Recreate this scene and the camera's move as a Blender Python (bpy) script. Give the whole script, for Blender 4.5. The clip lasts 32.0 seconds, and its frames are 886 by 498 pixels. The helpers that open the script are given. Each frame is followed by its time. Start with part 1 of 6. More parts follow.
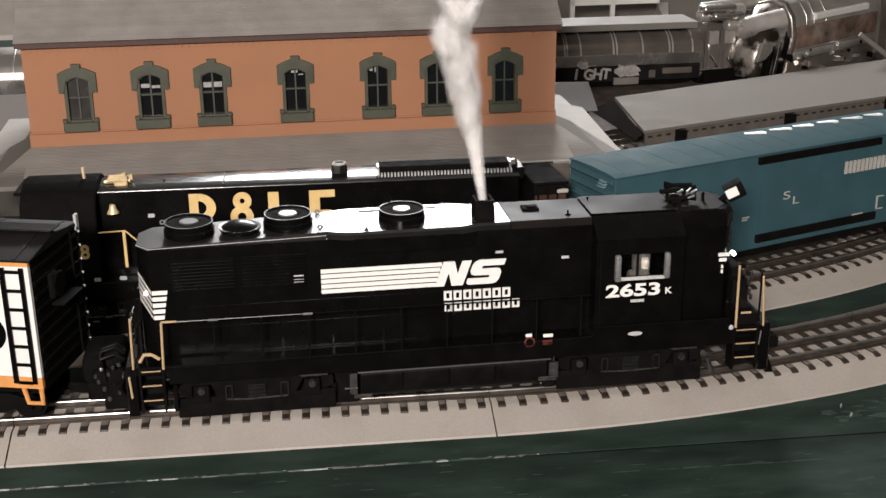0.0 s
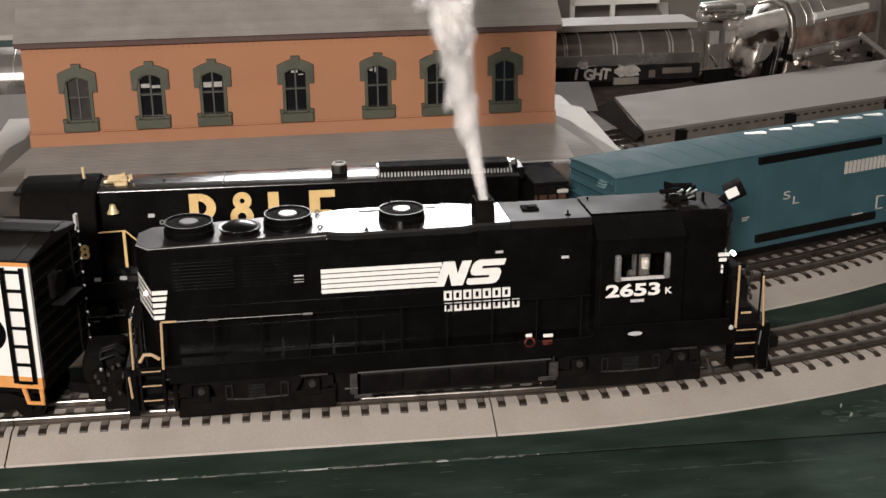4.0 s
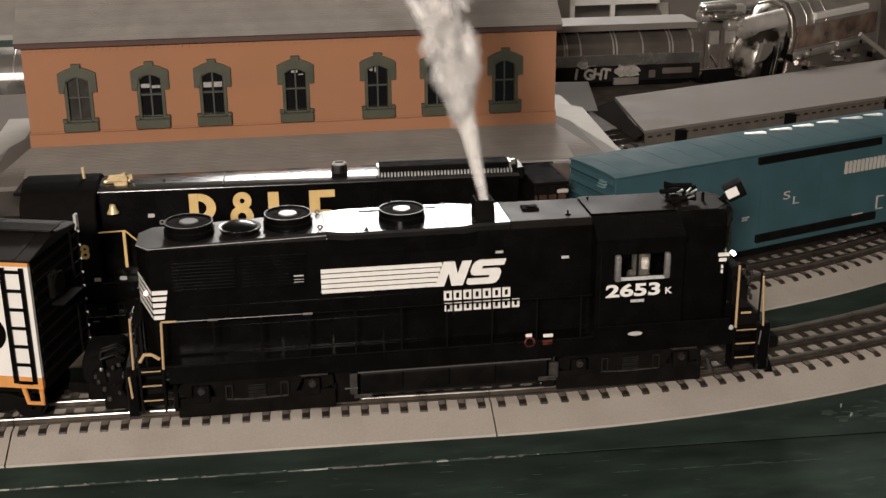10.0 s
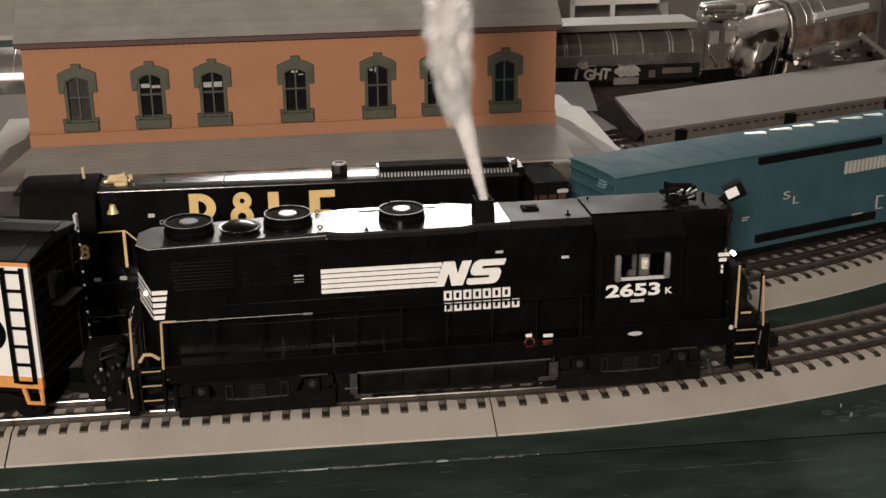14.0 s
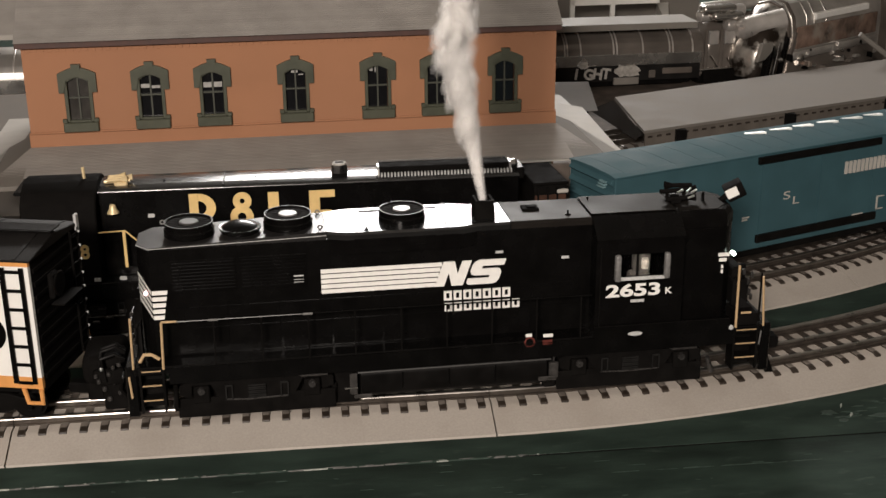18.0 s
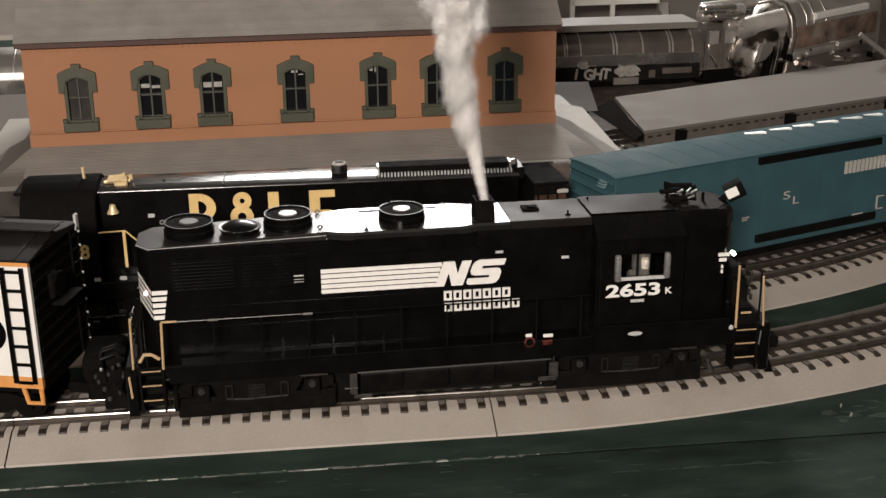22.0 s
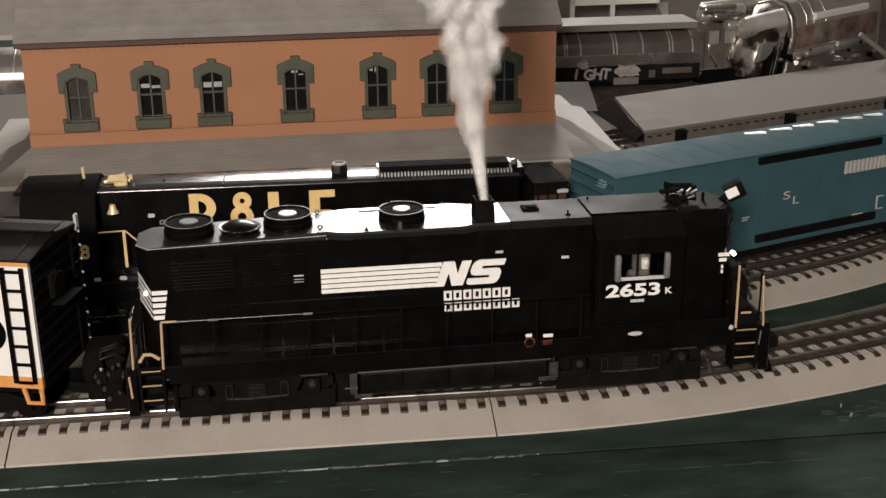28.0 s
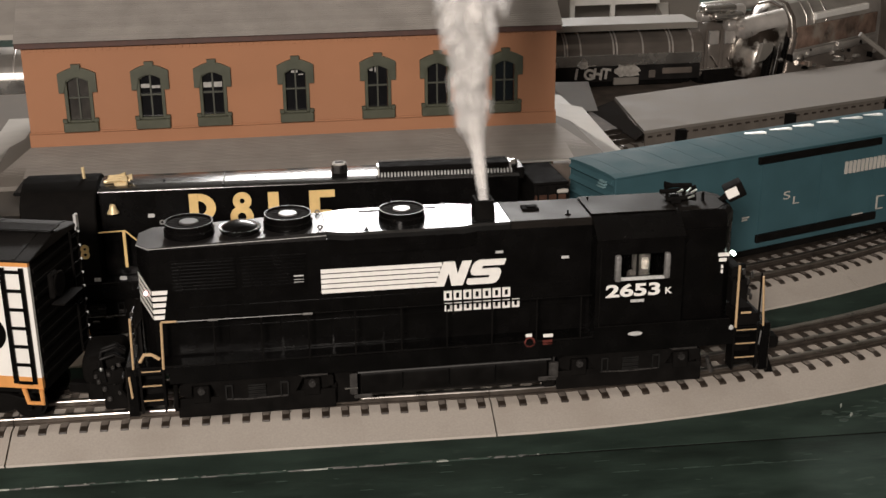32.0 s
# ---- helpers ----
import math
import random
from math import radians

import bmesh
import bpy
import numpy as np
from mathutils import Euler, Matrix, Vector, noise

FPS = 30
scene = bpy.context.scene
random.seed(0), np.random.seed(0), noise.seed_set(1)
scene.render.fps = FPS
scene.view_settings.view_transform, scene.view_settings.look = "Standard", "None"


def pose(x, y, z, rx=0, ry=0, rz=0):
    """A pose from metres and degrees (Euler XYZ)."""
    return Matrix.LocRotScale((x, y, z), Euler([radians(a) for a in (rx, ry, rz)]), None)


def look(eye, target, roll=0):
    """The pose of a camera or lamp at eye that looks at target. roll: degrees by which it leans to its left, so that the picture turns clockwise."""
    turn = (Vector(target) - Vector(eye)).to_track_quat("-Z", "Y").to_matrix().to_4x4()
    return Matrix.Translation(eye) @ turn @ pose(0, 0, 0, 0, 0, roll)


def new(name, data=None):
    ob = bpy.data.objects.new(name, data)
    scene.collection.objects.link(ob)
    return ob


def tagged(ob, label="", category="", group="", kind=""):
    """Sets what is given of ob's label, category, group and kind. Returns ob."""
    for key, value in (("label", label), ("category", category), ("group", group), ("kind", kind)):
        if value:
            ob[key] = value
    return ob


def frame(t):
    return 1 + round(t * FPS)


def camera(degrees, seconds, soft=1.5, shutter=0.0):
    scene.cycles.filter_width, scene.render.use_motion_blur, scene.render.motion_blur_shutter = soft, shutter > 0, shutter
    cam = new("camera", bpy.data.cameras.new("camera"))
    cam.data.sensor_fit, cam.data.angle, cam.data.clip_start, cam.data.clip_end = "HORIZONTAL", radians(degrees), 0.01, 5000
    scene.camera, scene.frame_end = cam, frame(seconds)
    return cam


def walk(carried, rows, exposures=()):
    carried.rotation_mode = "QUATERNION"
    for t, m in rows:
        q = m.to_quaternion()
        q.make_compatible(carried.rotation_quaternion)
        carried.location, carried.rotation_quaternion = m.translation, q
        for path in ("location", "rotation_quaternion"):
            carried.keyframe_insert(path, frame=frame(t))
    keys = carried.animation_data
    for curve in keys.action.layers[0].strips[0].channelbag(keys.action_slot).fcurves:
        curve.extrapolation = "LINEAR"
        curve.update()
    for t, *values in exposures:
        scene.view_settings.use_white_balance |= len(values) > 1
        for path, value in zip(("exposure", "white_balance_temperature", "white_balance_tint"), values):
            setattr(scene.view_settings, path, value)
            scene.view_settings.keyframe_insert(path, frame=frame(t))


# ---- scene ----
# One model-railway table: a smoking black diesel on the front track, a second one and a
# teal boxcar behind it, a brick station and silver trains at the back. True model size.
cam = camera(39.65, 32.0, soft=1.5)
EYE = Vector((-0.0944, -0.6156, 0.3193))
AHEAD = Vector((0.1078, 0.9326, -0.3444))
STAND = look(EYE, EYE + AHEAD, -0.4345)
walk(cam, [(0.0, STAND), (32.0, STAND)],
     exposures=[(0.0, 0.38, 6050, 10), (3.0, 0.34, 6080, 10), (6.0, 0.16, 6250, 10), (9.0, -0.02, 6450, 10), (13.0, -0.05, 6450, 10), (19.0, 0.02, 6400, 10), (24.0, 0.04, 6350, 10), (32.0, 0.05, 6350, 10)])

# ---------------------------------------------------------------- light
world = bpy.data.worlds.new("room_air")
world.use_nodes = True
world.node_tree.nodes["Background"].inputs[0].default_value = (1.0, 0.9, 0.8, 1)
world.node_tree.nodes["Background"].inputs[1].default_value = 0.02
scene.world = world


def area(name, eye, target, sx, sy, watts, colour):
    data = bpy.data.lights.new(name, "AREA")
    data.shape, data.size, data.size_y = "RECTANGLE", sx, sy
    data.energy, data.color = watts, colour
    ob = new(name, data)
    ob.matrix_basis = look(eye, target)
    return ob


area("front_room_lamp", (-0.39, -1.33, 0.67), (-0.05, 0.1, 0.1), 0.22, 0.22, 24.5, (1.0, 0.89, 0.79))
area("rear_ceiling_lamp", (0.22, 2.75, 1.30), (0, 0.1, 0.1), 1.0, 0.34, 72, (1.0, 0.95, 0.90))

# ---------------------------------------------------------------- mesh helpers
SHARP = radians(32)


def link(name, bm, material, parent=None, label=""):
    bmesh.ops.recalc_face_normals(bm, faces=bm.faces)
    me = bpy.data.meshes.new(name)
    for f in bm.faces:
        f.smooth = True
    bm.to_mesh(me)
    bm.free()
    me.set_sharp_from_angle(angle=SHARP)
    me.materials.append(material)
    ob = new(name, me)
    ob.parent = parent
    if label:
        ob["label"] = label
    return ob


part = link


def share(name, ob, m, parent):
    """One more piece on the mesh of ob, at the pose m under its parent."""
    o = new(name, ob.data)
    o.parent = parent
    o.matrix_basis = m
    return o


def thing(name, m, label, category, group="", kind=""):
    ob = new(name)
    ob.empty_display_size = 0.01
    ob.matrix_basis = m
    return tagged(ob, label, category, group, kind)


def box(bm, x0, x1, y0, y1, z0, z1, bev=0.0, seg=1):
    vs = [bm.verts.new(c) for c in ((x0, y0, z0), (x1, y0, z0), (x1, y1, z0), (x0, y1, z0),
                                    (x0, y0, z1), (x1, y0, z1), (x1, y1, z1), (x0, y1, z1))]
    fs = [bm.faces.new([vs[i] for i in q]) for q in
          ((0, 3, 2, 1), (4, 5, 6, 7), (0, 1, 5, 4), (1, 2, 6, 5), (2, 3, 7, 6), (3, 0, 4, 7))]
    if bev:
        es = list({e for f in fs for e in f.edges})
        bmesh.ops.bevel(bm, geom=es, offset=bev, segments=seg, profile=0.5, affect="EDGES")
    return bm


def boxm(*a, **k):
    return box(bmesh.new(), *a, **k)


def prism(bm, poly, axis, a0, a1, bev=0.0, seg=1):
    """A polygon of the two other axes, pulled along axis from a0 to a1."""
    def at(p, a):
        return {"x": (a, p[0], p[1]), "y": (p[0], a, p[1]), "z": (p[0], p[1], a)}[axis]
    lo = [bm.verts.new(at(p, a0)) for p in poly]
    hi = [bm.verts.new(at(p, a1)) for p in poly]
    n = len(poly)
    fs = [bm.faces.new(lo[::-1]), bm.faces.new(hi)]
    fs += [bm.faces.new((lo[i], lo[(i + 1) % n], hi[(i + 1) % n], hi[i])) for i in range(n)]
    if bev:
        es = list({e for f in fs for e in f.edges})
        bmesh.ops.bevel(bm, geom=es, offset=bev, segments=seg, profile=0.5, affect="EDGES")
    return bm


def cyl(bm, p0, p1, r, n=12, r2=None):
    p0, p1 = Vector(p0), Vector(p1)
    d = p1 - p0
    m = Matrix.Translation((p0 + p1) / 2) @ d.to_track_quat("Z", "Y").to_matrix().to_4x4()
    bmesh.ops.create_cone(bm, cap_ends=True, segments=n, radius1=r, radius2=r if r2 is None else r2,
                          depth=d.length, matrix=m)
    return bm


def tube(bm, pts, r, n=6):
    """One bent round rod through the points; it closes on itself where they do."""
    pts = [Vector(p) for p in pts]
    closed = len(pts) > 3 and (pts[0] - pts[-1]).length < 1e-6
    if closed:
        pts = pts[:-1]
    m = len(pts)
    rings, side = [], None
    for i, p in enumerate(pts):
        before = pts[i - 1] if (i or closed) else p
        after = pts[(i + 1) % m] if (i + 1 < m or closed) else p
        d = ((p - before).normalized() + (after - p).normalized()).normalized()
        side = d.orthogonal() if side is None else side - d * side.dot(d)
        side.normalize()
        up = d.cross(side)
        rings.append([bm.verts.new(p + (side * math.cos(2 * math.pi * k / n) + up * math.sin(2 * math.pi * k / n)) * r) for k in range(n)])
    for a, b in list(zip(rings, rings[1:])) + ([(rings[-1], rings[0])] if closed else []):
        for k in range(n):
            bm.faces.new((a[k], a[(k + 1) % n], b[(k + 1) % n], b[k]))
    if not closed:
        bm.faces.new(rings[0][::-1])
        bm.faces.new(rings[-1])
    return bm


def lathe(bm, prof, n=24, centre=(0, 0, 0), axis="z", hollow=False):
    """Rings of (radius, height) turned about an axis."""
    rings = []
    for r, h in prof:
        ring = []
        for i in range(n):
            a = 2 * math.pi * i / n
            c, s = r * math.cos(a), r * math.sin(a)
            v = {"z": (c, s, h), "y": (c, h, s), "x": (h, c, s)}[axis]
            ring.append(bm.verts.new(Vector(v) + Vector(centre)))
        rings.append(ring)
    pairs = list(zip(rings, rings[1:])) + ([(rings[-1], rings[0])] if hollow else [])
    for a, b in pairs:
        for i in range(n):
            bm.faces.new((a[i], a[(i + 1) % n], b[(i + 1) % n], b[i]))
    if hollow:
        return bm
    for ring, flip in ((rings[0], True), (rings[-1], False)):
        bm.faces.new(ring[::-1] if flip else ring)
    return bm


def lettering(name, words, height, material, parent, m, label="", depth=0.0001, squeeze=1.0, bold=0.0):
    cu = bpy.data.curves.new(name, "FONT")
    cu.body, cu.size, cu.extrude, cu.offset = words, height / 0.69, depth, bold
    tmp = new(name, cu)
    me = bpy.data.meshes.new_from_object(tmp.evaluated_get(bpy.context.evaluated_depsgraph_get()))
    bpy.data.objects.remove(tmp)
    me.transform(Matrix.Diagonal((squeeze, 1, 1, 1)))
    me.materials.clear()
    me.materials.append(material)
    ob = new(name, me)
    ob.parent = parent
    ob.matrix_basis = m
    if label:
        ob["label"] = label
    return ob


# ---------------------------------------------------------------- materials
def mat(name, colour, rough=0.5, metal=0.0, vary=0.12, scale=60.0, bump=0.0, bscale=400.0, emit=0.0,
        stain=None, coat=0.0, pieces=0.0, spec=0.5, stretch=(1, 1, 1), alpha=1.0):
    m = bpy.data.materials.new(name)
    m.use_nodes = True
    nt = m.node_tree
    b = nt.nodes["Principled BSDF"]
    N, K = nt.nodes.new, nt.links.new
    co = N("ShaderNodeTexCoord")
    mp = N("ShaderNodeMapping")
    mp.inputs["Scale"].default_value = stretch
    K(co.outputs["Object"], mp.inputs[0])
    n1 = N("ShaderNodeTexNoise")
    n1.inputs["Scale"].default_value, n1.inputs["Detail"].default_value = scale, 6
    K(mp.outputs[0], n1.inputs["Vector"])
    ramp = N("ShaderNodeMapRange")
    ramp.inputs["From Min"].default_value, ramp.inputs["From Max"].default_value = 0.3, 0.7
    ramp.inputs["To Min"].default_value, ramp.inputs["To Max"].default_value = 1 - vary, 1 + vary
    K(n1.outputs["Fac"], ramp.inputs["Value"])
    value = ramp.outputs[0]
    if pieces:
        oi = N("ShaderNodeObjectInfo")
        pr = N("ShaderNodeMapRange")
        pr.inputs["To Min"].default_value, pr.inputs["To Max"].default_value = 1 - pieces, 1 + pieces
        K(oi.outputs["Random"], pr.inputs["Value"])
        mu = N("ShaderNodeMath")
        mu.operation = "MULTIPLY"
        K(value, mu.inputs[0])
        K(pr.outputs[0], mu.inputs[1])
        value = mu.outputs[0]
    mix = N("ShaderNodeVectorMath")
    mix.operation = "SCALE"
    mix.inputs[0].default_value = colour
    K(value, mix.inputs["Scale"])
    out = mix.outputs[0]
    if stain:
        n2 = N("ShaderNodeTexNoise")
        n2.inputs["Scale"].default_value, n2.inputs["Detail"].default_value = stain[1], 8
        K(mp.outputs[0], n2.inputs["Vector"])
        r2 = N("ShaderNodeMapRange")
        r2.inputs["From Min"].default_value, r2.inputs["From Max"].default_value = stain[2], stain[3]
        r2.inputs["To Max"].default_value = stain[4]
        K(n2.outputs["Fac"], r2.inputs["Value"])
        mx = N("ShaderNodeMix")
        mx.data_type = "RGBA"
        mx.inputs["B"].default_value = (*stain[0], 1)
        K(r2.outputs[0], mx.inputs["Factor"])
        K(out, mx.inputs["A"])
        out = mx.outputs["Result"]
    K(out, b.inputs["Base Color"])
    rr = N("ShaderNodeMapRange")
    rr.inputs["From Min"].default_value, rr.inputs["From Max"].default_value = 0.3, 0.7
    rr.inputs["To Min"].default_value, rr.inputs["To Max"].default_value = max(rough * 0.85, 0.02), min(rough * 1.15, 1)
    K(n1.outputs["Fac"], rr.inputs["Value"])
    K(rr.outputs[0], b.inputs["Roughness"])
    b.inputs["Metallic"].default_value = metal
    b.inputs["Specular IOR Level"].default_value = spec
    b.inputs["Coat Weight"].default_value = coat
    b.inputs["Alpha"].default_value = alpha
    if bump:
        n3 = N("ShaderNodeTexNoise")
        n3.inputs["Scale"].default_value, n3.inputs["Detail"].default_value = bscale, 4
        K(mp.outputs[0], n3.inputs["Vector"])
        bp = N("ShaderNodeBump")
        bp.inputs["Strength"].default_value, bp.inputs["Distance"].default_value = bump, 0.0006
        K(n3.outputs["Fac"], bp.inputs["Height"])
        K(bp.outputs[0], b.inputs["Normal"])
    if emit:
        b.inputs["Emission Color"].default_value = (*colour, 1)
        b.inputs["Emission Strength"].default_value = emit
    return m


BLACK = mat("black_plastic", (0.0034, 0.0031, 0.0030), 0.26, vary=0.25, scale=90, bump=0.04, bscale=900, spec=0.14)
# roof blacks are lighter than the hood; each gloss shapes the lamp's reflection
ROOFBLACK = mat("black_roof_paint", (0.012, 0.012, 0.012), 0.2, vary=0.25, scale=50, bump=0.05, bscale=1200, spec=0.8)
DARK = mat("dark_chassis", (0.0052, 0.0047, 0.0044), 0.42, vary=0.3, scale=120, bump=0.12, bscale=1500, spec=0.08)
GRILLE = mat("dark_grille", (0.010, 0.0095, 0.009), 0.6, vary=0.2, scale=200, spec=0.15)
WHITE = mat("white_lettering", (0.86, 0.84, 0.80), 0.4, vary=0.04, scale=300)
PLACARD = mat("worn_white_placard", (0.5, 0.5, 0.49), 0.5, vary=0.2, scale=800)
GOLD = mat("dull_gold_lettering", (0.74, 0.52, 0.22), 0.45, vary=0.08, scale=200)
BRASS = mat("pale_brass", (0.72, 0.56, 0.32), 0.36, metal=0.25, vary=0.1, scale=300)
YELLOW = mat("yellow_rail_paint", (0.52, 0.36, 0.20), 0.45, vary=0.15, scale=500)
CREAM = mat("white_car_paint", (0.82, 0.80, 0.76), 0.38, vary=0.05, scale=60)
ORANGE = mat("orange_stripe_paint", (0.70, 0.32, 0.10), 0.4, vary=0.08, scale=90)
CHROME = mat("chrome", (0.62, 0.60, 0.58), 0.22, metal=1.0, vary=0.15, scale=40)
STEEL = mat("polished_rail_steel", (0.56, 0.52, 0.48), 0.30, metal=1.0, vary=0.15, scale=90)
STEELDARK = mat("darkened_rail_steel", (0.12, 0.102, 0.088), 0.34, metal=0.8, vary=0.2, scale=90)
TIE = mat("brown_plastic_tie", (0.034, 0.025, 0.019), 0.45, vary=0.25, scale=300, bump=0.2, bscale=1800, pieces=0.18)
ROADBED = mat("grey_plastic_roadbed", (0.40, 0.36, 0.32), 0.62, vary=0.08, scale=900, bump=0.12, bscale=2200,
              stain=((0.30, 0.26, 0.22), 26, 0.5, 0.75, 0.5))
GREEN = mat("green_table_paint", (0.029, 0.044, 0.036), 0.55, vary=0.35, scale=45, bump=0.35, bscale=240, spec=0.03,
            stain=((0.075, 0.098, 0.085), 110, 0.62, 0.76, 0.55), stretch=(0.5, 1.4, 1.4))
TEAL = mat("teal_car_paint", (0.040, 0.086, 0.101), 0.66, vary=0.1, scale=40, bump=0.03, bscale=300, spec=0.06)
BRICK = mat("orange_brick_plastic", (0.378, 0.178, 0.094), 0.62, vary=0.08, scale=18, bump=0.15, bscale=900, stain=((0.315, 0.155, 0.092), 9, 0.45, 0.7, 0.6), spec=0.25)
BRICKDARK = mat("dark_red_brick_trim", (0.075, 0.036, 0.028), 0.6, vary=0.2, scale=150)
TRIM = mat("dark_green_trim", (0.064, 0.067, 0.044), 0.5, vary=0.14, scale=150, bump=0.1, bscale=900)
MUNTIN = mat("grey_green_muntin", (0.060, 0.062, 0.048), 0.5, vary=0.1, scale=150)
SHINGLE = mat("grey_shingle_plastic", (0.305, 0.283, 0.261), 0.75, vary=0.12, scale=45, bump=0.12, bscale=1500, pieces=0.05, spec=0.18)
GREYROOF = mat("grey_platform_roof", (0.180, 0.163, 0.145), 0.8, vary=0.08, scale=40, bump=0.08, bscale=600, spec=0.15)
PALE = mat("pale_grey_plastic", (0.42, 0.395, 0.36), 0.7, vary=0.08, scale=60, spec=0.2)
DARKGLASS = mat("dark_station_glass", (0.010, 0.010, 0.011), 0.10, vary=0.2, scale=60, spec=0.6)
ROOM = mat("dim_room_wall", (0.20, 0.176, 0.150), 0.8, vary=0.1, scale=3)
LAMPWHITE = mat("lit_marker_lamp", (0.85, 1.0, 0.85), 0.3, emit=6)
LAMPRED = mat("lit_tail_lamp", (1.0, 0.62, 0.60), 0.3, emit=2)
REDPAINT = mat("red_paint", (0.11, 0.022, 0.016), 0.5, vary=0.2, scale=400)
CHROMEDARK = mat("dull_chrome_fins", (0.30, 0.29, 0.28), 0.3, metal=1.0, vary=0.1, scale=200)
TEALWORN = mat("worn_teal_rib", (0.16, 0.26, 0.28), 0.16, vary=0.3, scale=120, spec=0.9)
BROWNCAR = mat("brown_tinted_panel", (0.125, 0.106, 0.092), 0.7, vary=0.3, scale=30, spec=0.1)

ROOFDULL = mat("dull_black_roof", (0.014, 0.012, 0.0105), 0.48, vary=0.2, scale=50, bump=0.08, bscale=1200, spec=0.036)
CARBLACK = mat("matt_black_car_roof", (0.010, 0.009, 0.0085), 0.6, vary=0.45, scale=60, bump=0.2, bscale=700, spec=0.14)
FANDISC = mat("dark_grey_fan_mesh", (0.0105, 0.0098, 0.0095), 0.8, vary=0.2, scale=400, bump=0.2, bscale=2000, spec=0.03)
RAILWORN = mat("worn_rail_paint", (0.16, 0.155, 0.15), 0.4, vary=0.3, scale=600)
BOARDGREY = mat("beige_grey_board", (0.21, 0.195, 0.175), 0.7, vary=0.1, scale=40, spec=0.2)
CHIP = mat("bare_chipped_paint", (0.42, 0.44, 0.40), 0.35, vary=0.4, scale=900)
SCUFF = mat("scuffed_green_paint", (0.048, 0.070, 0.058), 0.4, vary=0.5, scale=260, bump=0.2, bscale=500)
RUBBED = mat("rubbed_green_paint", (0.040, 0.059, 0.049), 0.45, vary=0.5, scale=260, bump=0.2, bscale=500, spec=0.2)
CHROMEDULL = mat("dull_silver", (0.52, 0.50, 0.47), 0.26, metal=0.9, vary=0.2, scale=50)
SMOKED = mat("dark_smoked_skin", (0.20, 0.175, 0.155), 0.22, metal=0.4, vary=0.25, scale=25)
CRESTGREY = mat("pale_crest_paint", (0.36, 0.34, 0.31), 0.5, vary=0.3, scale=250)
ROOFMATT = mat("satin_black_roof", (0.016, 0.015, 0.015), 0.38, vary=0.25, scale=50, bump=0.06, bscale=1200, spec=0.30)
MATTBLACK = mat("matt_black_underside", (0.0062, 0.0056, 0.0052), 0.85, vary=0.3, scale=150, spec=0.03)
SATIN = mat("satin_black_casting", (0.028, 0.026, 0.025), 0.28, vary=0.3, scale=200, bump=0.1, bscale=1500, spec=0.6)
DENTED = mat("rippled_chrome", (0.50, 0.475, 0.445), 0.32, metal=0.6, vary=0.25, scale=30, bump=0.5, bscale=60)
SLOPE = mat("shaded_roof_end", (0.020, 0.0165, 0.014), 0.9, vary=0.15, scale=60, spec=0.01)
SOIL = mat("dark_brown_ground", (0.085, 0.070, 0.060), 0.8, vary=0.4, scale=60, bump=0.3, bscale=400, spec=0.08)
# bright metal for small pieces that are put in as glints
GLINT = mat("glint_metal", (0.80, 0.82, 0.80), 0.42, metal=1.0, vary=0.1, scale=300)
NOSEMIX = mat("mottled_chrome_nose", (0.50, 0.47, 0.43), 0.32, metal=0.65, vary=0.5, scale=60, bump=0.9, bscale=55, stain=((0.035, 0.026, 0.020), 38, 0.42, 0.50, 1.0))
# paler pane colour that holds the reflection in the first window
PALEGLASS = mat("pale_station_glass", (0.030, 0.026, 0.022), 0.35, vary=0.5, scale=90, spec=0.4)
TIETOP = mat("smooth_tie_top", (0.046, 0.037, 0.030), 0.32, vary=0.25, scale=500, bump=0.10, bscale=1800, pieces=0.15, spec=0.35)
# paler tie colour for the pale strip between rail and tie end
TIEPALE = mat("pale_tie_shoulder", (0.17, 0.148, 0.128), 0.5, vary=0.2, scale=500, bump=0.15, bscale=1800, pieces=0.15)
SILVER = mat("hazy_silver_paint", (0.58, 0.55, 0.52), 0.30, metal=0.55, vary=0.25, scale=40, bump=0.2, bscale=90)
CEIL = mat("white_ceiling_paint", (0.55, 0.52, 0.48), 0.8, vary=0.06, scale=2)

# ---------------------------------------------------------------- room and table
bm = boxm(-3.0, 3.0, -3.2, 3.0, -1.02, -1.0)
tagged(link("floor", bm, ROOM), "dim brown room floor below the table", "floor", kind="structure")
for nm, b6 in (("wall_north", (-3.0, 3.0, 3.0, 3.1, -1.0, 1.5)), ("wall_south", (-3.0, 3.0, -3.3, -3.2, -1.0, 1.5)),
               ("wall_west", (-3.1, -3.0, -3.3, 3.1, -1.0, 1.5)), ("wall_east", (3.0, 3.1, -3.3, 3.1, -1.0, 1.5))):
    tagged(link(nm, boxm(*b6), ROOM), "plain dim room wall", "wall", kind="structure")
tagged(link("ceiling", boxm(-3.1, 3.1, -3.3, 3.1, 1.5, 1.55), CEIL), "plain white room ceiling", "ceiling", kind="structure")

table = thing("layout_table", pose(0, 0, 0), "layout table of boards painted dark glossy green, worn along its edge", "table", kind="structure")
part("tabletop", boxm(-1.6, 1.8, -0.0645, 2.2, -0.018, 0.0, 0.0008), GREEN, table)
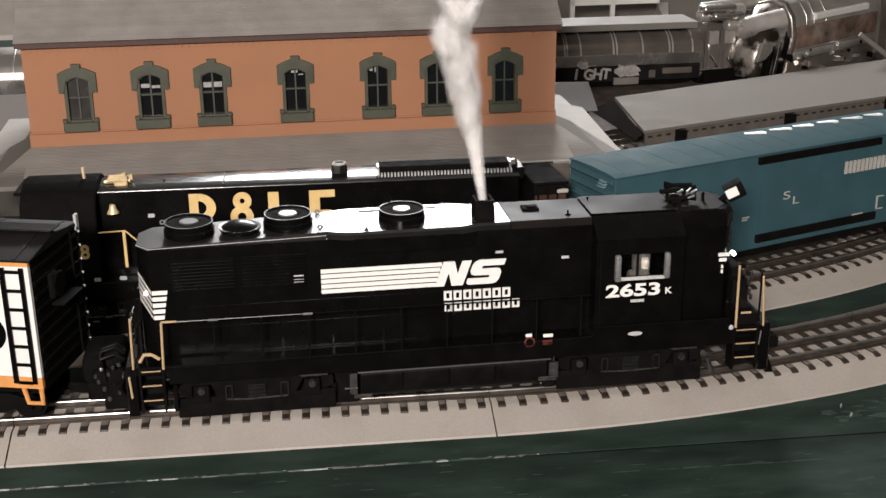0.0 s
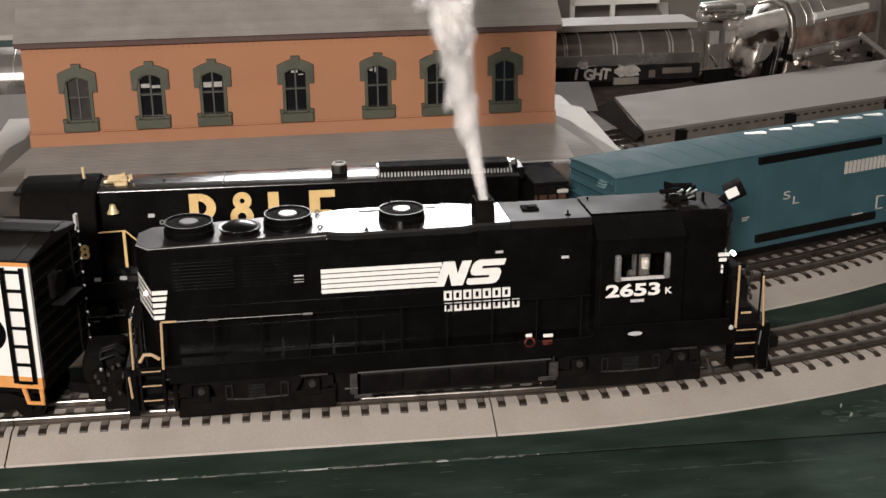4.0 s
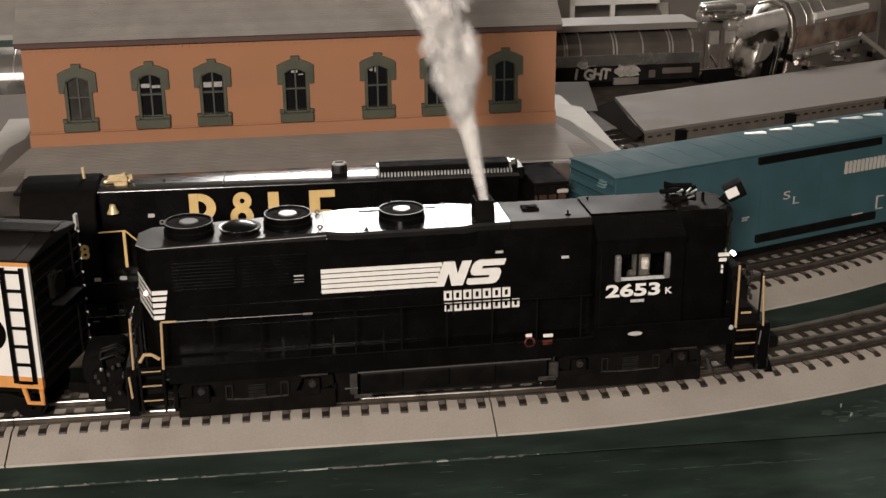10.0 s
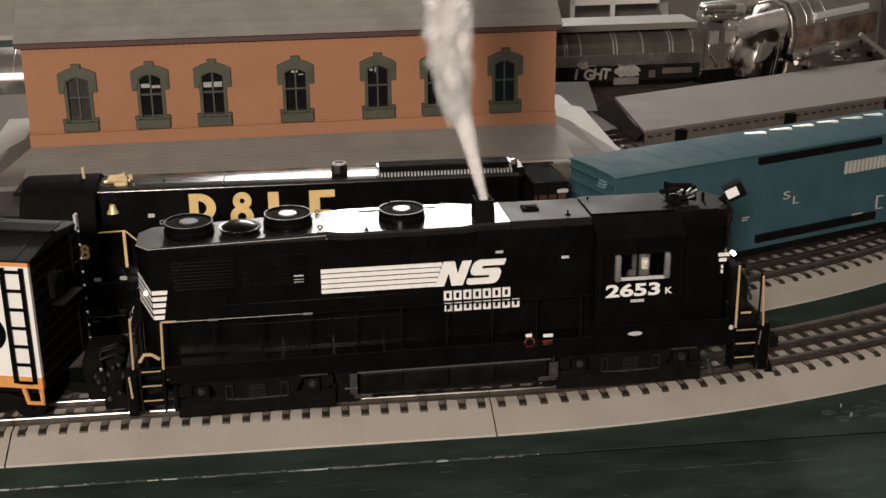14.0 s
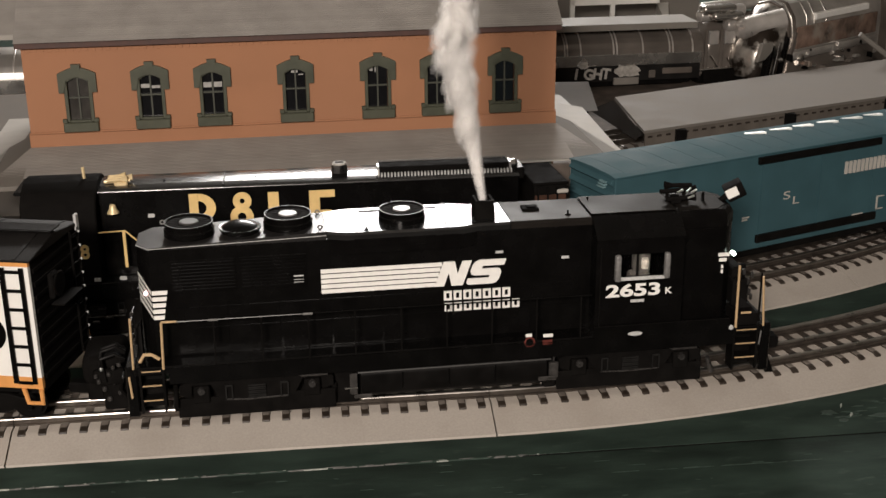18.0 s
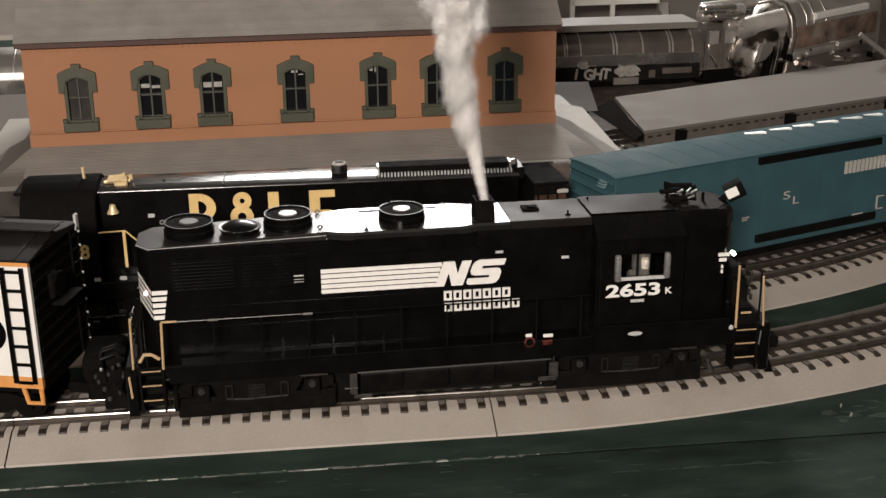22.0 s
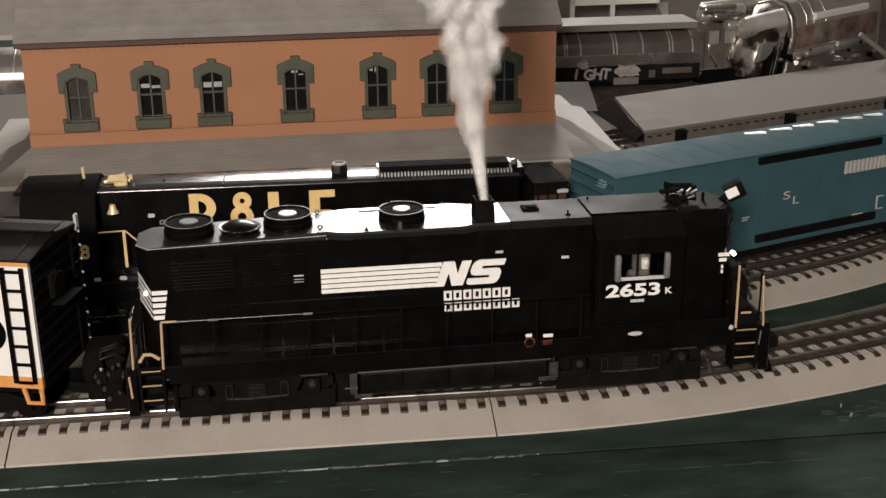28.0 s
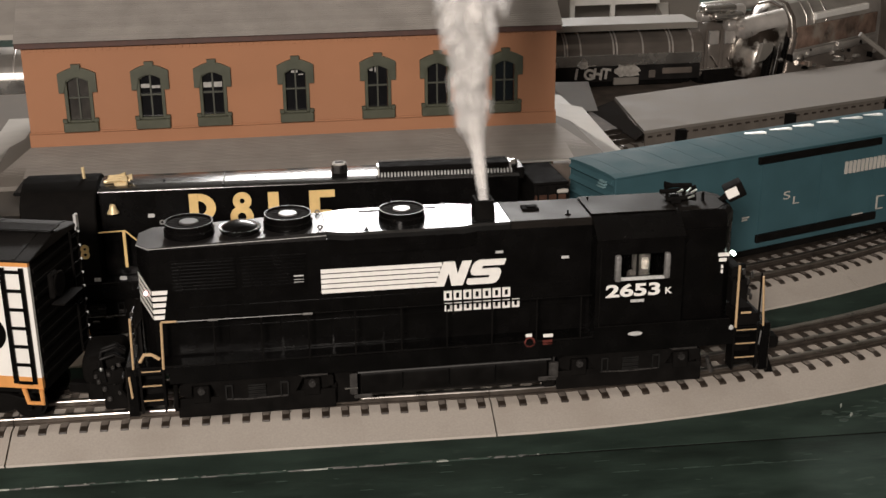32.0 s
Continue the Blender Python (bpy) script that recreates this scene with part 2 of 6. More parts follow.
def ragged(x0, x1, y0, y1, z, n, seed):
    """A thin irregular patch lying flat."""
    bm = bmesh.new()
    pts = []
    for i in range(n):
        a = 2 * math.pi * i / n
        k = 0.75 + 0.45 * noise.noise(Vector((seed, i * 0.8, 0)))
        pts.append(((x0 + x1) / 2 + (x1 - x0) / 2 * k * math.cos(a), (y0 + y1) / 2 + (y1 - y0) / 2 * k * math.sin(a)))
    return prism(bm, pts, "z", z, z + 0.00025)


chip = random.Random(5)
x = -0.30
while x < 0.02:
    w = chip.choice((0.002, 0.003, 0.005, 0.009, 0.014)) * chip.uniform(0.7, 1.2)
    y = -0.0645 + chip.uniform(-0.0002, 0.0006)
    part("worn_chip", ragged(x, x + w, y - 0.0001, y + chip.uniform(0.0002, 0.0005), 0.0, 11, x * 90), chip.choice((CHIP, RAILWORN, RAILWORN)), table, "bare pale chip in the paint")
    x += w + chip.uniform(0.0004, 0.005)
for x0, x1, y0, y1 in ((0.180, 0.190, -0.044, -0.036), (0.186, 0.193, -0.052, -0.047), (0.205, 0.222, -0.050, -0.043), (0.150, 0.170, 0.052, 0.056), (0.200, 0.215, 0.066, 0.070)):
    part("paint_scuff", ragged(x0, x1, y0, y1, 0.0, 14, x0 * 300), RUBBED if y1 - y0 > 0.0035 else CHIP, table, "pale scuff in the green paint")
for k in range(34):
    x, y = chip.uniform(-0.28, 0.22), chip.uniform(-0.112, -0.069)
    w = chip.uniform(0.001, 0.012)
    part("paint_streak", ragged(x, x + w, y, y + chip.uniform(0.0003, 0.0008), -0.0002, 12, k * 3.1), RUBBED, table, "thin pale streak in the green paint")
for k in range(12):
    x = 0.050 + 0.0095 * k + chip.uniform(-0.002, 0.002)
    part("paint_streak", ragged(x, x + chip.uniform(0.008, 0.017), -0.0872 - 0.0001 * k, -0.0862 - 0.0001 * k, -0.0002, 12, k * 5.7), RUBBED, table, "long pale rub mark in the green paint")
x = -0.36
while x < 0.03:
    w, h = chip.uniform(0.003, 0.016), chip.uniform(0.00012, 0.00034)
    part("worn_edge", boxm(x, x + w, -0.0645 - h, -0.0645 + chip.uniform(0.0, 0.0004), -0.0004, 0.0001), chip.choice((SCUFF, RAILWORN, RAILWORN, CHIP)), table, "worn pale edge of the tabletop")
    x += w + chip.uniform(0.0003, 0.003)
for k in range(16):
    # pale sheen and rubbing beside the bend, both laid on as lighter green patches
    x, y = chip.uniform(0.180, 0.226), 0
    y = -0.050 + (x - 0.176) * 0.42 + chip.uniform(-0.004, 0.006)
    part("sheen_mark", ragged(x, x + chip.uniform(0.004, 0.011), y, y + chip.uniform(0.0006, 0.0016), 0.0, 13, k * 7.7), RUBBED, table, "pale patch of sheen and rubbing on the green paint")
for x, y, l, w, turn in ((0.1955, -0.0330, 0.0060, 0.0011, 62), (0.1962, -0.0443, 0.0062, 0.0014, 58), (0.1975, -0.0425, 0.0030, 0.0007, 95)):
    c, q = math.cos(radians(turn)), math.sin(radians(turn))
    part("scratch", prism(bmesh.new(), [(x - c * l / 2, y - q * l / 2), (x + q * w / 2, y - c * w / 2), (x + c * l / 2, y + q * l / 2), (x - q * w / 2, y + c * w / 2)], "z", 0.0, 0.0003), CHIP, table, "short bright scratch in the paint")
part("board_joint", boxm(0.0100, 1.8, -0.06495, -0.06452, -0.0100, 0.00005), MATTBLACK, table, "narrow dark joint between the boards")
part("front_board", boxm(-1.6, 1.8, -0.1450, -0.0650, -0.018, -0.0002, 0.0003, 2), GREEN, table, "front board with scuffed green paint")
part("fascia_board", boxm(-1.6, 1.8, -0.1470, -0.1452, -0.12, -0.0020, 0.0008), GREEN, table)
for x in (-1.4, 1.5):
    for y in (0.0, 2.0):
        part("leg", boxm(x, x + 0.07, y, y + 0.07, -1.0, -0.018, 0.003), GREEN, table)

# ---------------------------------------------------------------- tracks
R_FRONT = 0.81
RAIL = 0.0135


class Path:
    """Straight along x between two bends; beyond each it is an arc that turns away from the front edge."""
    def __init__(self, radius, y, bend=0.0, left=-9.0):
        self.r, self.y, self.b, self.l = radius, y, bend, left

    def at(self, s):
        if self.l <= s <= self.b:
            return Vector((s, self.y, 0)), 0.0
        e, sg = (self.b, 1) if s > self.b else (self.l, -1)
        a = abs(s - e) / self.r
        return Vector((e + sg * self.r * math.sin(a), self.y + self.r * (1 - math.cos(a)), 0)), sg * a

    def point(self, s, v, z):
        p, a = self.at(s)
        return (p.x - v * math.sin(a), p.y + v * math.cos(a), z)


def sweep(path, s0, s1, prof, step=0.02):
    """A closed section of (offset, height) along the path."""
    bm = bmesh.new()
    n = max(1, int(math.ceil((s1 - s0) / step)))
    rings = [[bm.verts.new(path.point(s0 + (s1 - s0) * i / n, v, z)) for v, z in prof] for i in range(n + 1)]
    k = len(prof)
    for a, b in zip(rings, rings[1:]):
        for i in range(k):
            bm.faces.new((a[i], a[(i + 1) % k], b[(i + 1) % k], b[i]))
    bm.faces.new(rings[0][::-1])
    bm.faces.new(rings[-1])
    return bm


BED = [(-0.0428, 0.0), (-0.0425, 0.0012), (-0.0235, 0.0080), (-0.0218, 0.0089), (0.0290, 0.0089), (0.0307, 0.0080), (0.0462, 0.0012), (0.0465, 0.0)]
RAILP = [(-0.0024, 0.0090), (-0.0024, 0.0099), (-0.0016, 0.0101), (-0.0016, 0.0119)] + \
        [(-0.0016 * math.cos(a * math.pi / 12), 0.0119 + (RAIL - 0.0119) * math.sin(a * math.pi / 12)) for a in range(1, 12)] + \
        [(0.0016, 0.0119), (0.0016, 0.0101), (0.0024, 0.0099), (0.0024, 0.0090)]


def shifted(prof, v):
    return [(a + v, z) for a, z in prof]


tie_master = None


RAILS = (-0.0128, 0.0046, 0.0222)


def track(path, joints, label):
    global tie_master
    for s0, s1 in zip(joints, joints[1:]):
        sec = thing("track_section", pose(0, 0, 0), label, "train track", group="track sections on the table")
        part("roadbed", sweep(path, s0 + 0.0004, s1 - 0.0004, BED), ROADBED, sec, "grey speckled plastic roadbed")
        for v, m_ in zip(RAILS, (STEEL, STEEL, STEEL)):
            rail = part("rail", sweep(path, s0 + 0.0002, s1 - 0.0002, shifted(RAILP, v)), m_, sec, "steel rail with a bright worn head, dark reflections coloured into its sides")
            # rail sides take a darker steel in place of the dark they reflect
            rail.data.materials.append(STEELDARK)
            for f in rail.data.polygons:
                if f.center.z < 0.0120 or abs(f.normal.z) < 0.30:
                    f.material_index = 1
        tie_step = 0.01058 if path.l <= (s0 + s1) / 2 <= path.b else 0.0113
        count = max(1, round((s1 - s0) / tie_step))
        st = (s1 - s0) / count
        for i in range(count):
            p, a = path.at(s0 + st * (i + 0.5))
            m_ = Matrix.Translation((p.x, p.y, 0)) @ Matrix.Rotation(a, 4, "Z")
            if tie_master is None:
                bm = bmesh.new()
                prism(bm, [(-0.0246, 0.0055), (-0.0245, 0.0083), (-0.0236, 0.0089), (-0.0207, 0.0095), (-0.0156, 0.0096), (0.0252, 0.0096), (0.0290, 0.0095), (0.0308, 0.0089), (0.0317, 0.0083), (0.0318, 0.0055)], "x", -0.0021, 0.0021, 0.0003)
                tie_master = part("tie", bm, TIE, sec)
                tie_master.data.materials.append(TIETOP)
                tie_master.data.materials.append(TIEPALE)
                for f in tie_master.data.polygons:
                    if f.normal.z > 0.9 and f.center.y > -0.0206:
                        f.material_index = 2 if f.center.y < -0.0157 else 1
                tie_master.matrix_basis = m_
            else:
                share("tie", tie_master, m_, sec)


front = Path(R_FRONT, 0.0, 0.0, -0.254)
second = Path(0.69, 0.1165, 0.0, -0.254)
track(front, [-0.572, -0.254, 0.0, 0.318, 0.52], "grey roadbed track section with brown ties and three steel rails")
track(second, [-0.525, -0.254, 0.0, 0.271, 0.542], "grey roadbed track section behind the smoking locomotive")

# ---------------------------------------------------------------- locomotive parts used twice
def lift_eye(parent, x, y, z):
    bm = bmesh.new()
    for k in (0,):
        tube(bm, [(x + 0.0011 * math.cos(a * math.pi / 4), y, z + 0.0013 + 0.0021 * k + 0.0011 * math.sin(a * math.pi / 4)) for a in range(9)], 0.0004, 6)
    return part("lift_ring", bm, RAILWORN, parent, "worn grey lifting ring")


def roof_fan(parent, x, y, z, r, h, cap):
    bm = bmesh.new()
    lathe(bm, [(r * 1.05, z), (r * 1.05, z + h * 0.45), (r, z + h * 0.55), (r, z + h), (r * 0.95, z + h), (r * 0.95, z + h * 0.82), (0.0002, z + h * 0.82)], 36, (x, y, 0))
    fan = part("roof_fan", bm, BLACK, parent)
    part("fan_disc", lathe(bmesh.new(), [(r * 0.95, z + h * 0.82), (r * 0.95, z + h * 0.90), (0.0002, z + h * 0.90)], 36, (x, y, 0)), FANDISC, fan)
    part("grille_ring", lathe(bmesh.new(), [(r * 1.005, z + h), (r * 1.005, z + h + 0.0003), (r * 0.965, z + h + 0.0003), (r * 0.965, z + h)], 36, (x, y, 0), hollow=True), FANRING, fan)
    bm = bmesh.new()
    for i in range(18):
        a = 2 * math.pi * i / 18
        c, s = math.cos(a), math.sin(a)
        cyl(bm, (x + c * r * 0.3, y + s * r * 0.3, z + h * 0.90), (x + c * r * 0.95, y + s * r * 0.95, z + h * 0.90), 0.00022, 4)
    part("grille", bm, FANDISC, fan)
    if cap:
        part("hub_cap", lathe(bmesh.new(), [(r * 0.40, z + h * 0.7), (r * 0.40, z + h * 0.99), (r * 0.37, z + h * 1.03), (0.0002, z + h * 1.03)], 24, (x, y, 0)), CAPGREY if x > -0.1 else CAPDIM, fan, "round hub cap, reflected light put in its colour")
    return fan


# lighter base holds the glints of the brake cylinders; the tank brackets are plain grey
CASTING = mat("lighter_grey_casting", (0.040, 0.037, 0.035), 0.34, vary=0.4, scale=350, bump=0.12, bscale=1500, spec=0.5)
FANRING = mat("dark_grey_edge", (0.030, 0.029, 0.028), 0.5, vary=0.3, scale=300)
# one cap in two tones: dim on the rear fan, pale where it reflects
CAPDIM = mat("unlit_hub_cap", (0.05, 0.048, 0.046), 0.5, vary=0.2, scale=300, spec=0.25)
CAPGREY = mat("lit_hub_cap", (0.15, 0.145, 0.14), 0.42, metal=0.2, vary=0.1, scale=300)


def bogie(parent, cx, side):
    """Two-axle truck: cast side frames with pedestals, springs, journals and brake gear, and its wheels."""
    bm = bmesh.new()
    for sgn in (-1, 1):
        y = sgn * 0.0250
        lo, hi = min(y, y - sgn * 0.0035), max(y, y - sgn * 0.0035)
        poly = [(cx - 0.040, 0.0150), (cx - 0.040, 0.0200), (cx - 0.033, 0.0238), (cx + 0.033, 0.0238), (cx + 0.040, 0.0200), (cx + 0.040, 0.0150), (cx + 0.034, 0.0130),
                (cx + 0.0335, 0.0200), (cx + 0.0240, 0.0200), (cx + 0.0190, 0.0108), (cx - 0.0190, 0.0108), (cx - 0.0240, 0.0200), (cx - 0.0335, 0.0200), (cx - 0.034, 0.0130)]
        prism(bm, poly, "y", lo, hi)
    box(bm, cx - 0.009, cx + 0.009, -0.0215, 0.0215, 0.008, 0.022)
    tr = part("truck", bm, MATTBLACK, parent)
    part("gear_case", boxm(cx - 0.038, cx + 0.038, -0.0128, 0.0128, 0.0022, 0.0240, 0.002), MATTBLACK, tr)
    part("brake_rigging", boxm(cx - 0.041, cx + 0.041, -0.0246, -0.0236, 0.0016, 0.0125, 0.0003), MATTBLACK, tr)
    for ax in (-0.0287, 0.0287):
        bm = bmesh.new()
        for sgn in (-1, 1):
            o = 0.0046
            lathe(bm, [(0.0002, sgn * 0.0160), (0.0098, sgn * 0.0161), (0.0110, sgn * 0.0163), (0.0110, sgn * 0.0170), (0.0099, sgn * 0.0174), (0.0096, sgn * 0.0198), (0.0082, sgn * 0.0198), (0.0002, sgn * 0.0190)], 24, (cx + ax, o, 0.0097), "y")
        cyl(bm, (cx + ax, -0.0135, 0.0097), (cx + ax, 0.0185, 0.0097), 0.002, 10)
        part("wheelset", bm, DARK, tr, "dark steel wheels on an axle")
        for sgn in (-1, 1):
            y = sgn * 0.0262
            jb = part("journal_box", boxm(cx + ax - 0.0042, cx + ax + 0.0042, min(y, y - sgn * 0.004), max(y, y - sgn * 0.004), 0.0100, 0.0195, 0.0006), MATTBLACK, tr)
            bm = bmesh.new()
            cyl(bm, (cx + ax, y - sgn * 0.0006, 0.0172), (cx + ax, y + sgn * 0.0014, 0.0172), 0.0022, 14, 0.0018)
            cyl(bm, (cx + ax, y + sgn * 0.0010, 0.0172), (cx + ax, y + sgn * 0.0020, 0.0172), 0.0008, 8)
            part("journal_cap", bm, SATIN, jb)
    for sgn in (-1, 1):
        part("frame_rib", tube(bmesh.new(), [(cx - 0.0180, sgn * 0.0256, 0.0238), (cx + 0.0140, sgn * 0.0256, 0.0232)], 0.0006, 6), SATIN, tr)
        part("lower_rib", tube(bmesh.new(), [(cx - 0.0165, sgn * 0.0254, 0.0111), (cx - 0.004, sgn * 0.0254, 0.0104), (cx + 0.0160, sgn * 0.0254, 0.0109)], 0.0005, 6), SATIN, tr)
        y = sgn * 0.0250
        for x0, x1 in ((-0.0165, -0.0125), (0.0120, 0.0165)):
            bm = boxm(cx + x0, cx + x1, min(y, y + sgn * 0.0016), max(y, y + sgn * 0.0016), 0.0186, 0.0196, 0.0002)
            box(bm, cx + x0, cx + x0 + 0.0008, min(y, y + sgn * 0.0014), max(y, y + sgn * 0.0014), 0.0112, 0.0190)
            box(bm, cx + x1 - 0.0008, cx + x1, min(y, y + sgn * 0.0014), max(y, y + sgn * 0.0014), 0.0112, 0.0190)
            part("pedestal", bm, GRILLE, tr)
        bm = bmesh.new()
        for k in range(7):
            z = 0.0114 + 0.0011 * k
            box(bm, cx - 0.0046, cx + 0.0046, min(y, y + sgn * (0.0010 + 0.0003 * (k % 2))), max(y, y + sgn * (0.0010 + 0.0003 * (k % 2))), z, z + 0.0008)
        part("leaf_spring", bm, GRILLE, tr)
        for sx, z, w in ((-0.0385, 0.0240, 0.0030), (-0.0292, 0.0250, 0.0042), (-0.0187, 0.0260, 0.0022), (0.0186, 0.0256, 0.0020), (0.0300, 0.0228, 0.0070)):
            bm = cyl(bmesh.new(), (cx + sx - w, sgn * 0.0262, z), (cx + sx + w, sgn * 0.0262, z), 0.0014, 12)
            cyl(bm, (cx + sx - w - 0.0012, sgn * 0.0262, z), (cx + sx - w, sgn * 0.0262, z), 0.0007, 8)
            part("brake_cylinder", bm, CASTING, tr)
        for sx in (-0.0420, -0.0150, 0.0150, 0.0405):
            part("brake_shoe", boxm(cx + sx - 0.0013, cx + sx + 0.0013, min(sgn * 0.0195, sgn * 0.0225), max(sgn * 0.0195, sgn * 0.0225), 0.0045, 0.0145, 0.0004), MATTBLACK, tr)
        part("brake_hanger", tube(bmesh.new(), [(cx - 0.0420, sgn * 0.0228, 0.0220), (cx - 0.0432, sgn * 0.0232, 0.0090), (cx - 0.0405, sgn * 0.0232, 0.0070)], 0.0006, 6), SATIN, tr)
    return tr


def steps(parent, x0, x1, side, tread):
    y0, y1 = side * 0.0300, side * 0.0210
    lo, hi = min(y0, y1), max(y0, y1)
    bm = bmesh.new()
    for x in (x0 - 0.0012, x1):
        box(bm, x, x + 0.0012, lo, hi, 0.0085, 0.0335)
    box(bm, x0, x1, hi - 0.0008 if side < 0 else lo, hi if side < 0 else lo + 0.0008, 0.0085, 0.0335)
    st = part("step_well", bm, DARK, parent)
    for z in (0.0105, 0.0158, 0.0241, 0.0322)[1:]:
        part("tread", boxm(x0, x1, lo, hi, z - 0.0012, z), DARK, st)
        e = side * 0.0303
        part("tread_edge", boxm(x0 + 0.0004, x1 - 0.0004, min(e, e - side * 0.0008), max(e, e - side * 0.0008), z - 0.0003, z + 0.0002), tread, st, "yellow tread edge")
    return st


# ---------------------------------------------------------------- smoking locomotive
loco = thing("diesel_locomotive", pose(-0.02, 0.0005, RAIL, 0, 0, 1.9),
             "glossy black model diesel locomotive with white lettering, smoking", "locomotive")
part("sill", boxm(-0.1675, 0.1700, -0.0298, 0.0298, 0.0295, 0.0342, 0.0006), BLACK, loco)
for x0, x1 in ((-0.1720, -0.1660), (0.1690, 0.1745)):
    part("pilot", boxm(x0, x1, -0.0285, 0.0285, 0.0060, 0.0345, 0.0008), BLACK, loco)
bm = bmesh.new()
for sgn in (-1, 1):
    box(bm, -0.150, 0.152, sgn * 0.0300 - 0.0006, sgn * 0.0300 + 0.0006, 0.0245, 0.0335)
part("side_skirt", bm, BLACK, loco)

# long hood: outline with clipped rear corners
lower = [(-0.1625, -0.0095), (-0.1560, -0.0175), (0.0760, -0.0175), (0.0760, 0.0175), (-0.1560, 0.0175), (-0.1625, 0.0095)]
part("long_hood", prism(bmesh.new(), lower, "z", 0.0340, 0.0935, 0.0004), BLACK, loco)


def cap_shape(poly, z0, z1, inset, drop):
    """A lid whose top outline is drawn in, for a sloped shoulder."""
    bm = bmesh.new()
    cx = sum(p[0] for p in poly) / len(poly)
    a = [bm.verts.new((x, y, z0)) for x, y in poly]
    b = [bm.verts.new((x, y, z1 - drop)) for x, y in poly]
    c = [bm.verts.new((x - math.copysign(inset, x - cx), y - math.copysign(inset, y), z1)) for x, y in poly]
    n = len(poly)
    for lo, hi in ((a, b), (b, c)):
        for i in range(n):
            bm.faces.new((lo[i], lo[(i + 1) % n], hi[(i + 1) % n], hi[i]))
    bm.faces.new(a[::-1])
    bm.faces.new(c)
    return bm


rear = [(-0.1625, -0.0095), (-0.1560, -0.0175), (-0.0662, -0.0175), (-0.0662, 0.0175), (-0.1560, 0.0175), (-0.1625, 0.0095)]
hatch = [(-0.0658, -0.0175), (-0.0640, -0.0175), (-0.0560, -0.0205), (0.0040, -0.0205), (0.0125, -0.0175), (0.0300, -0.0175),
         (0.0300, 0.0175), (0.0125, 0.0175), (0.0040, 0.0205), (-0.0560, 0.0205), (-0.0640, 0.0175), (-0.0658, 0.0175)]
fore = [(0.0304, -0.0175), (0.0740, -0.0175), (0.0740, 0.0175), (0.0304, 0.0175)]


def lid(poly, z0, z1, inset):
    """A roof panel with a sloped shoulder along its two long sides."""
    bm = bmesh.new()
    n = len(poly)
    rings = [[bm.verts.new((x, y, z0)) for x, y in poly], [bm.verts.new((x, y, z1 - inset)) for x, y in poly],
             [bm.verts.new((x, y - math.copysign(inset, y), z1)) for x, y in poly]]
    for lo, hi in zip(rings, rings[1:]):
        for i in range(n):
            bm.faces.new((lo[i], lo[(i + 1) % n], hi[(i + 1) % n], hi[i]))
    bm.faces.new(rings[0][::-1])
    bm.faces.new(rings[2])
    return bm


fall = lid(rear, 0.0936, 0.0975, 0.0012)
for v in fall.verts:
    if v.co.z > 0.094:
        v.co.z -= 0.0022 * (-0.0662 - v.co.x) / 0.0948 + (0.0016 if v.co.x < -0.154 else 0.0)
# one roof in three finishes, brightest where it mirrors the lamp
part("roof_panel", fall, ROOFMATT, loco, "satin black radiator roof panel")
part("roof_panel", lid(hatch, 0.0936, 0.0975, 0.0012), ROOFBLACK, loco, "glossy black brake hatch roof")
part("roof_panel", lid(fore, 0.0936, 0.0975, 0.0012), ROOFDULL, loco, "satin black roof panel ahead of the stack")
part("hatch_side", prism(bmesh.new(), [(-0.0640, -0.0174), (-0.0560, -0.0204), (0.0040, -0.0204), (0.0125, -0.0174)], "z", 0.0860, 0.0935), BLACK, loco)
tube(bm := bmesh.new(), [(-0.047, 0.0185, 0.0978), (-0.047, 0.0135, 0.0978), (-0.005, 0.0135, 0.0978), (-0.005, 0.0185, 0.0978)], 0.0003, 5)
part("hatch_outline", bm, DARK, loco)

def slab_z(poly, z0, z1):
    return prism(bmesh.new(), poly, "z", z0, z1)


# clipped high nose and the cab
nose = [(0.1200, -0.0175), (0.1490, -0.0175), (0.1545, -0.0110), (0.1545, 0.0110), (0.1490, 0.0175), (0.1200, 0.0175)]
part("short_hood", prism(bmesh.new(), nose, "z", 0.0340, 0.0880, 0.0006), BLACK, loco)
part("short_hood_roof", cap_shape(nose, 0.0882, 0.0978, 0.0015, 0.0030), BLACK, loco)
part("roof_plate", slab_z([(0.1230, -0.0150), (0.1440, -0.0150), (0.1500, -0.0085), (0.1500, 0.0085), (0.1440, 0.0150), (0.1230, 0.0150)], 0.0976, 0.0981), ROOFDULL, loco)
CABN = 0.0285
cab = part("cab", boxm(0.0740, 0.0752, -CABN + 0.0016, CABN - 0.0016, 0.0340, 0.0870), BLACK, loco, "black cab walls")
part("front_wall", boxm(0.1208, 0.1220, -CABN + 0.0016, CABN - 0.0016, 0.0340, 0.0870), BLACK, cab)
for sgn in (-1, 1):
    y0, y1 = (-CABN, -CABN + 0.0016) if sgn < 0 else (CABN - 0.0016, CABN)
    for b4 in ((0.0740, 0.0860, 0.0340, 0.0870), (0.1115, 0.1220, 0.0340, 0.0870), (0.0860, 0.1115, 0.0340, 0.0668), (0.0860, 0.1115, 0.0795, 0.0870)):
        part("side_wall", boxm(b4[0], b4[1], y0, y1, b4[2], b4[3]), BLACK, cab)
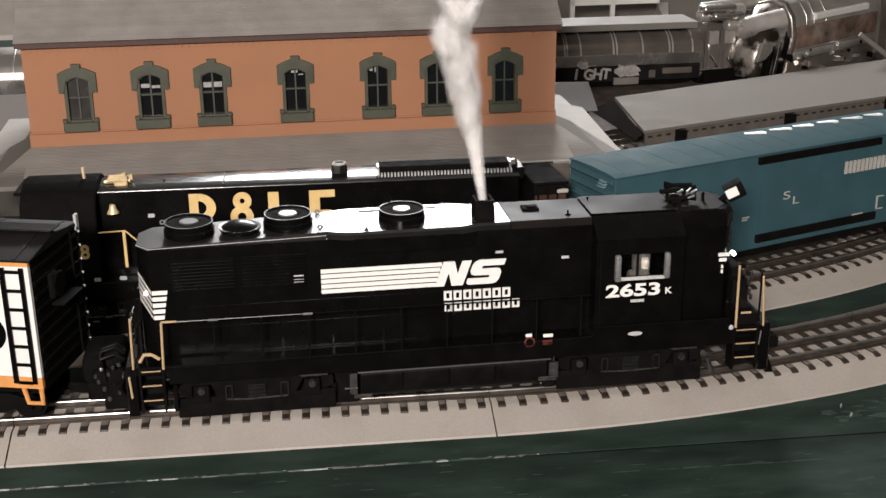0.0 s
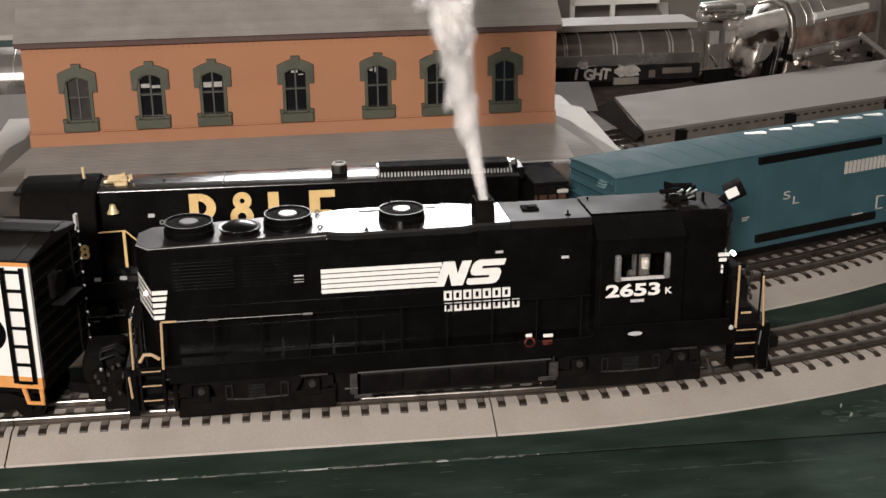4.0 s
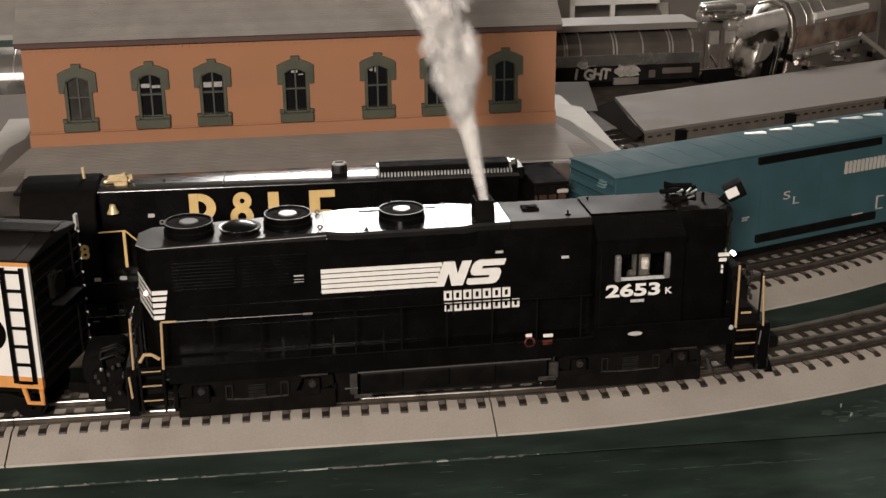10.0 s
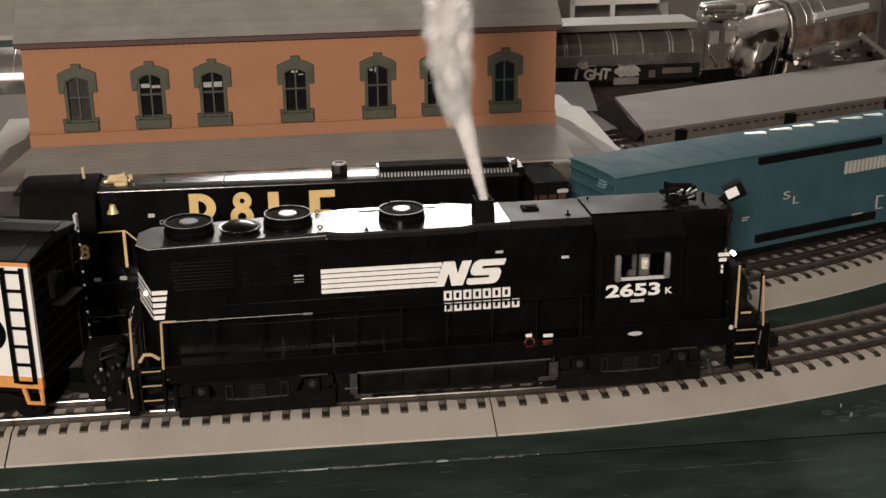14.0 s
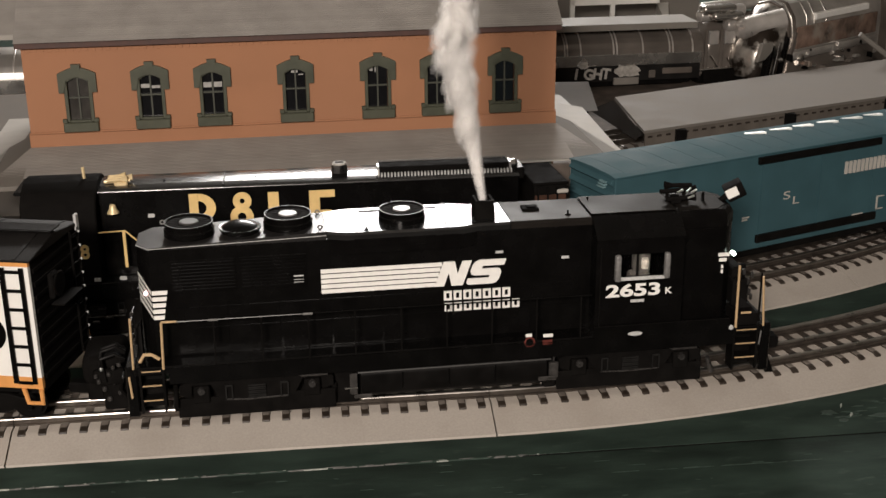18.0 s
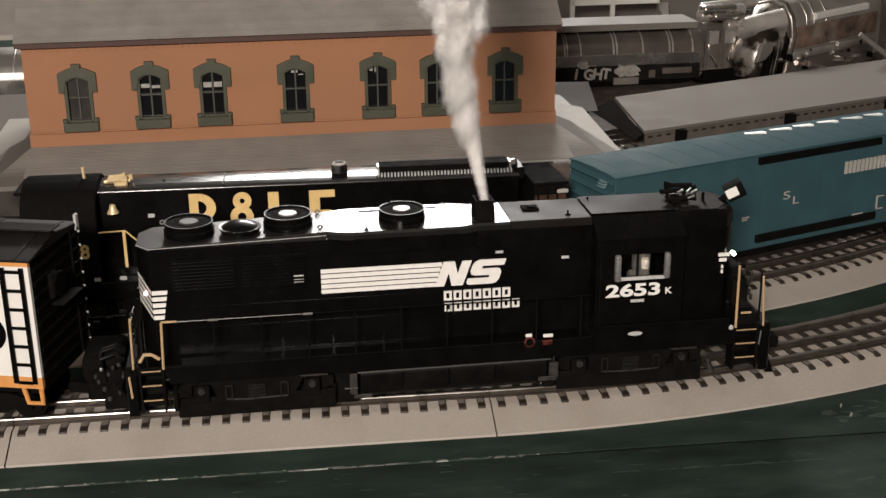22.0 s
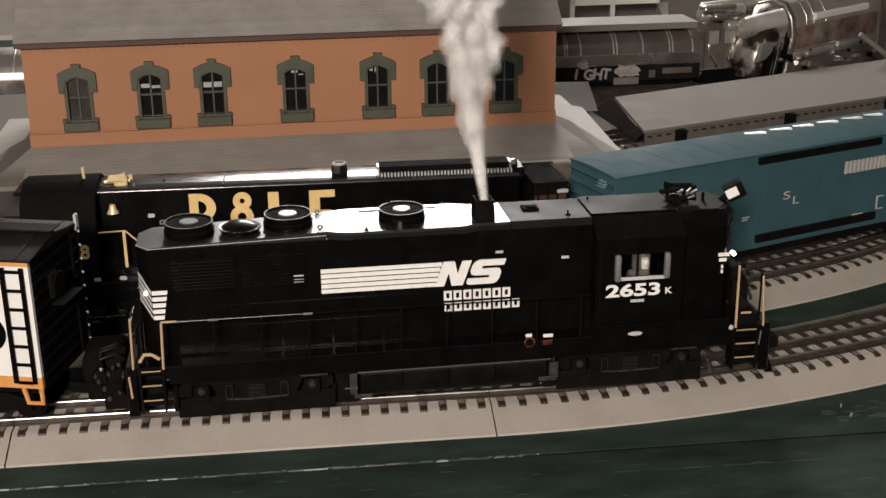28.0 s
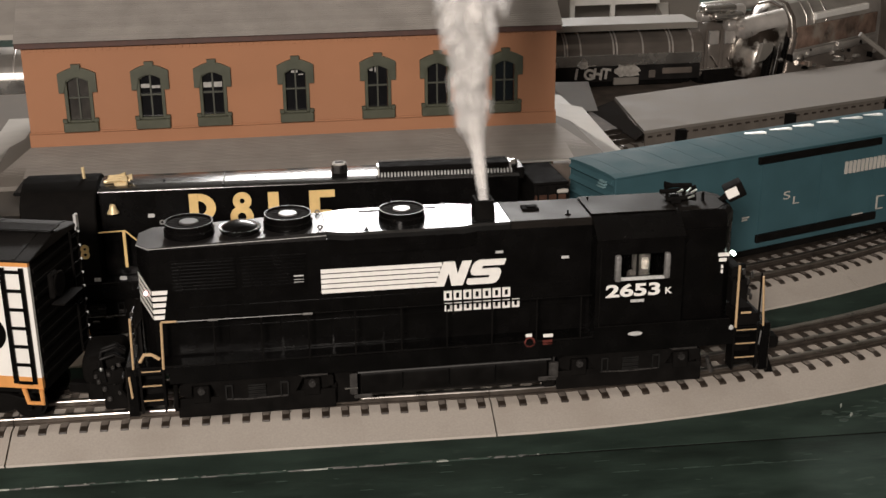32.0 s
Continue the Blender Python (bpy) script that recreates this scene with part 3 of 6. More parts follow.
part("cab_roof", prism(bmesh.new(), [(-0.0290, 0.0868), (-0.0290, 0.0885), (-0.0178, 0.0972), (-0.0120, 0.0985), (0.0120, 0.0985), (0.0178, 0.0972), (0.0290, 0.0885), (0.0290, 0.0868)],
                       "x", 0.0741, 0.1225), BLACK, loco)
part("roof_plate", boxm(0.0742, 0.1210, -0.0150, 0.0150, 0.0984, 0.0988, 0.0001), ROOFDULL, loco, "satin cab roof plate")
GLASS = bpy.data.materials.new("clear_pane")
GLASS.use_nodes = True
gb = GLASS.node_tree.nodes["Principled BSDF"]
gb.inputs["Base Color"].default_value, gb.inputs["Transmission Weight"].default_value = (0.95, 0.95, 0.95, 1), 1.0
gb.inputs["Roughness"].default_value, gb.inputs["IOR"].default_value = 0.03, 1.2
win = part("cab_window", boxm(0.0855, 0.1120, -CABN - 0.0012, -CABN + 0.0001, 0.0652, 0.0670, 0.0002), PLACARD, loco, "silver framed side window")
part("wind_deflector", boxm(0.0835, 0.0868, -CABN - 0.0040, -CABN - 0.0002, 0.0655, 0.0805, 0.0012, 2), RAILWORN, win, "pale grey wind deflector")
part("wind_deflector", boxm(0.1105, 0.1136, -CABN - 0.0040, -CABN - 0.0002, 0.0660, 0.0805, 0.0012, 2), RAILWORN, win, "pale grey wind deflector")
pane = part("pane", boxm(0.0862, 0.1113, -CABN + 0.0006, -CABN + 0.0010, 0.0672, 0.0793), GLASS, win)
pane.visible_shadow = False
part("window_post", boxm(0.0960, 0.0972, -CABN + 0.0002, -CABN + 0.0012, 0.0668, 0.0795), DARK, win)
SEAT = mat("pale_cab_interior", (0.11, 0.10, 0.09), 0.45, vary=0.3, scale=300)
part("cab_seat", box(boxm(0.0985, 0.1075, -0.0180, -0.0100, 0.0640, 0.0770, 0.002, 2), 0.0960, 0.1075, -0.0200, -0.0100, 0.0560, 0.0645, 0.002, 2), SEAT, loco, "pale seat inside the cab")
part("cab_lamp", lathe(bmesh.new(), [(0.0018, 0.0690), (0.0022, 0.0720), (0.0018, 0.0745)], 12, (0.1025, -0.0225, 0)), mat("warm_cab_lamp", (0.34, 0.30, 0.25), 0.3, vary=0.4, scale=500, emit=0.5), loco, "small lit cab lamp")

# fans, stack, rings and other roof gear
roof_fan(loco, -0.1358, -0.0008, 0.0955, 0.0124, 0.0066, True)
roof_fan(loco, -0.0850, 0.0004, 0.0967, 0.0122, 0.0066, True)
roof_fan(loco, -0.0253, -0.0010, 0.0972, 0.0119, 0.0058, True)
part("small_fan", lathe(bmesh.new(), [(0.0098, 0.0962), (0.0098, 0.0978), (0.0108, 0.0980), (0.0108, 0.0989), (0.0096, 0.0988), (0.0080, 0.1000), (0.0050, 0.1012), (0.0020, 0.1018), (0.0002, 0.1019)], 30, (-0.1098, -0.0034, 0)), BLACK, loco, "low domed black roof fan")
for x, y in ((-0.0690, 0.0130), (-0.0690, -0.0120), (-0.0014, 0.0140), (-0.0028, -0.0115), (-0.1500, 0.0100)):
    lift_eye(loco, x, y, 0.0974)
bm = bmesh.new()
rings = []
for z, g, t in ((0.0970, 0.0006, 0.0), (0.1072, 0.0, 0.0), (0.1072, 0.0, 0.0013), (0.0990, 0.0, 0.0013)):
    rings.append([bm.verts.new(v) for v in ((0.0128 - g + t, -0.0100 - g + t, z), (0.0226 + g - t, -0.0100 - g + t, z), (0.0226 + g - t, 0.0012 + g - t, z), (0.0128 - g + t, 0.0012 + g - t, z))])
for lo, hi in zip(rings, rings[1:]):
    for k in range(4):
        bm.faces.new((lo[k], lo[(k + 1) % 4], hi[(k + 1) % 4], hi[k]))
bm.faces.new(rings[-1])
bm.faces.new(rings[0][::-1])
stack = part("exhaust_chimney", bm, MATTBLACK, loco, "square black exhaust chimney")
for b4 in ((0.0128, 0.0226, -0.0100, -0.0090), (0.0128, 0.0226, 0.0002, 0.0012), (0.0128, 0.0140, -0.0090, 0.0002), (0.0214, 0.0226, -0.0090, 0.0002)):
    part("stack_rim", boxm(b4[0], b4[1], b4[2], b4[3], 0.1072, 0.1075), MATTBLACK, stack, "sooty black stack rim")
part("stack_lip", boxm(0.0122, 0.0232, -0.0106, -0.0101, 0.1060, 0.1074), MATTBLACK, stack)
part("roof_hatch", box(boxm(0.0400, 0.0490, -0.0010, 0.0060, 0.0974, 0.0988, 0.0003), 0.0425, 0.0475, 0.0005, 0.0045, 0.0988, 0.0994, 0.0002), MATTBLACK, loco)
for x, y in ((0.0610, -0.0110), (0.0770, 0.0090), (0.0095, -0.0150), (-0.0470, -0.0172)):
    part("roof_cleat", box(boxm(x, x + 0.0030, y, y + 0.0008, 0.0974, 0.0982), x + 0.001, x + 0.0018, y, y + 0.0008, 0.0974, 0.1004), DARK, loco)
horn = part("air_horn", boxm(0.1210, 0.1330, 0.0010, 0.0040, 0.0980, 0.1000, 0.0004), DARK, loco, "chrome and black air horn cluster")
for k, (y, l0, l1, z) in enumerate(((-0.005, 0.1180, 0.1345, 0.1012), (0.0005, 0.1165, 0.1365, 0.1040), (0.006, 0.1195, 0.1330, 0.1020), (0.003, 0.1350, 0.1200, 0.1060))):
    bm = bmesh.new()
    sg = 1 if l1 > l0 else -1
    cyl(bm, (l0, y, z), (l1 - sg * 0.004, y, z + 0.0004), 0.0013, 10)
    cyl(bm, (l1 - sg * 0.004, y, z + 0.0004), (l1, y, z + 0.0006), 0.0013, 12, 0.0023)
    cyl(bm, (l0 + sg * 0.004, y, 0.0985), (l0 + sg * 0.004, y, z), 0.0009, 6)
    part("trumpet", bm, MATTBLACK, horn)
# short bright rods added as the glints of the dark horn cluster
for p0, p1 in (((0.1290, -0.0065, 0.1052), (0.1325, -0.0030, 0.1062)), ((0.1315, -0.0062, 0.1045), (0.1350, -0.0058, 0.1062)), ((0.1300, -0.0065, 0.1018), (0.1335, -0.0066, 0.1030)), ((0.1240, -0.0060, 0.1050), (0.1275, -0.0050, 0.1060))):
    part("rim_glint", tube(bmesh.new(), [p0, p1], 0.0006, 7), GLINT, horn, "bright metal bit standing in for a glint on the horn")
part("horn_block", boxm(0.1215, 0.1270, -0.0060, 0.0070, 0.0984, 0.1024, 0.0006), DARK, horn)
part("aerial", cyl(bmesh.new(), (0.1405, -0.0010, 0.0975), (0.1405, -0.0010, 0.1030), 0.0010, 10, 0.0008), BLACK, loco)
nb = part("number_board", box(bmesh.new(), -0.0052, 0.0052, -0.005, 0.005, -0.0042, 0.0042, 0.0008, 2), MATTBLACK, loco, "corner number board housing")
nb.matrix_basis = pose(0.1578, -0.0020, 0.1035, 0, -28, -12)
part("board_bracket", tube(bmesh.new(), [(0.1500, 0.0000, 0.0960), (0.1545, -0.0010, 0.1005)], 0.0018, 8), MATTBLACK, loco)
part("lit_face", box(bmesh.new(), -0.0050, 0.0016, -0.0056, -0.0049, -0.0018, 0.0034, 0.0002), WHITE, nb, "pale number board face")

# doors, louvres and grilles on the flanks
for side in (-1, 1):
    for i in range(8):
        x = -0.1440 + 0.0266 * i
        if side > 0 and i > 2:
            continue
        for z0, z1 in ((0.0355, 0.0495), (0.0505, 0.0610)):
            y = side * 0.0175
            part("hood_door", boxm(x, x + 0.0254, min(y, y + side * 0.0005), max(y, y + side * 0.0003), z0, z1), BLACK, loco)
for gx0, gx1 in ((-0.1460, -0.1130), (-0.1110, -0.0770)):
    pan = part("radiator_grille", boxm(gx0, gx1, -0.0179, -0.0174, 0.0690, 0.0868, 0.0002), BLACK, loco)
    for k in range(9):
        z = 0.0702 + k * 0.0018
        part("louvre", boxm(gx0 + 0.001, gx1 - 0.001, -0.0186, -0.0177, z, z + 0.0009), BLACK, pan)
for x0, x1 in ((-0.0520, -0.0100), (-0.0060, 0.0020)):
    part("brake_vent", boxm(x0, x1, -0.0207, -0.0200, 0.0895, 0.0940, 0.0002), BLACK, loco)
part("cab_door_seam", boxm(0.0762, 0.0768, -CABN - 0.0003, -CABN + 0.0002, 0.0350, 0.0840), DARK, loco)

# fuel tank, trucks, couplers
bm = bmesh.new()
prism(bm, [(-0.0275, 0.0225), (-0.0285, 0.0205), (-0.0285, 0.0100), (-0.0262, 0.0074), (0.0262, 0.0074), (0.0285, 0.0100), (0.0285, 0.0205), (0.0275, 0.0225)], "x", -0.0520, 0.0490, 0.0005)
tank = part("fuel_tank", bm, DARK, loco, "long black fuel tank")
# rod coloured lighter than the tank, to carry the highlight along its top
part("tank_top_line", tube(bmesh.new(), [(-0.0535, -0.0295, 0.0228), (0.0505, -0.0295, 0.0228)], 0.0006, 8), FANRING, tank)
part("tank_bracket", boxm(-0.0575, -0.0535, -0.0280, -0.0262, 0.0095, 0.0215, 0.0004), CASTING, tank)
part("tank_bracket", boxm(0.0500, 0.0550, -0.0290, -0.0262, 0.0110, 0.0200, 0.0004), CASTING, tank)
part("tank_foot", boxm(-0.0555, -0.0460, -0.0296, -0.0284, 0.0078, 0.0100, 0.0004), CASTING, tank, "worn grey tank foot")
part("tank_foot", boxm(0.0440, 0.0540, -0.0296, -0.0284, 0.0100, 0.0124, 0.0004), CASTING, tank, "worn grey tank foot")
part("tank_pin", tube(bmesh.new(), [(-0.0605, -0.0290, 0.0140), (-0.0535, -0.0290, 0.0140)], 0.0005, 7), CHROMEDULL, tank, "bright pin beside the tank")
for x in (-0.030, -0.005, 0.020):
    part("tank_rib", boxm(x, x + 0.0008, -0.0289, -0.0284, 0.0120, 0.0210), BLACK, tank)
part("air_tank", cyl(bmesh.new(), (-0.050, -0.0260, 0.0270), (0.046, -0.0260, 0.0270), 0.0030, 16), BLACK, loco)
bogie(loco, -0.1060, -1)
bogie(loco, 0.0960, -1)
for x, d in ((-0.172, -1), (0.1745, 1)):
    bm = boxm(min(x, x + d * 0.012), max(x, x + d * 0.012), -0.0030, 0.0030, 0.0085, 0.0140, 0.0008)
    box(bm, min(x + d * 0.009, x + d * 0.016), max(x + d * 0.009, x + d * 0.016), -0.0055, 0.0045, 0.0075, 0.0150, 0.0012)
    part("coupler", bm, DARK, loco)
for i, y in enumerate((-0.016, -0.011, 0.011)):
    part("air_hose", tube(bmesh.new(), [(-0.1722, y, 0.0260), (-0.1755, y, 0.0225), (-0.1765, y, 0.0165), (-0.1745, y, 0.0125)], 0.0010, 7), DARK, loco)
part("front_snowplough", prism(bmesh.new(), [(0.1745, 0.0035), (0.1745, 0.0150), (0.1790, 0.0035)], "y", -0.0260, 0.0260), BLACK, loco)

# steps, posts and rails
steps(loco, -0.1640, -0.1535, -1, YELLOW)
steps(loco, 0.1535, 0.1655, -1, YELLOW)
steps(loco, -0.1640, -0.1535, 1, YELLOW)
bm = tube(bmesh.new(), [(-0.1675, -0.0298, 0.0340), (-0.1668, -0.0298, 0.0620)], 0.0006)
part("grab_post", bm, YELLOW, loco, "orange painted grab post")
part("grab_post", tube(bmesh.new(), [(-0.1525, -0.0300, 0.0330), (-0.1516, -0.0300, 0.0587)], 0.0007), YELLOW, loco, "orange painted grab post")
part("grab_post", tube(bmesh.new(), [(0.1532, -0.0300, 0.0340), (0.1528, -0.0300, 0.0700)], 0.0007), YELLOW, loco, "orange painted grab post")
part("grab_post", tube(bmesh.new(), [(0.1690, -0.0300, 0.0340), (0.1668, -0.0300, 0.0630)], 0.0006), YELLOW, loco, "pale orange grab post")
part("grab_post", tube(bmesh.new(), [(-0.1692, -0.0302, 0.0180), (-0.1700, -0.0302, 0.0300)], 0.0006), YELLOW, loco)
part("grab_post", tube(bmesh.new(), [(0.1672, -0.0302, 0.0230), (0.1680, -0.0302, 0.0310)], 0.0004), RAILWORN, loco)
part("step_rail", tube(bmesh.new(), [(-0.1640, -0.0295, 0.0375), (-0.1615, -0.0295, 0.0415), (-0.1575, -0.0295, 0.0412), (-0.1540, -0.0295, 0.0385)], 0.0009), YELLOW, loco, "orange curved end sill rail")
hr = part("handrail", tube(bmesh.new(), [(-0.1516, -0.0300, 0.0587), (0.0720, -0.0300, 0.0585)], 0.00045), BLACK, loco)
for i in range(9):
    x = -0.1258 + 0.0240 * i
    part("stanchion", tube(bmesh.new(), [(x, -0.0300, 0.0335), (x, -0.0300, 0.0588)], 0.0004, 5), MATTBLACK, hr)
for x in (-0.1258, -0.0779):
    part("rail_bracket", boxm(x - 0.0026, x + 0.0026, -0.0306, -0.0298, 0.0580, 0.0592, 0.0003), RAILWORN, hr, "scuffed grey rail bracket")
part("handrail_tip", tube(bmesh.new(), [(-0.1516, -0.0300, 0.0590), (-0.1440, -0.0301, 0.0590)], 0.0006), YELLOW, hr)
part("worn_rail", tube(bmesh.new(), [(-0.1440, -0.0302, 0.0588), (-0.0779, -0.0302, 0.0587)], 0.00028, 5), RAILWORN, hr, "worn bright stretch of handrail")
part("end_handrail", tube(bmesh.new(), [(-0.1655, 0.0298, 0.0345), (-0.1655, 0.0298, 0.0620), (-0.1665, 0.0150, 0.0600)], 0.0005), DARK, loco)
part("end_platform_chain", tube(bmesh.new(), [(-0.1690, -0.0100, 0.0345), (-0.1690, -0.0100, 0.0520), (-0.1690, 0.0100, 0.0520), (-0.1690, 0.0100, 0.0345)], 0.0005), DARK, loco)

# white livery: five stripes with a slanted emblem, bars of writing, numbers, placards
YH = -0.0179


def slab(x0, x1, z0, z1, lean=0.0, y=YH, material=WHITE, name="livery_stripe", lean2=None):
    l2 = lean if lean2 is None else lean2
    return part(name, prism(bmesh.new(), [(x0, z0), (x1, z0), (x1 + l2, z1), (x0 + lean, z1)], "y", y - 0.0001, y + 0.0003), material, loco)


ZS = 0.0641
for k in range(5):
    z0 = ZS + 0.0028 * k
    slab(-0.0699, -0.0100 + 0.0009 * k, z0, z0 + 0.0022)
H = 0.0136
first = [(0, 0), (0.005, 0), (0.005, 0.0072), (0.0090, 0), (0.015, 0), (0.015, H), (0.010, H), (0.010, 0.0064), (0.0060, H), (0, H)]
second = [(0.0014, 0), (0.0145, 0), (0.0160, 0.0006), (0.0170, 0.0022), (0.0170, 0.0062), (0.0158, 0.0080), (0.0140, 0.0086), (0.0056, 0.0086), (0.0056, 0.0102), (0.0170, 0.0102), (0.0170, H),
          (0.0030, H), (0.0010, H - 0.0008), (0, H - 0.0026), (0, 0.0074), (0.0010, 0.0058), (0.0030, 0.0050), (0.0112, 0.0050), (0.0112, 0.0034), (0, 0.0034), (0, 0.0010)]
for x0, outline in ((-0.0105, first), (0.0060, second)):
    part("emblem_shape", prism(bmesh.new(), [(x0 + x + 0.36 * z, ZS + z) for x, z in outline], "y", YH - 0.0004, YH + 0.0003), WHITE, loco, "slanted white emblem shape")
def hollow(name, x0, x1, z0, z1, t, y0, y1, material, parent, label, slant=0.0):
    """A plain hollow block, for writing that is not spelled out."""
    bm = bmesh.new()
    for a0, a1, b0, b1 in ((x0, x0 + t, z0, z1), (x1 - t, x1, z0, z1), (x0 + t, x1 - t, z1 - t * 0.8, z1), (x0 + t, x1 - t, z0, z0 + t * 0.8)):
        prism(bm, [(a0 + slant * b0, b0), (a1 + slant * b0, b0), (a1 + slant * b1, b1), (a0 + slant * b1, b1)], "y", y0, y1)
    return part(name, bm, material, parent, label)


for z0, z1, x0, n, w, pitch in ((0.0560, 0.0612, -0.0057, 7, 0.0043, 0.00525), (0.0497, 0.0545, -0.0053, 8, 0.0041, 0.00520)):
    for i in range(n):
        hollow("name_block", x0 + pitch * i, x0 + pitch * i + w, z0, z1, 0.0013, YH - 0.0007, YH + 0.0003, WHITE, loco, "plain white hollow block of the livery")
side_m = lambda x, y, z: Matrix.Translation((x, y, z)) @ Matrix.Rotation(radians(90), 4, "X")
lettering("road_number", "2653", 0.0066, WHITE, loco, side_m(0.0796, -CABN - 0.0002, 0.0561), "white road number", squeeze=1.60, bold=0.00030)
lettering("suffix_letter", "K", 0.0035, WHITE, loco, side_m(0.1122, -CABN - 0.0002, 0.0562), squeeze=1.15, bold=0.0001)
part("class_bar", boxm(0.0935, 0.1010, -CABN - 0.0003, -CABN + 0.0001, 0.0523, 0.0539), PLACARD, loco)
for x, z, w, h in ((-0.0813, 0.0752, 0.0052, 0.0018), (-0.0813, 0.0722, 0.0052, 0.0018), (0.0025, 0.0887, 0.0040, 0.0012), (0.0242, 0.0814, 0.0042, 0.0014), (0.0598, 0.0763, 0.0042, 0.0016)):
    part("placard", boxm(x - w / 2, x + w / 2, YH - 0.0003, YH + 0.0004, z - h / 2, z + h / 2, 0.0002), PLACARD, loco, "small grey placard")
for x, z, w in ((0.0380, 0.0378, 0.0034), (0.0485, 0.0370, 0.0054)):
    part("placard", boxm(x - w / 2, x + w / 2, -0.0306, -0.0296, z - 0.0009, z + 0.0009, 0.0002), WHITE, loco, "small white placard")
plate = part("builders_plate", lathe(bmesh.new(), [(0.0002, -0.0309), (0.0040, -0.0309), (0.0042, -0.0300)], 20, (0.0963, 0, 0.0348), "y"), PLACARD, loco)
part("cab_sill_panel", boxm(0.0735, 0.1500, -0.0304, -0.0286, 0.0280, 0.0400, 0.0004), BLACK, loco)
plate.data.transform(Matrix.Translation((0, 0, 0.0348)) @ Matrix.Diagonal((1, 1, 0.28, 1)) @ Matrix.Translation((0, 0, -0.0348)))
part("fuel_valve", lathe(bmesh.new(), [(0.0030, -0.0306), (0.0030, -0.0302), (0.0021, -0.0302), (0.0021, -0.0306)], 18, (0.0385, 0, 0.0340), "y", hollow=True), REDPAINT, loco, "red ring round the fuel valve")
part("fuel_plate", boxm(0.0455, 0.0508, -0.0306, -0.0300, 0.0318, 0.0345), REDPAINT, loco)
# chevrons wrap the clipped rear corner
for k in range(5):
    z = 0.0700 - 0.0034 * k
    prism(bm := bmesh.new(), [(-0.1560, z - 0.0010), (-0.1484 - 0.0006 * k, z - 0.0010), (-0.1480 - 0.0006 * k, z + 0.0012), (-0.1560, z + 0.0012)], "y", YH - 0.0001, YH + 0.0003)
    part("chevron", bm, WHITE, loco)
    bm = bmesh.new()
    a, b = Vector((-0.1627, -0.0097, 0)), Vector((-0.1562, -0.0179, 0))
    zz = z + 0.0085
    vs = [bm.verts.new(q) for q in (Vector((a.x, a.y, zz - 0.0011)), Vector((b.x, b.y, z - 0.0010)), Vector((b.x, b.y, z + 0.0012)), Vector((a.x, a.y, zz + 0.0014)))]
    f = bm.faces.new(vs)
    bmesh.ops.solidify(bm, geom=[f], thickness=0.0003)
    part("chevron", bm, WHITE, loco)
part("tail_lamp", lathe(bmesh.new(), [(0.0011, -0.0165), (0.0011, -0.0145), (0.0005, -0.0170)], 14, (-0.1592, 0, 0.0695), "y"), LAMPRED, loco, "glowing red tail lamp")
part("class_lamp", lathe(bmesh.new(), [(0.0011, -0.0184), (0.0011, -0.0150), (0.0005, -0.0190)], 14, (0.1540, 0, 0.0722), "y"), LAMPWHITE, loco, "lit greenish-white class lamp")
for z, x0, x1 in ((0.0722, 0.1452, 0.1515), (0.0692, 0.1458, 0.1500)):
    slab(x0, x1, z - 0.0010, z + 0.0010, name="nose_stripe")
for z in (0.0654, 0.0626):
    slab(0.1472, 0.1484, z - 0.0012, z + 0.0008, name="nose_stripe")
part("deck_edge", boxm(0.1560, 0.1620, -0.0292, -0.0284, 0.0412, 0.0424, 0.0002), YELLOW, loco, "yellow deck edge mark")
part("deck_block", boxm(0.1540, 0.1660, -0.0290, -0.0120, 0.0342, 0.0412, 0.0004), MATTBLACK, loco)
for x, y, z0, z1, r in ((0.1580, -0.0180, 0.0412, 0.0660, 0.0007), (0.1620, -0.0120, 0.0342, 0.0640, 0.0009), (0.1660, -0.0060, 0.0342, 0.0610, 0.0007), (0.1685, -0.0240, 0.0342, 0.0625, 0.0006)):
    part("end_rail_post", tube(bmesh.new(), [(x, y, z0), (x, y, z1)], r, 7), MATTBLACK, loco)
part("brake_stand", boxm(0.1560, 0.1595, -0.0150, -0.0100, 0.0412, 0.0560, 0.0008), DARK, loco)
locker = part("end_locker", box(boxm(0.1548, 0.1640, -0.0185, 0.0200, 0.0412, 0.0570, 0.0010), 0.1548, 0.1610, -0.0160, 0.0180, 0.0570, 0.0635, 0.0010), MATTBLACK, loco, "dark end platform gear")
part("tread_plate", prism(bmesh.new(), [(0.1560, 0.0412), (0.1660, 0.0412), (0.1560, 0.0500)], "y", -0.0205, -0.0190), FANDISC, locker, "grey worn step plate")
for x, z, w in ((0.1600, 0.0620, 0.0010), (0.1630, 0.0560, 0.0008), (0.1648, 0.0600, 0.0007), (0.1638, 0.0500, 0.0009), (0.1650, 0.0470, 0.0008)):
    part("end_fitting", boxm(x - w, x + w, -0.0200, -0.0184, z - 0.0018, z + 0.0018, 0.0004), SATIN, locker)
part("step_lamp", lathe(bmesh.new(), [(0.0013, -0.0300), (0.0013, -0.0312), (0.0006, -0.0316)], 12, (0.1503, 0, 0.0345), "y"), PLACARD, loco)
part("sand_pipe", tube(bmesh.new(), [(-0.1475, -0.0270, 0.0225), (-0.1478, -0.0272, 0.0095)], 0.0012, 8), DARK, loco)
part("sand_pipe", tube(bmesh.new(), [(0.1400, -0.0250, 0.0150), (0.1440, -0.0230, 0.0050)], 0.0013, 8), SATIN, loco)

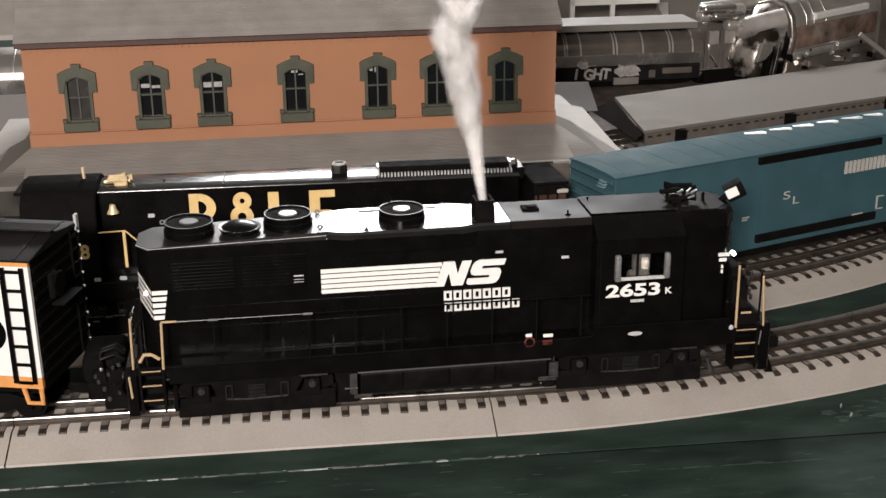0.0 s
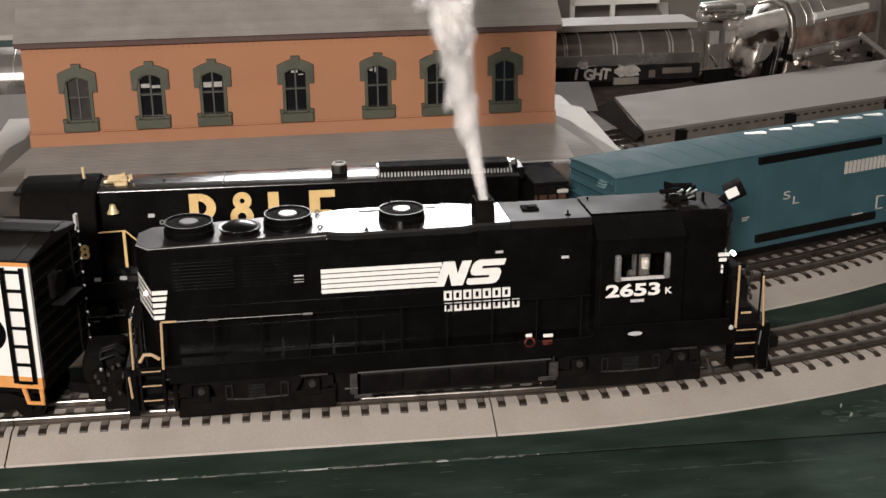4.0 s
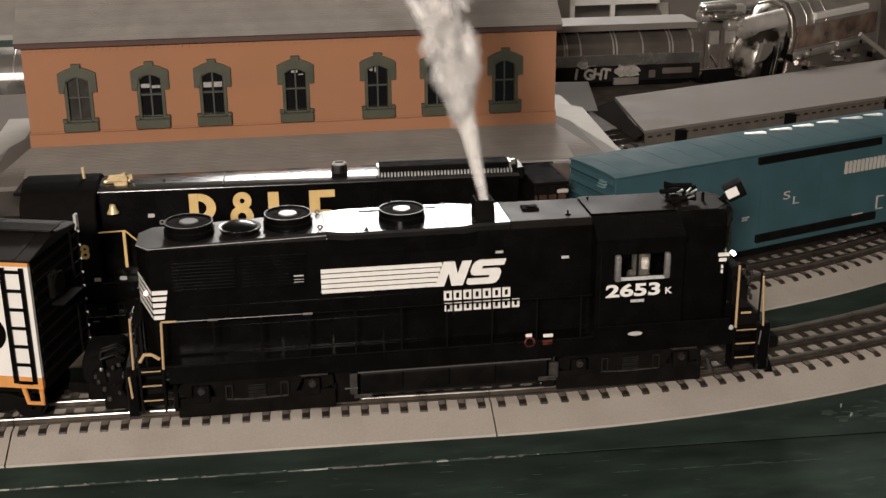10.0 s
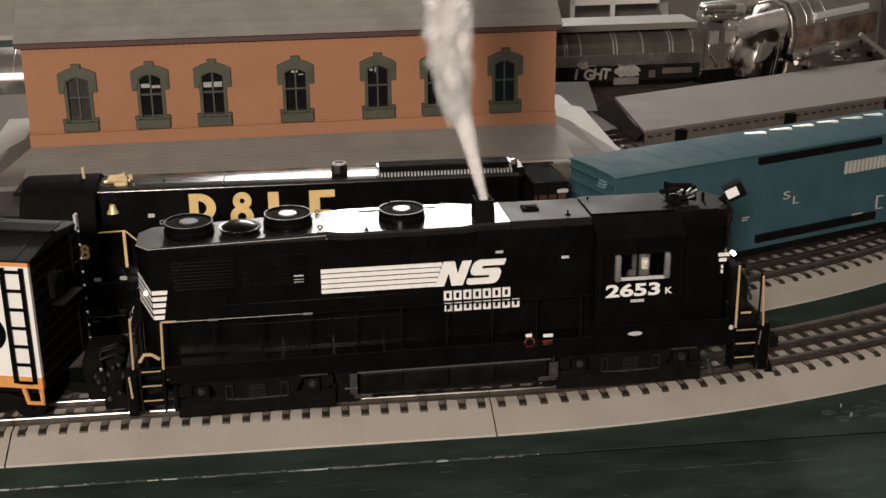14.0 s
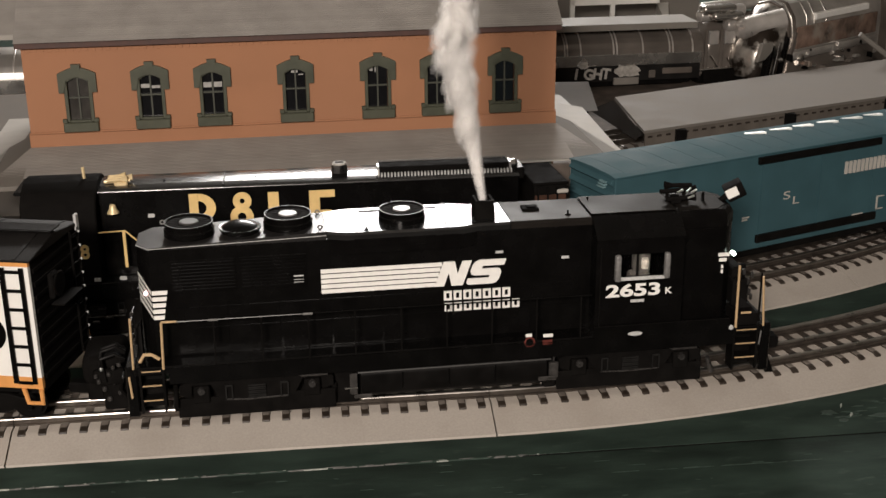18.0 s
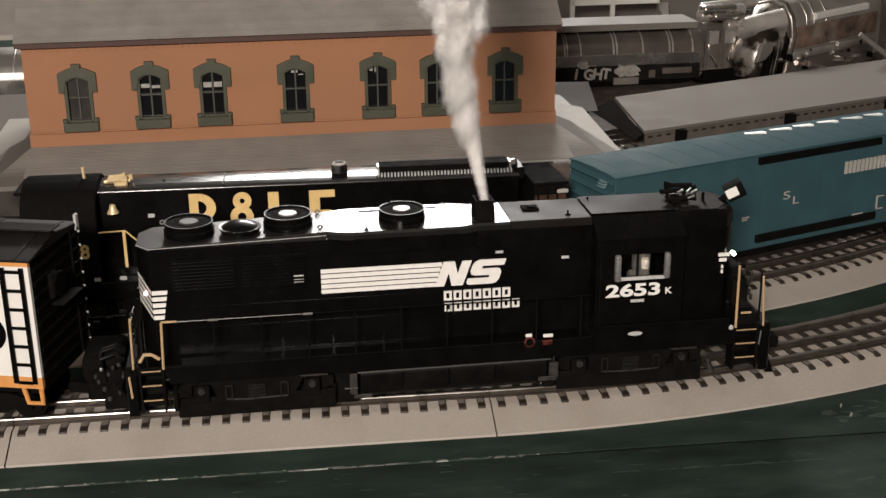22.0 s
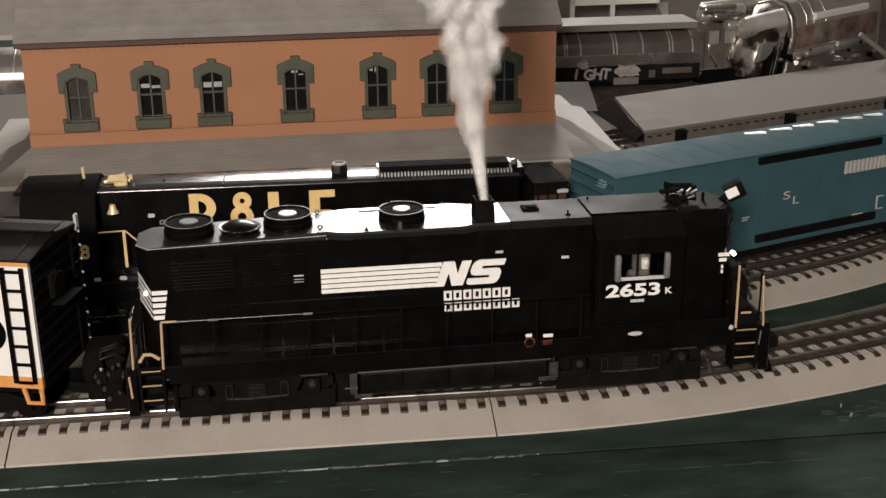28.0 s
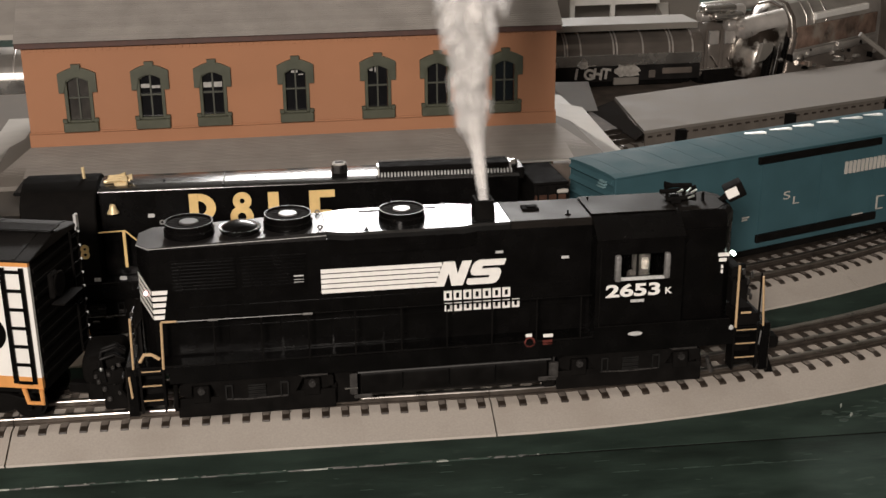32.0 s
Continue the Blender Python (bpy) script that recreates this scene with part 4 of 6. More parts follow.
# pale line painted for the rear roof edge's highlight, gear between trucks and tank, clutter on the rear end
part("roof_edge", tube(bmesh.new(), [(-0.1625, -0.0100, 0.0938), (-0.1560, -0.0180, 0.0938), (-0.0662, -0.0180, 0.0960)], 0.0002, 6), PLACARD, loco, "pale line along the roof edge, drawn for its highlight")
for x0, x1 in ((-0.0660, -0.0520), (0.0490, 0.0560)):
    part("equipment_box", boxm(x0, x1, -0.0200, 0.0200, 0.0010, 0.0240, 0.0008), MATTBLACK, loco)
part("rear_walk", prism(bmesh.new(), [(-0.1660, 0.0342), (-0.1630, 0.0342), (-0.1630, 0.0540), (-0.1650, 0.0520)], "y", -0.0190, -0.0110), FANDISC, loco, "grey worn end step plate")
for y, z in ((-0.0240, 0.0620), (-0.0255, 0.0560), (-0.0235, 0.0500), (-0.0215, 0.0455)):
    part("end_fitting", boxm(-0.1672, -0.1658, y - 0.0010, y + 0.0010, z - 0.0012, z + 0.0012, 0.0004), SATIN, loco)
part("coupler_lever", tube(bmesh.new(), [(-0.1735, -0.0260, 0.0280), (-0.1745, -0.0120, 0.0262), (-0.1750, 0.0, 0.0200)], 0.0006, 6), SATIN, loco)
# block added to darken the coupling gap, where shade hides the clutter
gear = part("gap_block", box(boxm(-0.1960, -0.1735, -0.0130, 0.0200, 0.0180, 0.0340, 0.0045, 3), -0.1900, -0.1735, -0.0180, -0.0130, 0.0200, 0.0290, 0.0022, 2), MATTBLACK, loco, "dark block added to keep the coupling gap unlit")
for k, (y, z, d) in enumerate(((-0.0150, 0.0330, 0.010), (-0.0100, 0.0350, 0.014), (-0.0050, 0.0345, 0.012))):
    part("hose", tube(bmesh.new(), [(-0.1735, y, z), (-0.1780, y - 0.001, z + 0.004), (-0.1850, y - 0.002, z + 0.002), (-0.1735 - d, y - 0.004, z - 0.010)], 0.0011, 8), DARK, gear)
# joints added as the few bright points in the gap
for x, z, m_ in ((-0.1850, 0.0300, GLINT), (-0.1880, 0.0262, SATIN), (-0.1815, 0.0268, CASTING), (-0.1790, 0.0305, SATIN), (-0.1868, 0.0232, SATIN), (-0.1760, 0.0320, CASTING)):
    part("pipe_joint", lathe(bmesh.new(), [(0.0006, -0.0011), (0.0011, -0.0005), (0.0011, 0.0005), (0.0006, 0.0011)], 10, (x, -0.0186, z)), m_, gear)
part("coupler_pocket", box(boxm(-0.1860, -0.1720, -0.0120, 0.0120, 0.0030, 0.0250, 0.0010), -0.1950, -0.1860, -0.0060, 0.0060, 0.0060, 0.0170, 0.0012), MATTBLACK, loco)
for x, y, z in ((-0.1800, -0.0135, 0.0200), (-0.1850, -0.0128, 0.0160), (-0.1770, -0.0140, 0.0140), (-0.1830, -0.0126, 0.0100), (-0.1790, -0.0132, 0.0235)):
    part("pipe_joint", lathe(bmesh.new(), [(0.0008, -0.0014), (0.0014, -0.0006), (0.0014, 0.0006), (0.0008, 0.0014)], 10, (x, y, z)), SATIN, loco)

# ---------------------------------------------------------------- white boxcar coupled behind the locomotive
car = thing("white_boxcar", pose(-0.2253, -0.0010, RAIL, 0, 0, -14.5), "white and orange boxcar with black ladder, coupled behind the locomotive", "boxcar")
HB, HT, HW = 0.0235, 0.0925, 0.0300
part("side_panel", boxm(-0.3000, -0.0022, -HW, -HW + 0.002, HB + 0.0065, HT - 0.0022), CREAM, car, "white painted car side")
part("side_panel", boxm(-0.3000, -0.0022, HW - 0.002, HW, HB + 0.0065, HT - 0.0022), CREAM, car)
for sgn in (-1, 1):
    y0, y1 = sorted((sgn * HW, sgn * (HW - 0.002)))
    part("top_stripe", boxm(-0.3000, 0.0, y0 - 0.0002, y1 + 0.0002, HT - 0.0022, HT), ORANGE, car, "orange top stripe")
    part("bottom_stripe", boxm(-0.3000, 0.0, y0 - 0.0002, y1 + 0.0002, HB, HB + 0.0065), ORANGE, car, "orange bottom stripe")
part("corner_post", boxm(-0.0022, 0.0, -HW - 0.0003, -HW + 0.002, HB + 0.0065, HT - 0.0022), CREAM, car)
part("car_end", boxm(-0.0015, 0.0, -HW + 0.002, HW - 0.002, HB - 0.002, HT), MATTBLACK, car, "black corrugated car end")
for k in range(9):
    z = HB + 0.004 + k * 0.0072
    part("end_rib", boxm(-0.0002, 0.0006, -HW + 0.004, HW - 0.004, z, z + 0.0026, 0.0003), MATTBLACK, car)
part("far_end", boxm(-0.3000, -0.2985, -HW + 0.002, HW - 0.002, HB - 0.002, HT), DARK, car)
part("car_roof", prism(bmesh.new(), [(-HW - 0.0008, HT), (-HW - 0.0008, HT + 0.0012), (0.0, HT + 0.0062), (HW + 0.0008, HT + 0.0012), (HW + 0.0008, HT)], "x", -0.3010, 0.0012, 0.0004), CARBLACK, car, "matt black peaked car roof")
for k in range(9):
    x = -0.008 - 0.033 * k
    part("roof_rib", prism(bmesh.new(), [(-HW, HT + 0.0016), (0.0, HT + 0.0070), (HW, HT + 0.0016), (HW, HT + 0.0008), (0, HT + 0.0060), (-HW, HT + 0.0008)], "x", x, x + 0.0018), CARBLACK, car)
walkway = part("roof_walk", boxm(-0.3005, 0.0020, -0.0055, 0.0055, HT + 0.0074, HT + 0.0084, 0.0002), DARK, car)
for k in range(7):
    part("plank", boxm(-0.0430 * k - 0.0400, -0.0430 * k + 0.0015, -0.0075 + 0.001, -0.0058, HT + 0.0074, HT + 0.0082), DARK, walkway)
part("underframe", boxm(-0.2950, -0.0040, -0.0240, 0.0240, HB - 0.0060, HB, 0.0005), DARK, car)
lad = part("side_ladder", boxm(-0.0150, -0.0124, -HW - 0.0012, -HW - 0.0002, HB + 0.0030, HT - 0.0028), BLACK, car, "black side ladder")
part("ladder_rail", boxm(-0.0048, -0.0024, -HW - 0.0012, -HW - 0.0002, HB + 0.0030, HT - 0.0028), BLACK, lad)
for k in range(7):
    z = HB + 0.0035 + k * 0.0101
    part("rung", boxm(-0.0126, -0.0046, -HW - 0.0014, -HW - 0.0004, z - 0.0009, z + 0.0009, 0.0003), BLACK, lad)
bm = tube(bmesh.new(), [(-0.0106, -HW, HB), (-0.0088, -HW, HB - 0.0082), (-0.0012, -HW, HB - 0.0082), (-0.0012, -HW, HB)], 0.0013, 8)
part("stirrup_step", bm, ORANGE, car, "orange stirrup step")
part("emblem_disc", lathe(bmesh.new(), [(0.0100, -HW - 0.0003), (0.0100, -HW + 0.0001)], 28, (-0.0262, 0, HB + 0.0300), "y"), BLACK, car, "black round emblem")
# far-corner ladder with worn bright rung tips
fl = part("end_ladder", tube(bmesh.new(), [(0.0014, 0.0255, HB), (0.0014, 0.0255, HT)], 0.0006), DARK, car)
part("ladder_rail", tube(bmesh.new(), [(0.0014, 0.0165, HB), (0.0014, 0.0165, HT)], 0.0006), DARK, fl)
for k in range(9):
    z = HB + 0.004 + k * 0.0078
    part("rung", tube(bmesh.new(), [(0.0018, 0.0165, z), (0.0018, 0.0255, z)], 0.0005, 5), MATTBLACK, fl)
    part("rung_tip", boxm(0.0016, 0.0028, 0.0249, 0.0259, z - 0.0005, z + 0.0007, 0.0002), PLACARD, fl)
part("brake_wheel", lathe(bmesh.new(), [(0.0060, 0.0050), (0.0068, 0.0056), (0.0060, 0.0062)], 22, (0, -0.010, HT - 0.018), "x"), DARK, car)
part("brake_housing", boxm(0.0008, 0.0040, -0.0140, -0.0060, HT - 0.0260, HT - 0.0120, 0.001), MATTBLACK, car)
part("end_platform", boxm(0.0008, 0.0080, -0.0120, 0.0120, HT - 0.0300, HT - 0.0290, 0.0002), MATTBLACK, car)
part("end_bracket", boxm(0.0002, 0.0018, 0.0248, 0.0282, HT - 0.0020, HT + 0.0070, 0.0004), PLACARD, car, "grey bracket at the roof corner")
bm = boxm(0.0, 0.0160, -0.0032, 0.0032, 0.0080, 0.0140, 0.0008)
box(bm, 0.0130, 0.0220, -0.0060, 0.0050, 0.0070, 0.0155, 0.0014)
part("coupler", bm, DARK, car)


def car_truck(parent, cx):
    bm = bmesh.new()
    for sgn in (-1, 1):
        y0, y1 = sorted((sgn * 0.0225, sgn * 0.0195))
        prism(bm, [(cx - 0.022, 0.0065), (cx - 0.022, 0.0125), (cx - 0.010, 0.0155), (cx + 0.010, 0.0155), (cx + 0.022, 0.0125), (cx + 0.022, 0.0065), (cx + 0.013, 0.0075), (cx + 0.008, 0.0040), (cx - 0.008, 0.0040), (cx - 0.013, 0.0075)], "y", y0, y1, 0.0004)
    box(bm, cx - 0.005, cx + 0.005, -0.0195, 0.0195, 0.0075, 0.0165)
    tr = part("truck", bm, DARK, parent)
    for ax in (-0.018, 0.018):
        bm = bmesh.new()
        for sgn in (-1, 1):
            lathe(bm, [(0.0002, sgn * 0.0135), (0.0088, sgn * 0.0136), (0.0088, sgn * 0.0146), (0.0078, sgn * 0.0150), (0.0076, sgn * 0.0185), (0.0060, sgn * 0.0185), (0.0002, sgn * 0.0180)], 20, (cx + ax, 0, 0.0077), "y")
        cyl(bm, (cx + ax, -0.0135, 0.0077), (cx + ax, 0.0135, 0.0077), 0.0016, 8)
        part("wheelset", bm, DARK, tr)
    return tr


car_truck(car, -0.034)
car_truck(car, -0.262)

# ---------------------------------------------------------------- second locomotive on the middle track
two = thing("second_locomotive", pose(0, 0.1185, RAIL), "black model diesel locomotive with gold lettering and brass fittings, parked behind", "locomotive")
part("sill", boxm(-0.3000, 0.0440, -0.0290, 0.0290, 0.0290, 0.0340, 0.0006), BLACK, two)
part("long_hood", boxm(-0.2180, 0.0360, -0.0175, 0.0135, 0.0340, 0.0868, 0.0006), BLACK, two)
prof = [(-0.0177, 0.0866), (-0.0177, 0.0874), (-0.0163, 0.0886), (-0.0110, 0.0894), (-0.0020, 0.0899), (0.0050, 0.0897), (0.0120, 0.0889), (0.0137, 0.0876), (0.0137, 0.0866)]
part("hood_roof", prism(bmesh.new(), prof, "x", -0.2180, 0.0362, 0.0003), ROOFBLACK, two, "glossy black rounded hood roof")
part("roof_edge", tube(bmesh.new(), [(-0.2180, -0.0178, 0.0872), (0.0362, -0.0178, 0.0872)], 0.0006, 8), ROOFBLACK, two)
cabp = [(-0.0290, 0.0340), (-0.0290, 0.0760), (-0.0270, 0.0830), (-0.0200, 0.0893), (-0.0100, 0.0925), (-0.0030, 0.0935), (0.0030, 0.0932), (0.0110, 0.0910), (0.0190, 0.0870), (0.0230, 0.0760), (0.0230, 0.0340)]
part("cab", prism(bmesh.new(), cabp, "x", -0.2620, -0.2185, 0.0008), MATTBLACK, two, "dull black rounded cab")
part("cab_roof_lip", boxm(-0.2665, -0.2620, -0.0180, 0.0120, 0.0870, 0.0890, 0.0005), BLACK, two)
part("short_hood", boxm(-0.2920, -0.2622, -0.0175, 0.0175, 0.0340, 0.0640, 0.0015, 2), BLACK, two)
for pts in ([(-0.2975, -0.0275, 0.0340), (-0.2975, -0.0275, 0.0760), (-0.2700, -0.0275, 0.0760), (-0.2640, -0.0275, 0.0720)], [(-0.2720, -0.0275, 0.0760), (-0.2715, -0.0275, 0.0640)],
            [(-0.2990, -0.0275, 0.0680), (-0.2640, -0.0275, 0.0660)]):
    part("gold_rail", tube(bmesh.new(), pts, 0.0008, 6), GOLD, two, "gold painted handrail")
for pts in ([(-0.2227, -0.0270, 0.0650), (-0.2030, -0.0270, 0.0658), (-0.1960, -0.0270, 0.0590)], ):
    part("gold_rail", tube(bmesh.new(), pts, 0.0005, 6), GOLD, two, "gold painted handrail")
part("gold_post", boxm(-0.2046, -0.2028, -0.0274, -0.0264, 0.0425, 0.0660, 0.0003), GOLD, two, "flat gold handrail post")
part("brass_bell", lathe(bmesh.new(), [(0.0036, 0.0754), (0.0032, 0.0764), (0.0023, 0.0778), (0.0019, 0.0795), (0.0017, 0.0804), (0.0005, 0.0809)], 20, (-0.2095, -0.0215, 0)), BRASS, two, "small brass bell")
horn = part("brass_horn", tube(bmesh.new(), [(-0.2150, -0.0080, 0.0908), (-0.2000, -0.0075, 0.0910)], 0.0012, 8), BRASS, two, "brass horn cluster")
for y, l1 in ((-0.0105, -0.2010), (-0.0060, -0.1985), (-0.0020, -0.2030)):
    bm = cyl(bmesh.new(), (-0.2130, y, 0.0922), (l1 - 0.004, y, 0.0926), 0.0010, 10)
    cyl(bm, (l1 - 0.004, y, 0.0926), (l1, y, 0.0927), 0.0010, 10, 0.0022)
    part("trumpet", bm, BRASS, horn)
part("horn_bracket", boxm(-0.2090, -0.2010, -0.0120, -0.0030, 0.0885, 0.0912, 0.0008), BRASS, horn)
part("brass_whistle", cyl(bmesh.new(), (-0.2268, -0.0060, 0.0925), (-0.2272, -0.0060, 0.1000), 0.0009, 10, 0.0010), BRASS, two)
lettering("cab_number", "8", 0.0080, GOLD, two, Matrix.Translation((-0.2295, -0.0294, 0.0503)) @ Matrix.Rotation(radians(90), 4, "X"), "gold number on the cab side", squeeze=0.9, bold=0.0004)


def gold(x0, x1, z0, z1):
    part("gold_bar", boxm(x0, x1, -0.0180, -0.0174, z0 - RAIL, z1 - RAIL, 0.0001), GOLD, two, "large gold livery bar")


# plain gold bars where the large livery initials stand
gold(-0.1651, -0.1597, 0.0730, 0.0975)
arc = [radians(90 - 15 * k) for k in range(13)]
loop = [(-0.1596 + 0.0103 * math.cos(a), 0.0885 - RAIL + 0.0090 * math.sin(a)) for a in arc] + [(-0.1596 + 0.0047 * math.cos(a), 0.0885 - RAIL + 0.0044 * math.sin(a)) for a in arc[::-1]]
part("gold_arch", prism(bmesh.new(), loop, "y", -0.0180, -0.0174), GOLD, two, "rounded gold livery arch")
for zc, r0, r1, dx in ((0.0918, 0.0056, 0.0016, 0.0), (0.0818, 0.0070, 0.0026, -0.0006)):
    part("gold_ring", lathe(bmesh.new(), [(r0, -0.0180 - (0.0002 if r0 < 0.006 else 0)), (r0, -0.0174), (r1, -0.0174), (r1, -0.0180)], 28, (-0.1335 + dx, 0, zc - RAIL), "y", hollow=True), GOLD, two, "large gold livery ring")
gold(-0.1180, -0.1115, 0.0730, 0.0966)
gold(-0.0932, -0.0868, 0.0730, 0.0966)
gold(-0.0868, -0.0776, 0.0920, 0.0966)
gold(-0.0868, -0.0800, 0.0800, 0.0840)
for x, z, w in ((-0.1879, 0.0849, 0.0040), (-0.2213, 0.0499, 0.0040), (-0.2061, 0.0502, 0.0042)):
    part("placard", boxm(x - w / 2, x + w / 2, -0.0300 if z < 0.06 else -0.0181, -0.0290 if z < 0.06 else -0.0172, z - RAIL - 0.0012, z - RAIL + 0.0012, 0.0003), PLACARD, two)
lamp = part("roof_beacon", cyl(bmesh.new(), (-0.0740, -0.0075, 0.0912), (-0.0740, -0.0075, 0.0962), 0.0052, 8, 0.0046), CHROMEDARK, two, "chrome roof beacon with pale top")
part("beacon_foot", boxm(-0.0788, -0.0692, -0.0120, -0.0030, 0.0884, 0.0912, 0.0006), DARK, lamp)
part("beacon_top", cyl(bmesh.new(), (-0.0740, -0.0075, 0.0962), (-0.0740, -0.0075, 0.0972), 0.0044, 16, 0.0040), PALE, lamp)
for y in (-0.0087, -0.0063):
    part("beacon_bar", boxm(-0.0766, -0.0714, y - 0.0004, y + 0.0004, 0.0972, 0.0975), GRILLE, lamp)
rad = part("roof_radiator", boxm(-0.0500, 0.0310, -0.0130, 0.0000, 0.0888, 0.0945, 0.0008), MATTBLACK, two, "black ribbed roof radiator")
for k in range(40):
    x = -0.0490 + k * 0.00205
    part("fin", boxm(x, x + 0.0009, -0.0158, -0.0130, 0.0890, 0.0912), PLACARD, rad)
part("radiator_rail", tube(bmesh.new(), [(-0.0500, 0.0000, 0.0948), (0.0310, 0.0000, 0.0948)], 0.0005, 6), RAILWORN, rad)
for x in (-0.0510, 0.0304):
    part("radiator_clamp", prism(bmesh.new(), [(-0.0160, 0.0885), (-0.0160, 0.0908), (-0.0134, 0.0952), (-0.0080, 0.0956), (-0.0080, 0.0885)], "x", x, x + 0.0010), CHROMEDARK, rad)
part("end_lamp", lathe(bmesh.new(), [(0.0030, 0.0318), (0.0030, 0.0345), (0.0018, 0.0360)], 16, (0, -0.0090, 0.0925), "x"), CHROME, two, "chrome end lamp")
part("end_bracket", boxm(0.0340, 0.0400, -0.0150, 0.0030, 0.0840, 0.0915, 0.001), DARK, two)
for x in (-0.2000, -0.1450, -0.0900, -0.0560):
    part("roof_rivet", lathe(bmesh.new(), [(0.0007, 0.0890), (0.0007, 0.0903), (0.0003, 0.0907)], 8, (x + 0.02, -0.0060, 0)), DARK, two)
part("roof_band", prism(bmesh.new(), [(a, b + 0.0004) for a, b in prof], "x", -0.1445, -0.1437), DARK, two)
part("skirt", boxm(-0.2980, 0.0420, -0.0292, -0.0284, 0.0230, 0.0335), BLACK, two)
bogie(two, -0.2240, -1)
bogie(two, -0.0300, -1)
part("fuel_tank", boxm(-0.1750, -0.0800, -0.0270, 0.0270, 0.0060, 0.0290, 0.003, 2), BLACK, two)
part("walkway_rail", tube(bmesh.new(), [(-0.1960, -0.0270, 0.0590), (0.0400, -0.0270, 0.0590)], 0.0005, 6), BLACK, two)
part("end_sill", boxm(0.0440, 0.0480, -0.0280, 0.0280, 0.0120, 0.0340, 0.0006), BLACK, two)
part("end_post", tube(bmesh.new(), [(0.0450, -0.0200, 0.0340), (0.0450, -0.0200, 0.0560)], 0.0008, 6), DARK, two)
# brown flat wagon between the second locomotive and the teal boxcar
flat = thing("brown_wagon", pose(0.0660, 0.1250, RAIL, 0, 0, 5), "dark reddish-brown wagon end with a white block", "wagon")
RUST = mat("red_brown_wagon", (0.060, 0.030, 0.020), 0.6, vary=0.4, scale=60, spec=0.15)
part("body", boxm(-0.0215, 0.0000, -0.0200, 0.0240, 0.0150, 0.0790, 0.0010), MATTBLACK, flat)
part("roof", boxm(-0.0220, 0.0006, -0.0206, 0.0250, 0.0790, 0.0810, 0.0006), MATTBLACK, flat, "dark brown matt wagon roof")
part("rust_panel", boxm(-0.0215, 0.0000, -0.0212, -0.0200, 0.0560, 0.0730, 0.0004), RUST, flat, "rusty brown panel")
for k in range(4):
    part("end_stake", boxm(-0.0200 + 0.0062 * k, -0.0188 + 0.0062 * k, -0.0216, -0.0200, 0.0200, 0.0780), MATTBLACK, flat)
part("white_block", boxm(-0.0075, 0.0000, -0.0226, -0.0199, 0.0740, 0.0765, 0.0006), PALE, flat, "small white block")
part("far_panel", boxm(-0.0215, 0.0140, 0.0190, 0.0240, 0.0150, 0.0800, 0.0006), SOIL, flat, "dark brown wagon side")
part("deck", boxm(-0.0150, 0.0200, -0.0280, 0.0240, 0.0120, 0.0150, 0.0004), RUST, flat)
for cy in (-0.0130, 0.0130):
    bm = bmesh.new()
    for cx in (-0.0120, 0.0100):
        cyl(bm, (cx, cy - 0.002, 0.0080), (cx, cy + 0.002, 0.0080), 0.0080, 20)
    part("wheels", bm, DARK, flat)

# ---------------------------------------------------------------- teal boxcar
teal = thing("teal_boxcar", pose(0.0965, 0.0985, RAIL, 0, 0, 20.3), "teal ribbed boxcar with pale lettering and black door tracks", "boxcar")
TL, TW, TB, TT = 0.317, 0.0520, 0.0165, 0.0825
part("body", boxm(0.0, TL, 0.0, TW, TB, TT, 0.0006), TEAL, teal)
part("car_roof", prism(bmesh.new(), [(-0.0008, TT), (-0.0008, TT + 0.0010), (TW * 0.12, TT + 0.0018), (TW / 2, TT + 0.0024), (TW * 0.88, TT + 0.0018), (TW + 0.0008, TT + 0.0010), (TW + 0.0008, TT)], "x", -0.0008, TL + 0.0008, 0.0003), TEAL, teal, "teal peaked roof")
for k in range(16):
    x = 0.010 + 0.0198 * k
    part("roof_rib", prism(bmesh.new(), [(0.0010, TT + 0.0011), (TW * 0.12, TT + 0.0019), (TW / 2, TT + 0.00255), (TW * 0.88, TT + 0.0019), (TW - 0.001, TT + 0.0011), (TW - 0.001, TT + 0.0004), (0.0010, TT + 0.0004)], "x", x, x + 0.0062), TEAL, teal)
for k in range(9):
    # bright metal wedges along the far roof edge, standing in for glints on the ribs
    x, l, h = 0.128 + 0.0222 * k, 0.0225 + 0.0012 * math.sin(k * 2.1), 0.0024
    bm = bmesh.new()
    lo = [bm.verts.new(v) for v in ((x, TW - 0.0040, TT + 0.0006), (x + l, TW - 0.0170, TT + 0.0012), (x + l, TW - 0.0120, TT + 0.0009), (x, TW - 0.0004, TT + 0.0003))]
    hi = [bm.verts.new(v) for v in ((x + l, TW - 0.0165, TT + 0.0012 + h), (x + l, TW - 0.0124, TT + 0.0009 + h))]
    for f in ((lo[0], lo[3], lo[2], lo[1]), (lo[0], hi[0], hi[1], lo[3]), (lo[1], lo[2], hi[1], hi[0]), (lo[0], lo[1], hi[0]), (lo[3], hi[1], lo[2])):
        bm.faces.new(f)
    part("rib_glint", bm, GLINT, teal, "bright metal wedge standing in for a roof rib's glint")
for k in range(8):
    z = TB + 0.004 + k * 0.0080
    part("end_rib", prism(bmesh.new(), [(-0.0026, z + 0.0022), (0.0004, z), (0.0004, z + 0.0054), (-0.0010, z + 0.0046)], "y", 0.002, TW - 0.002, 0.0003), TEAL, teal)
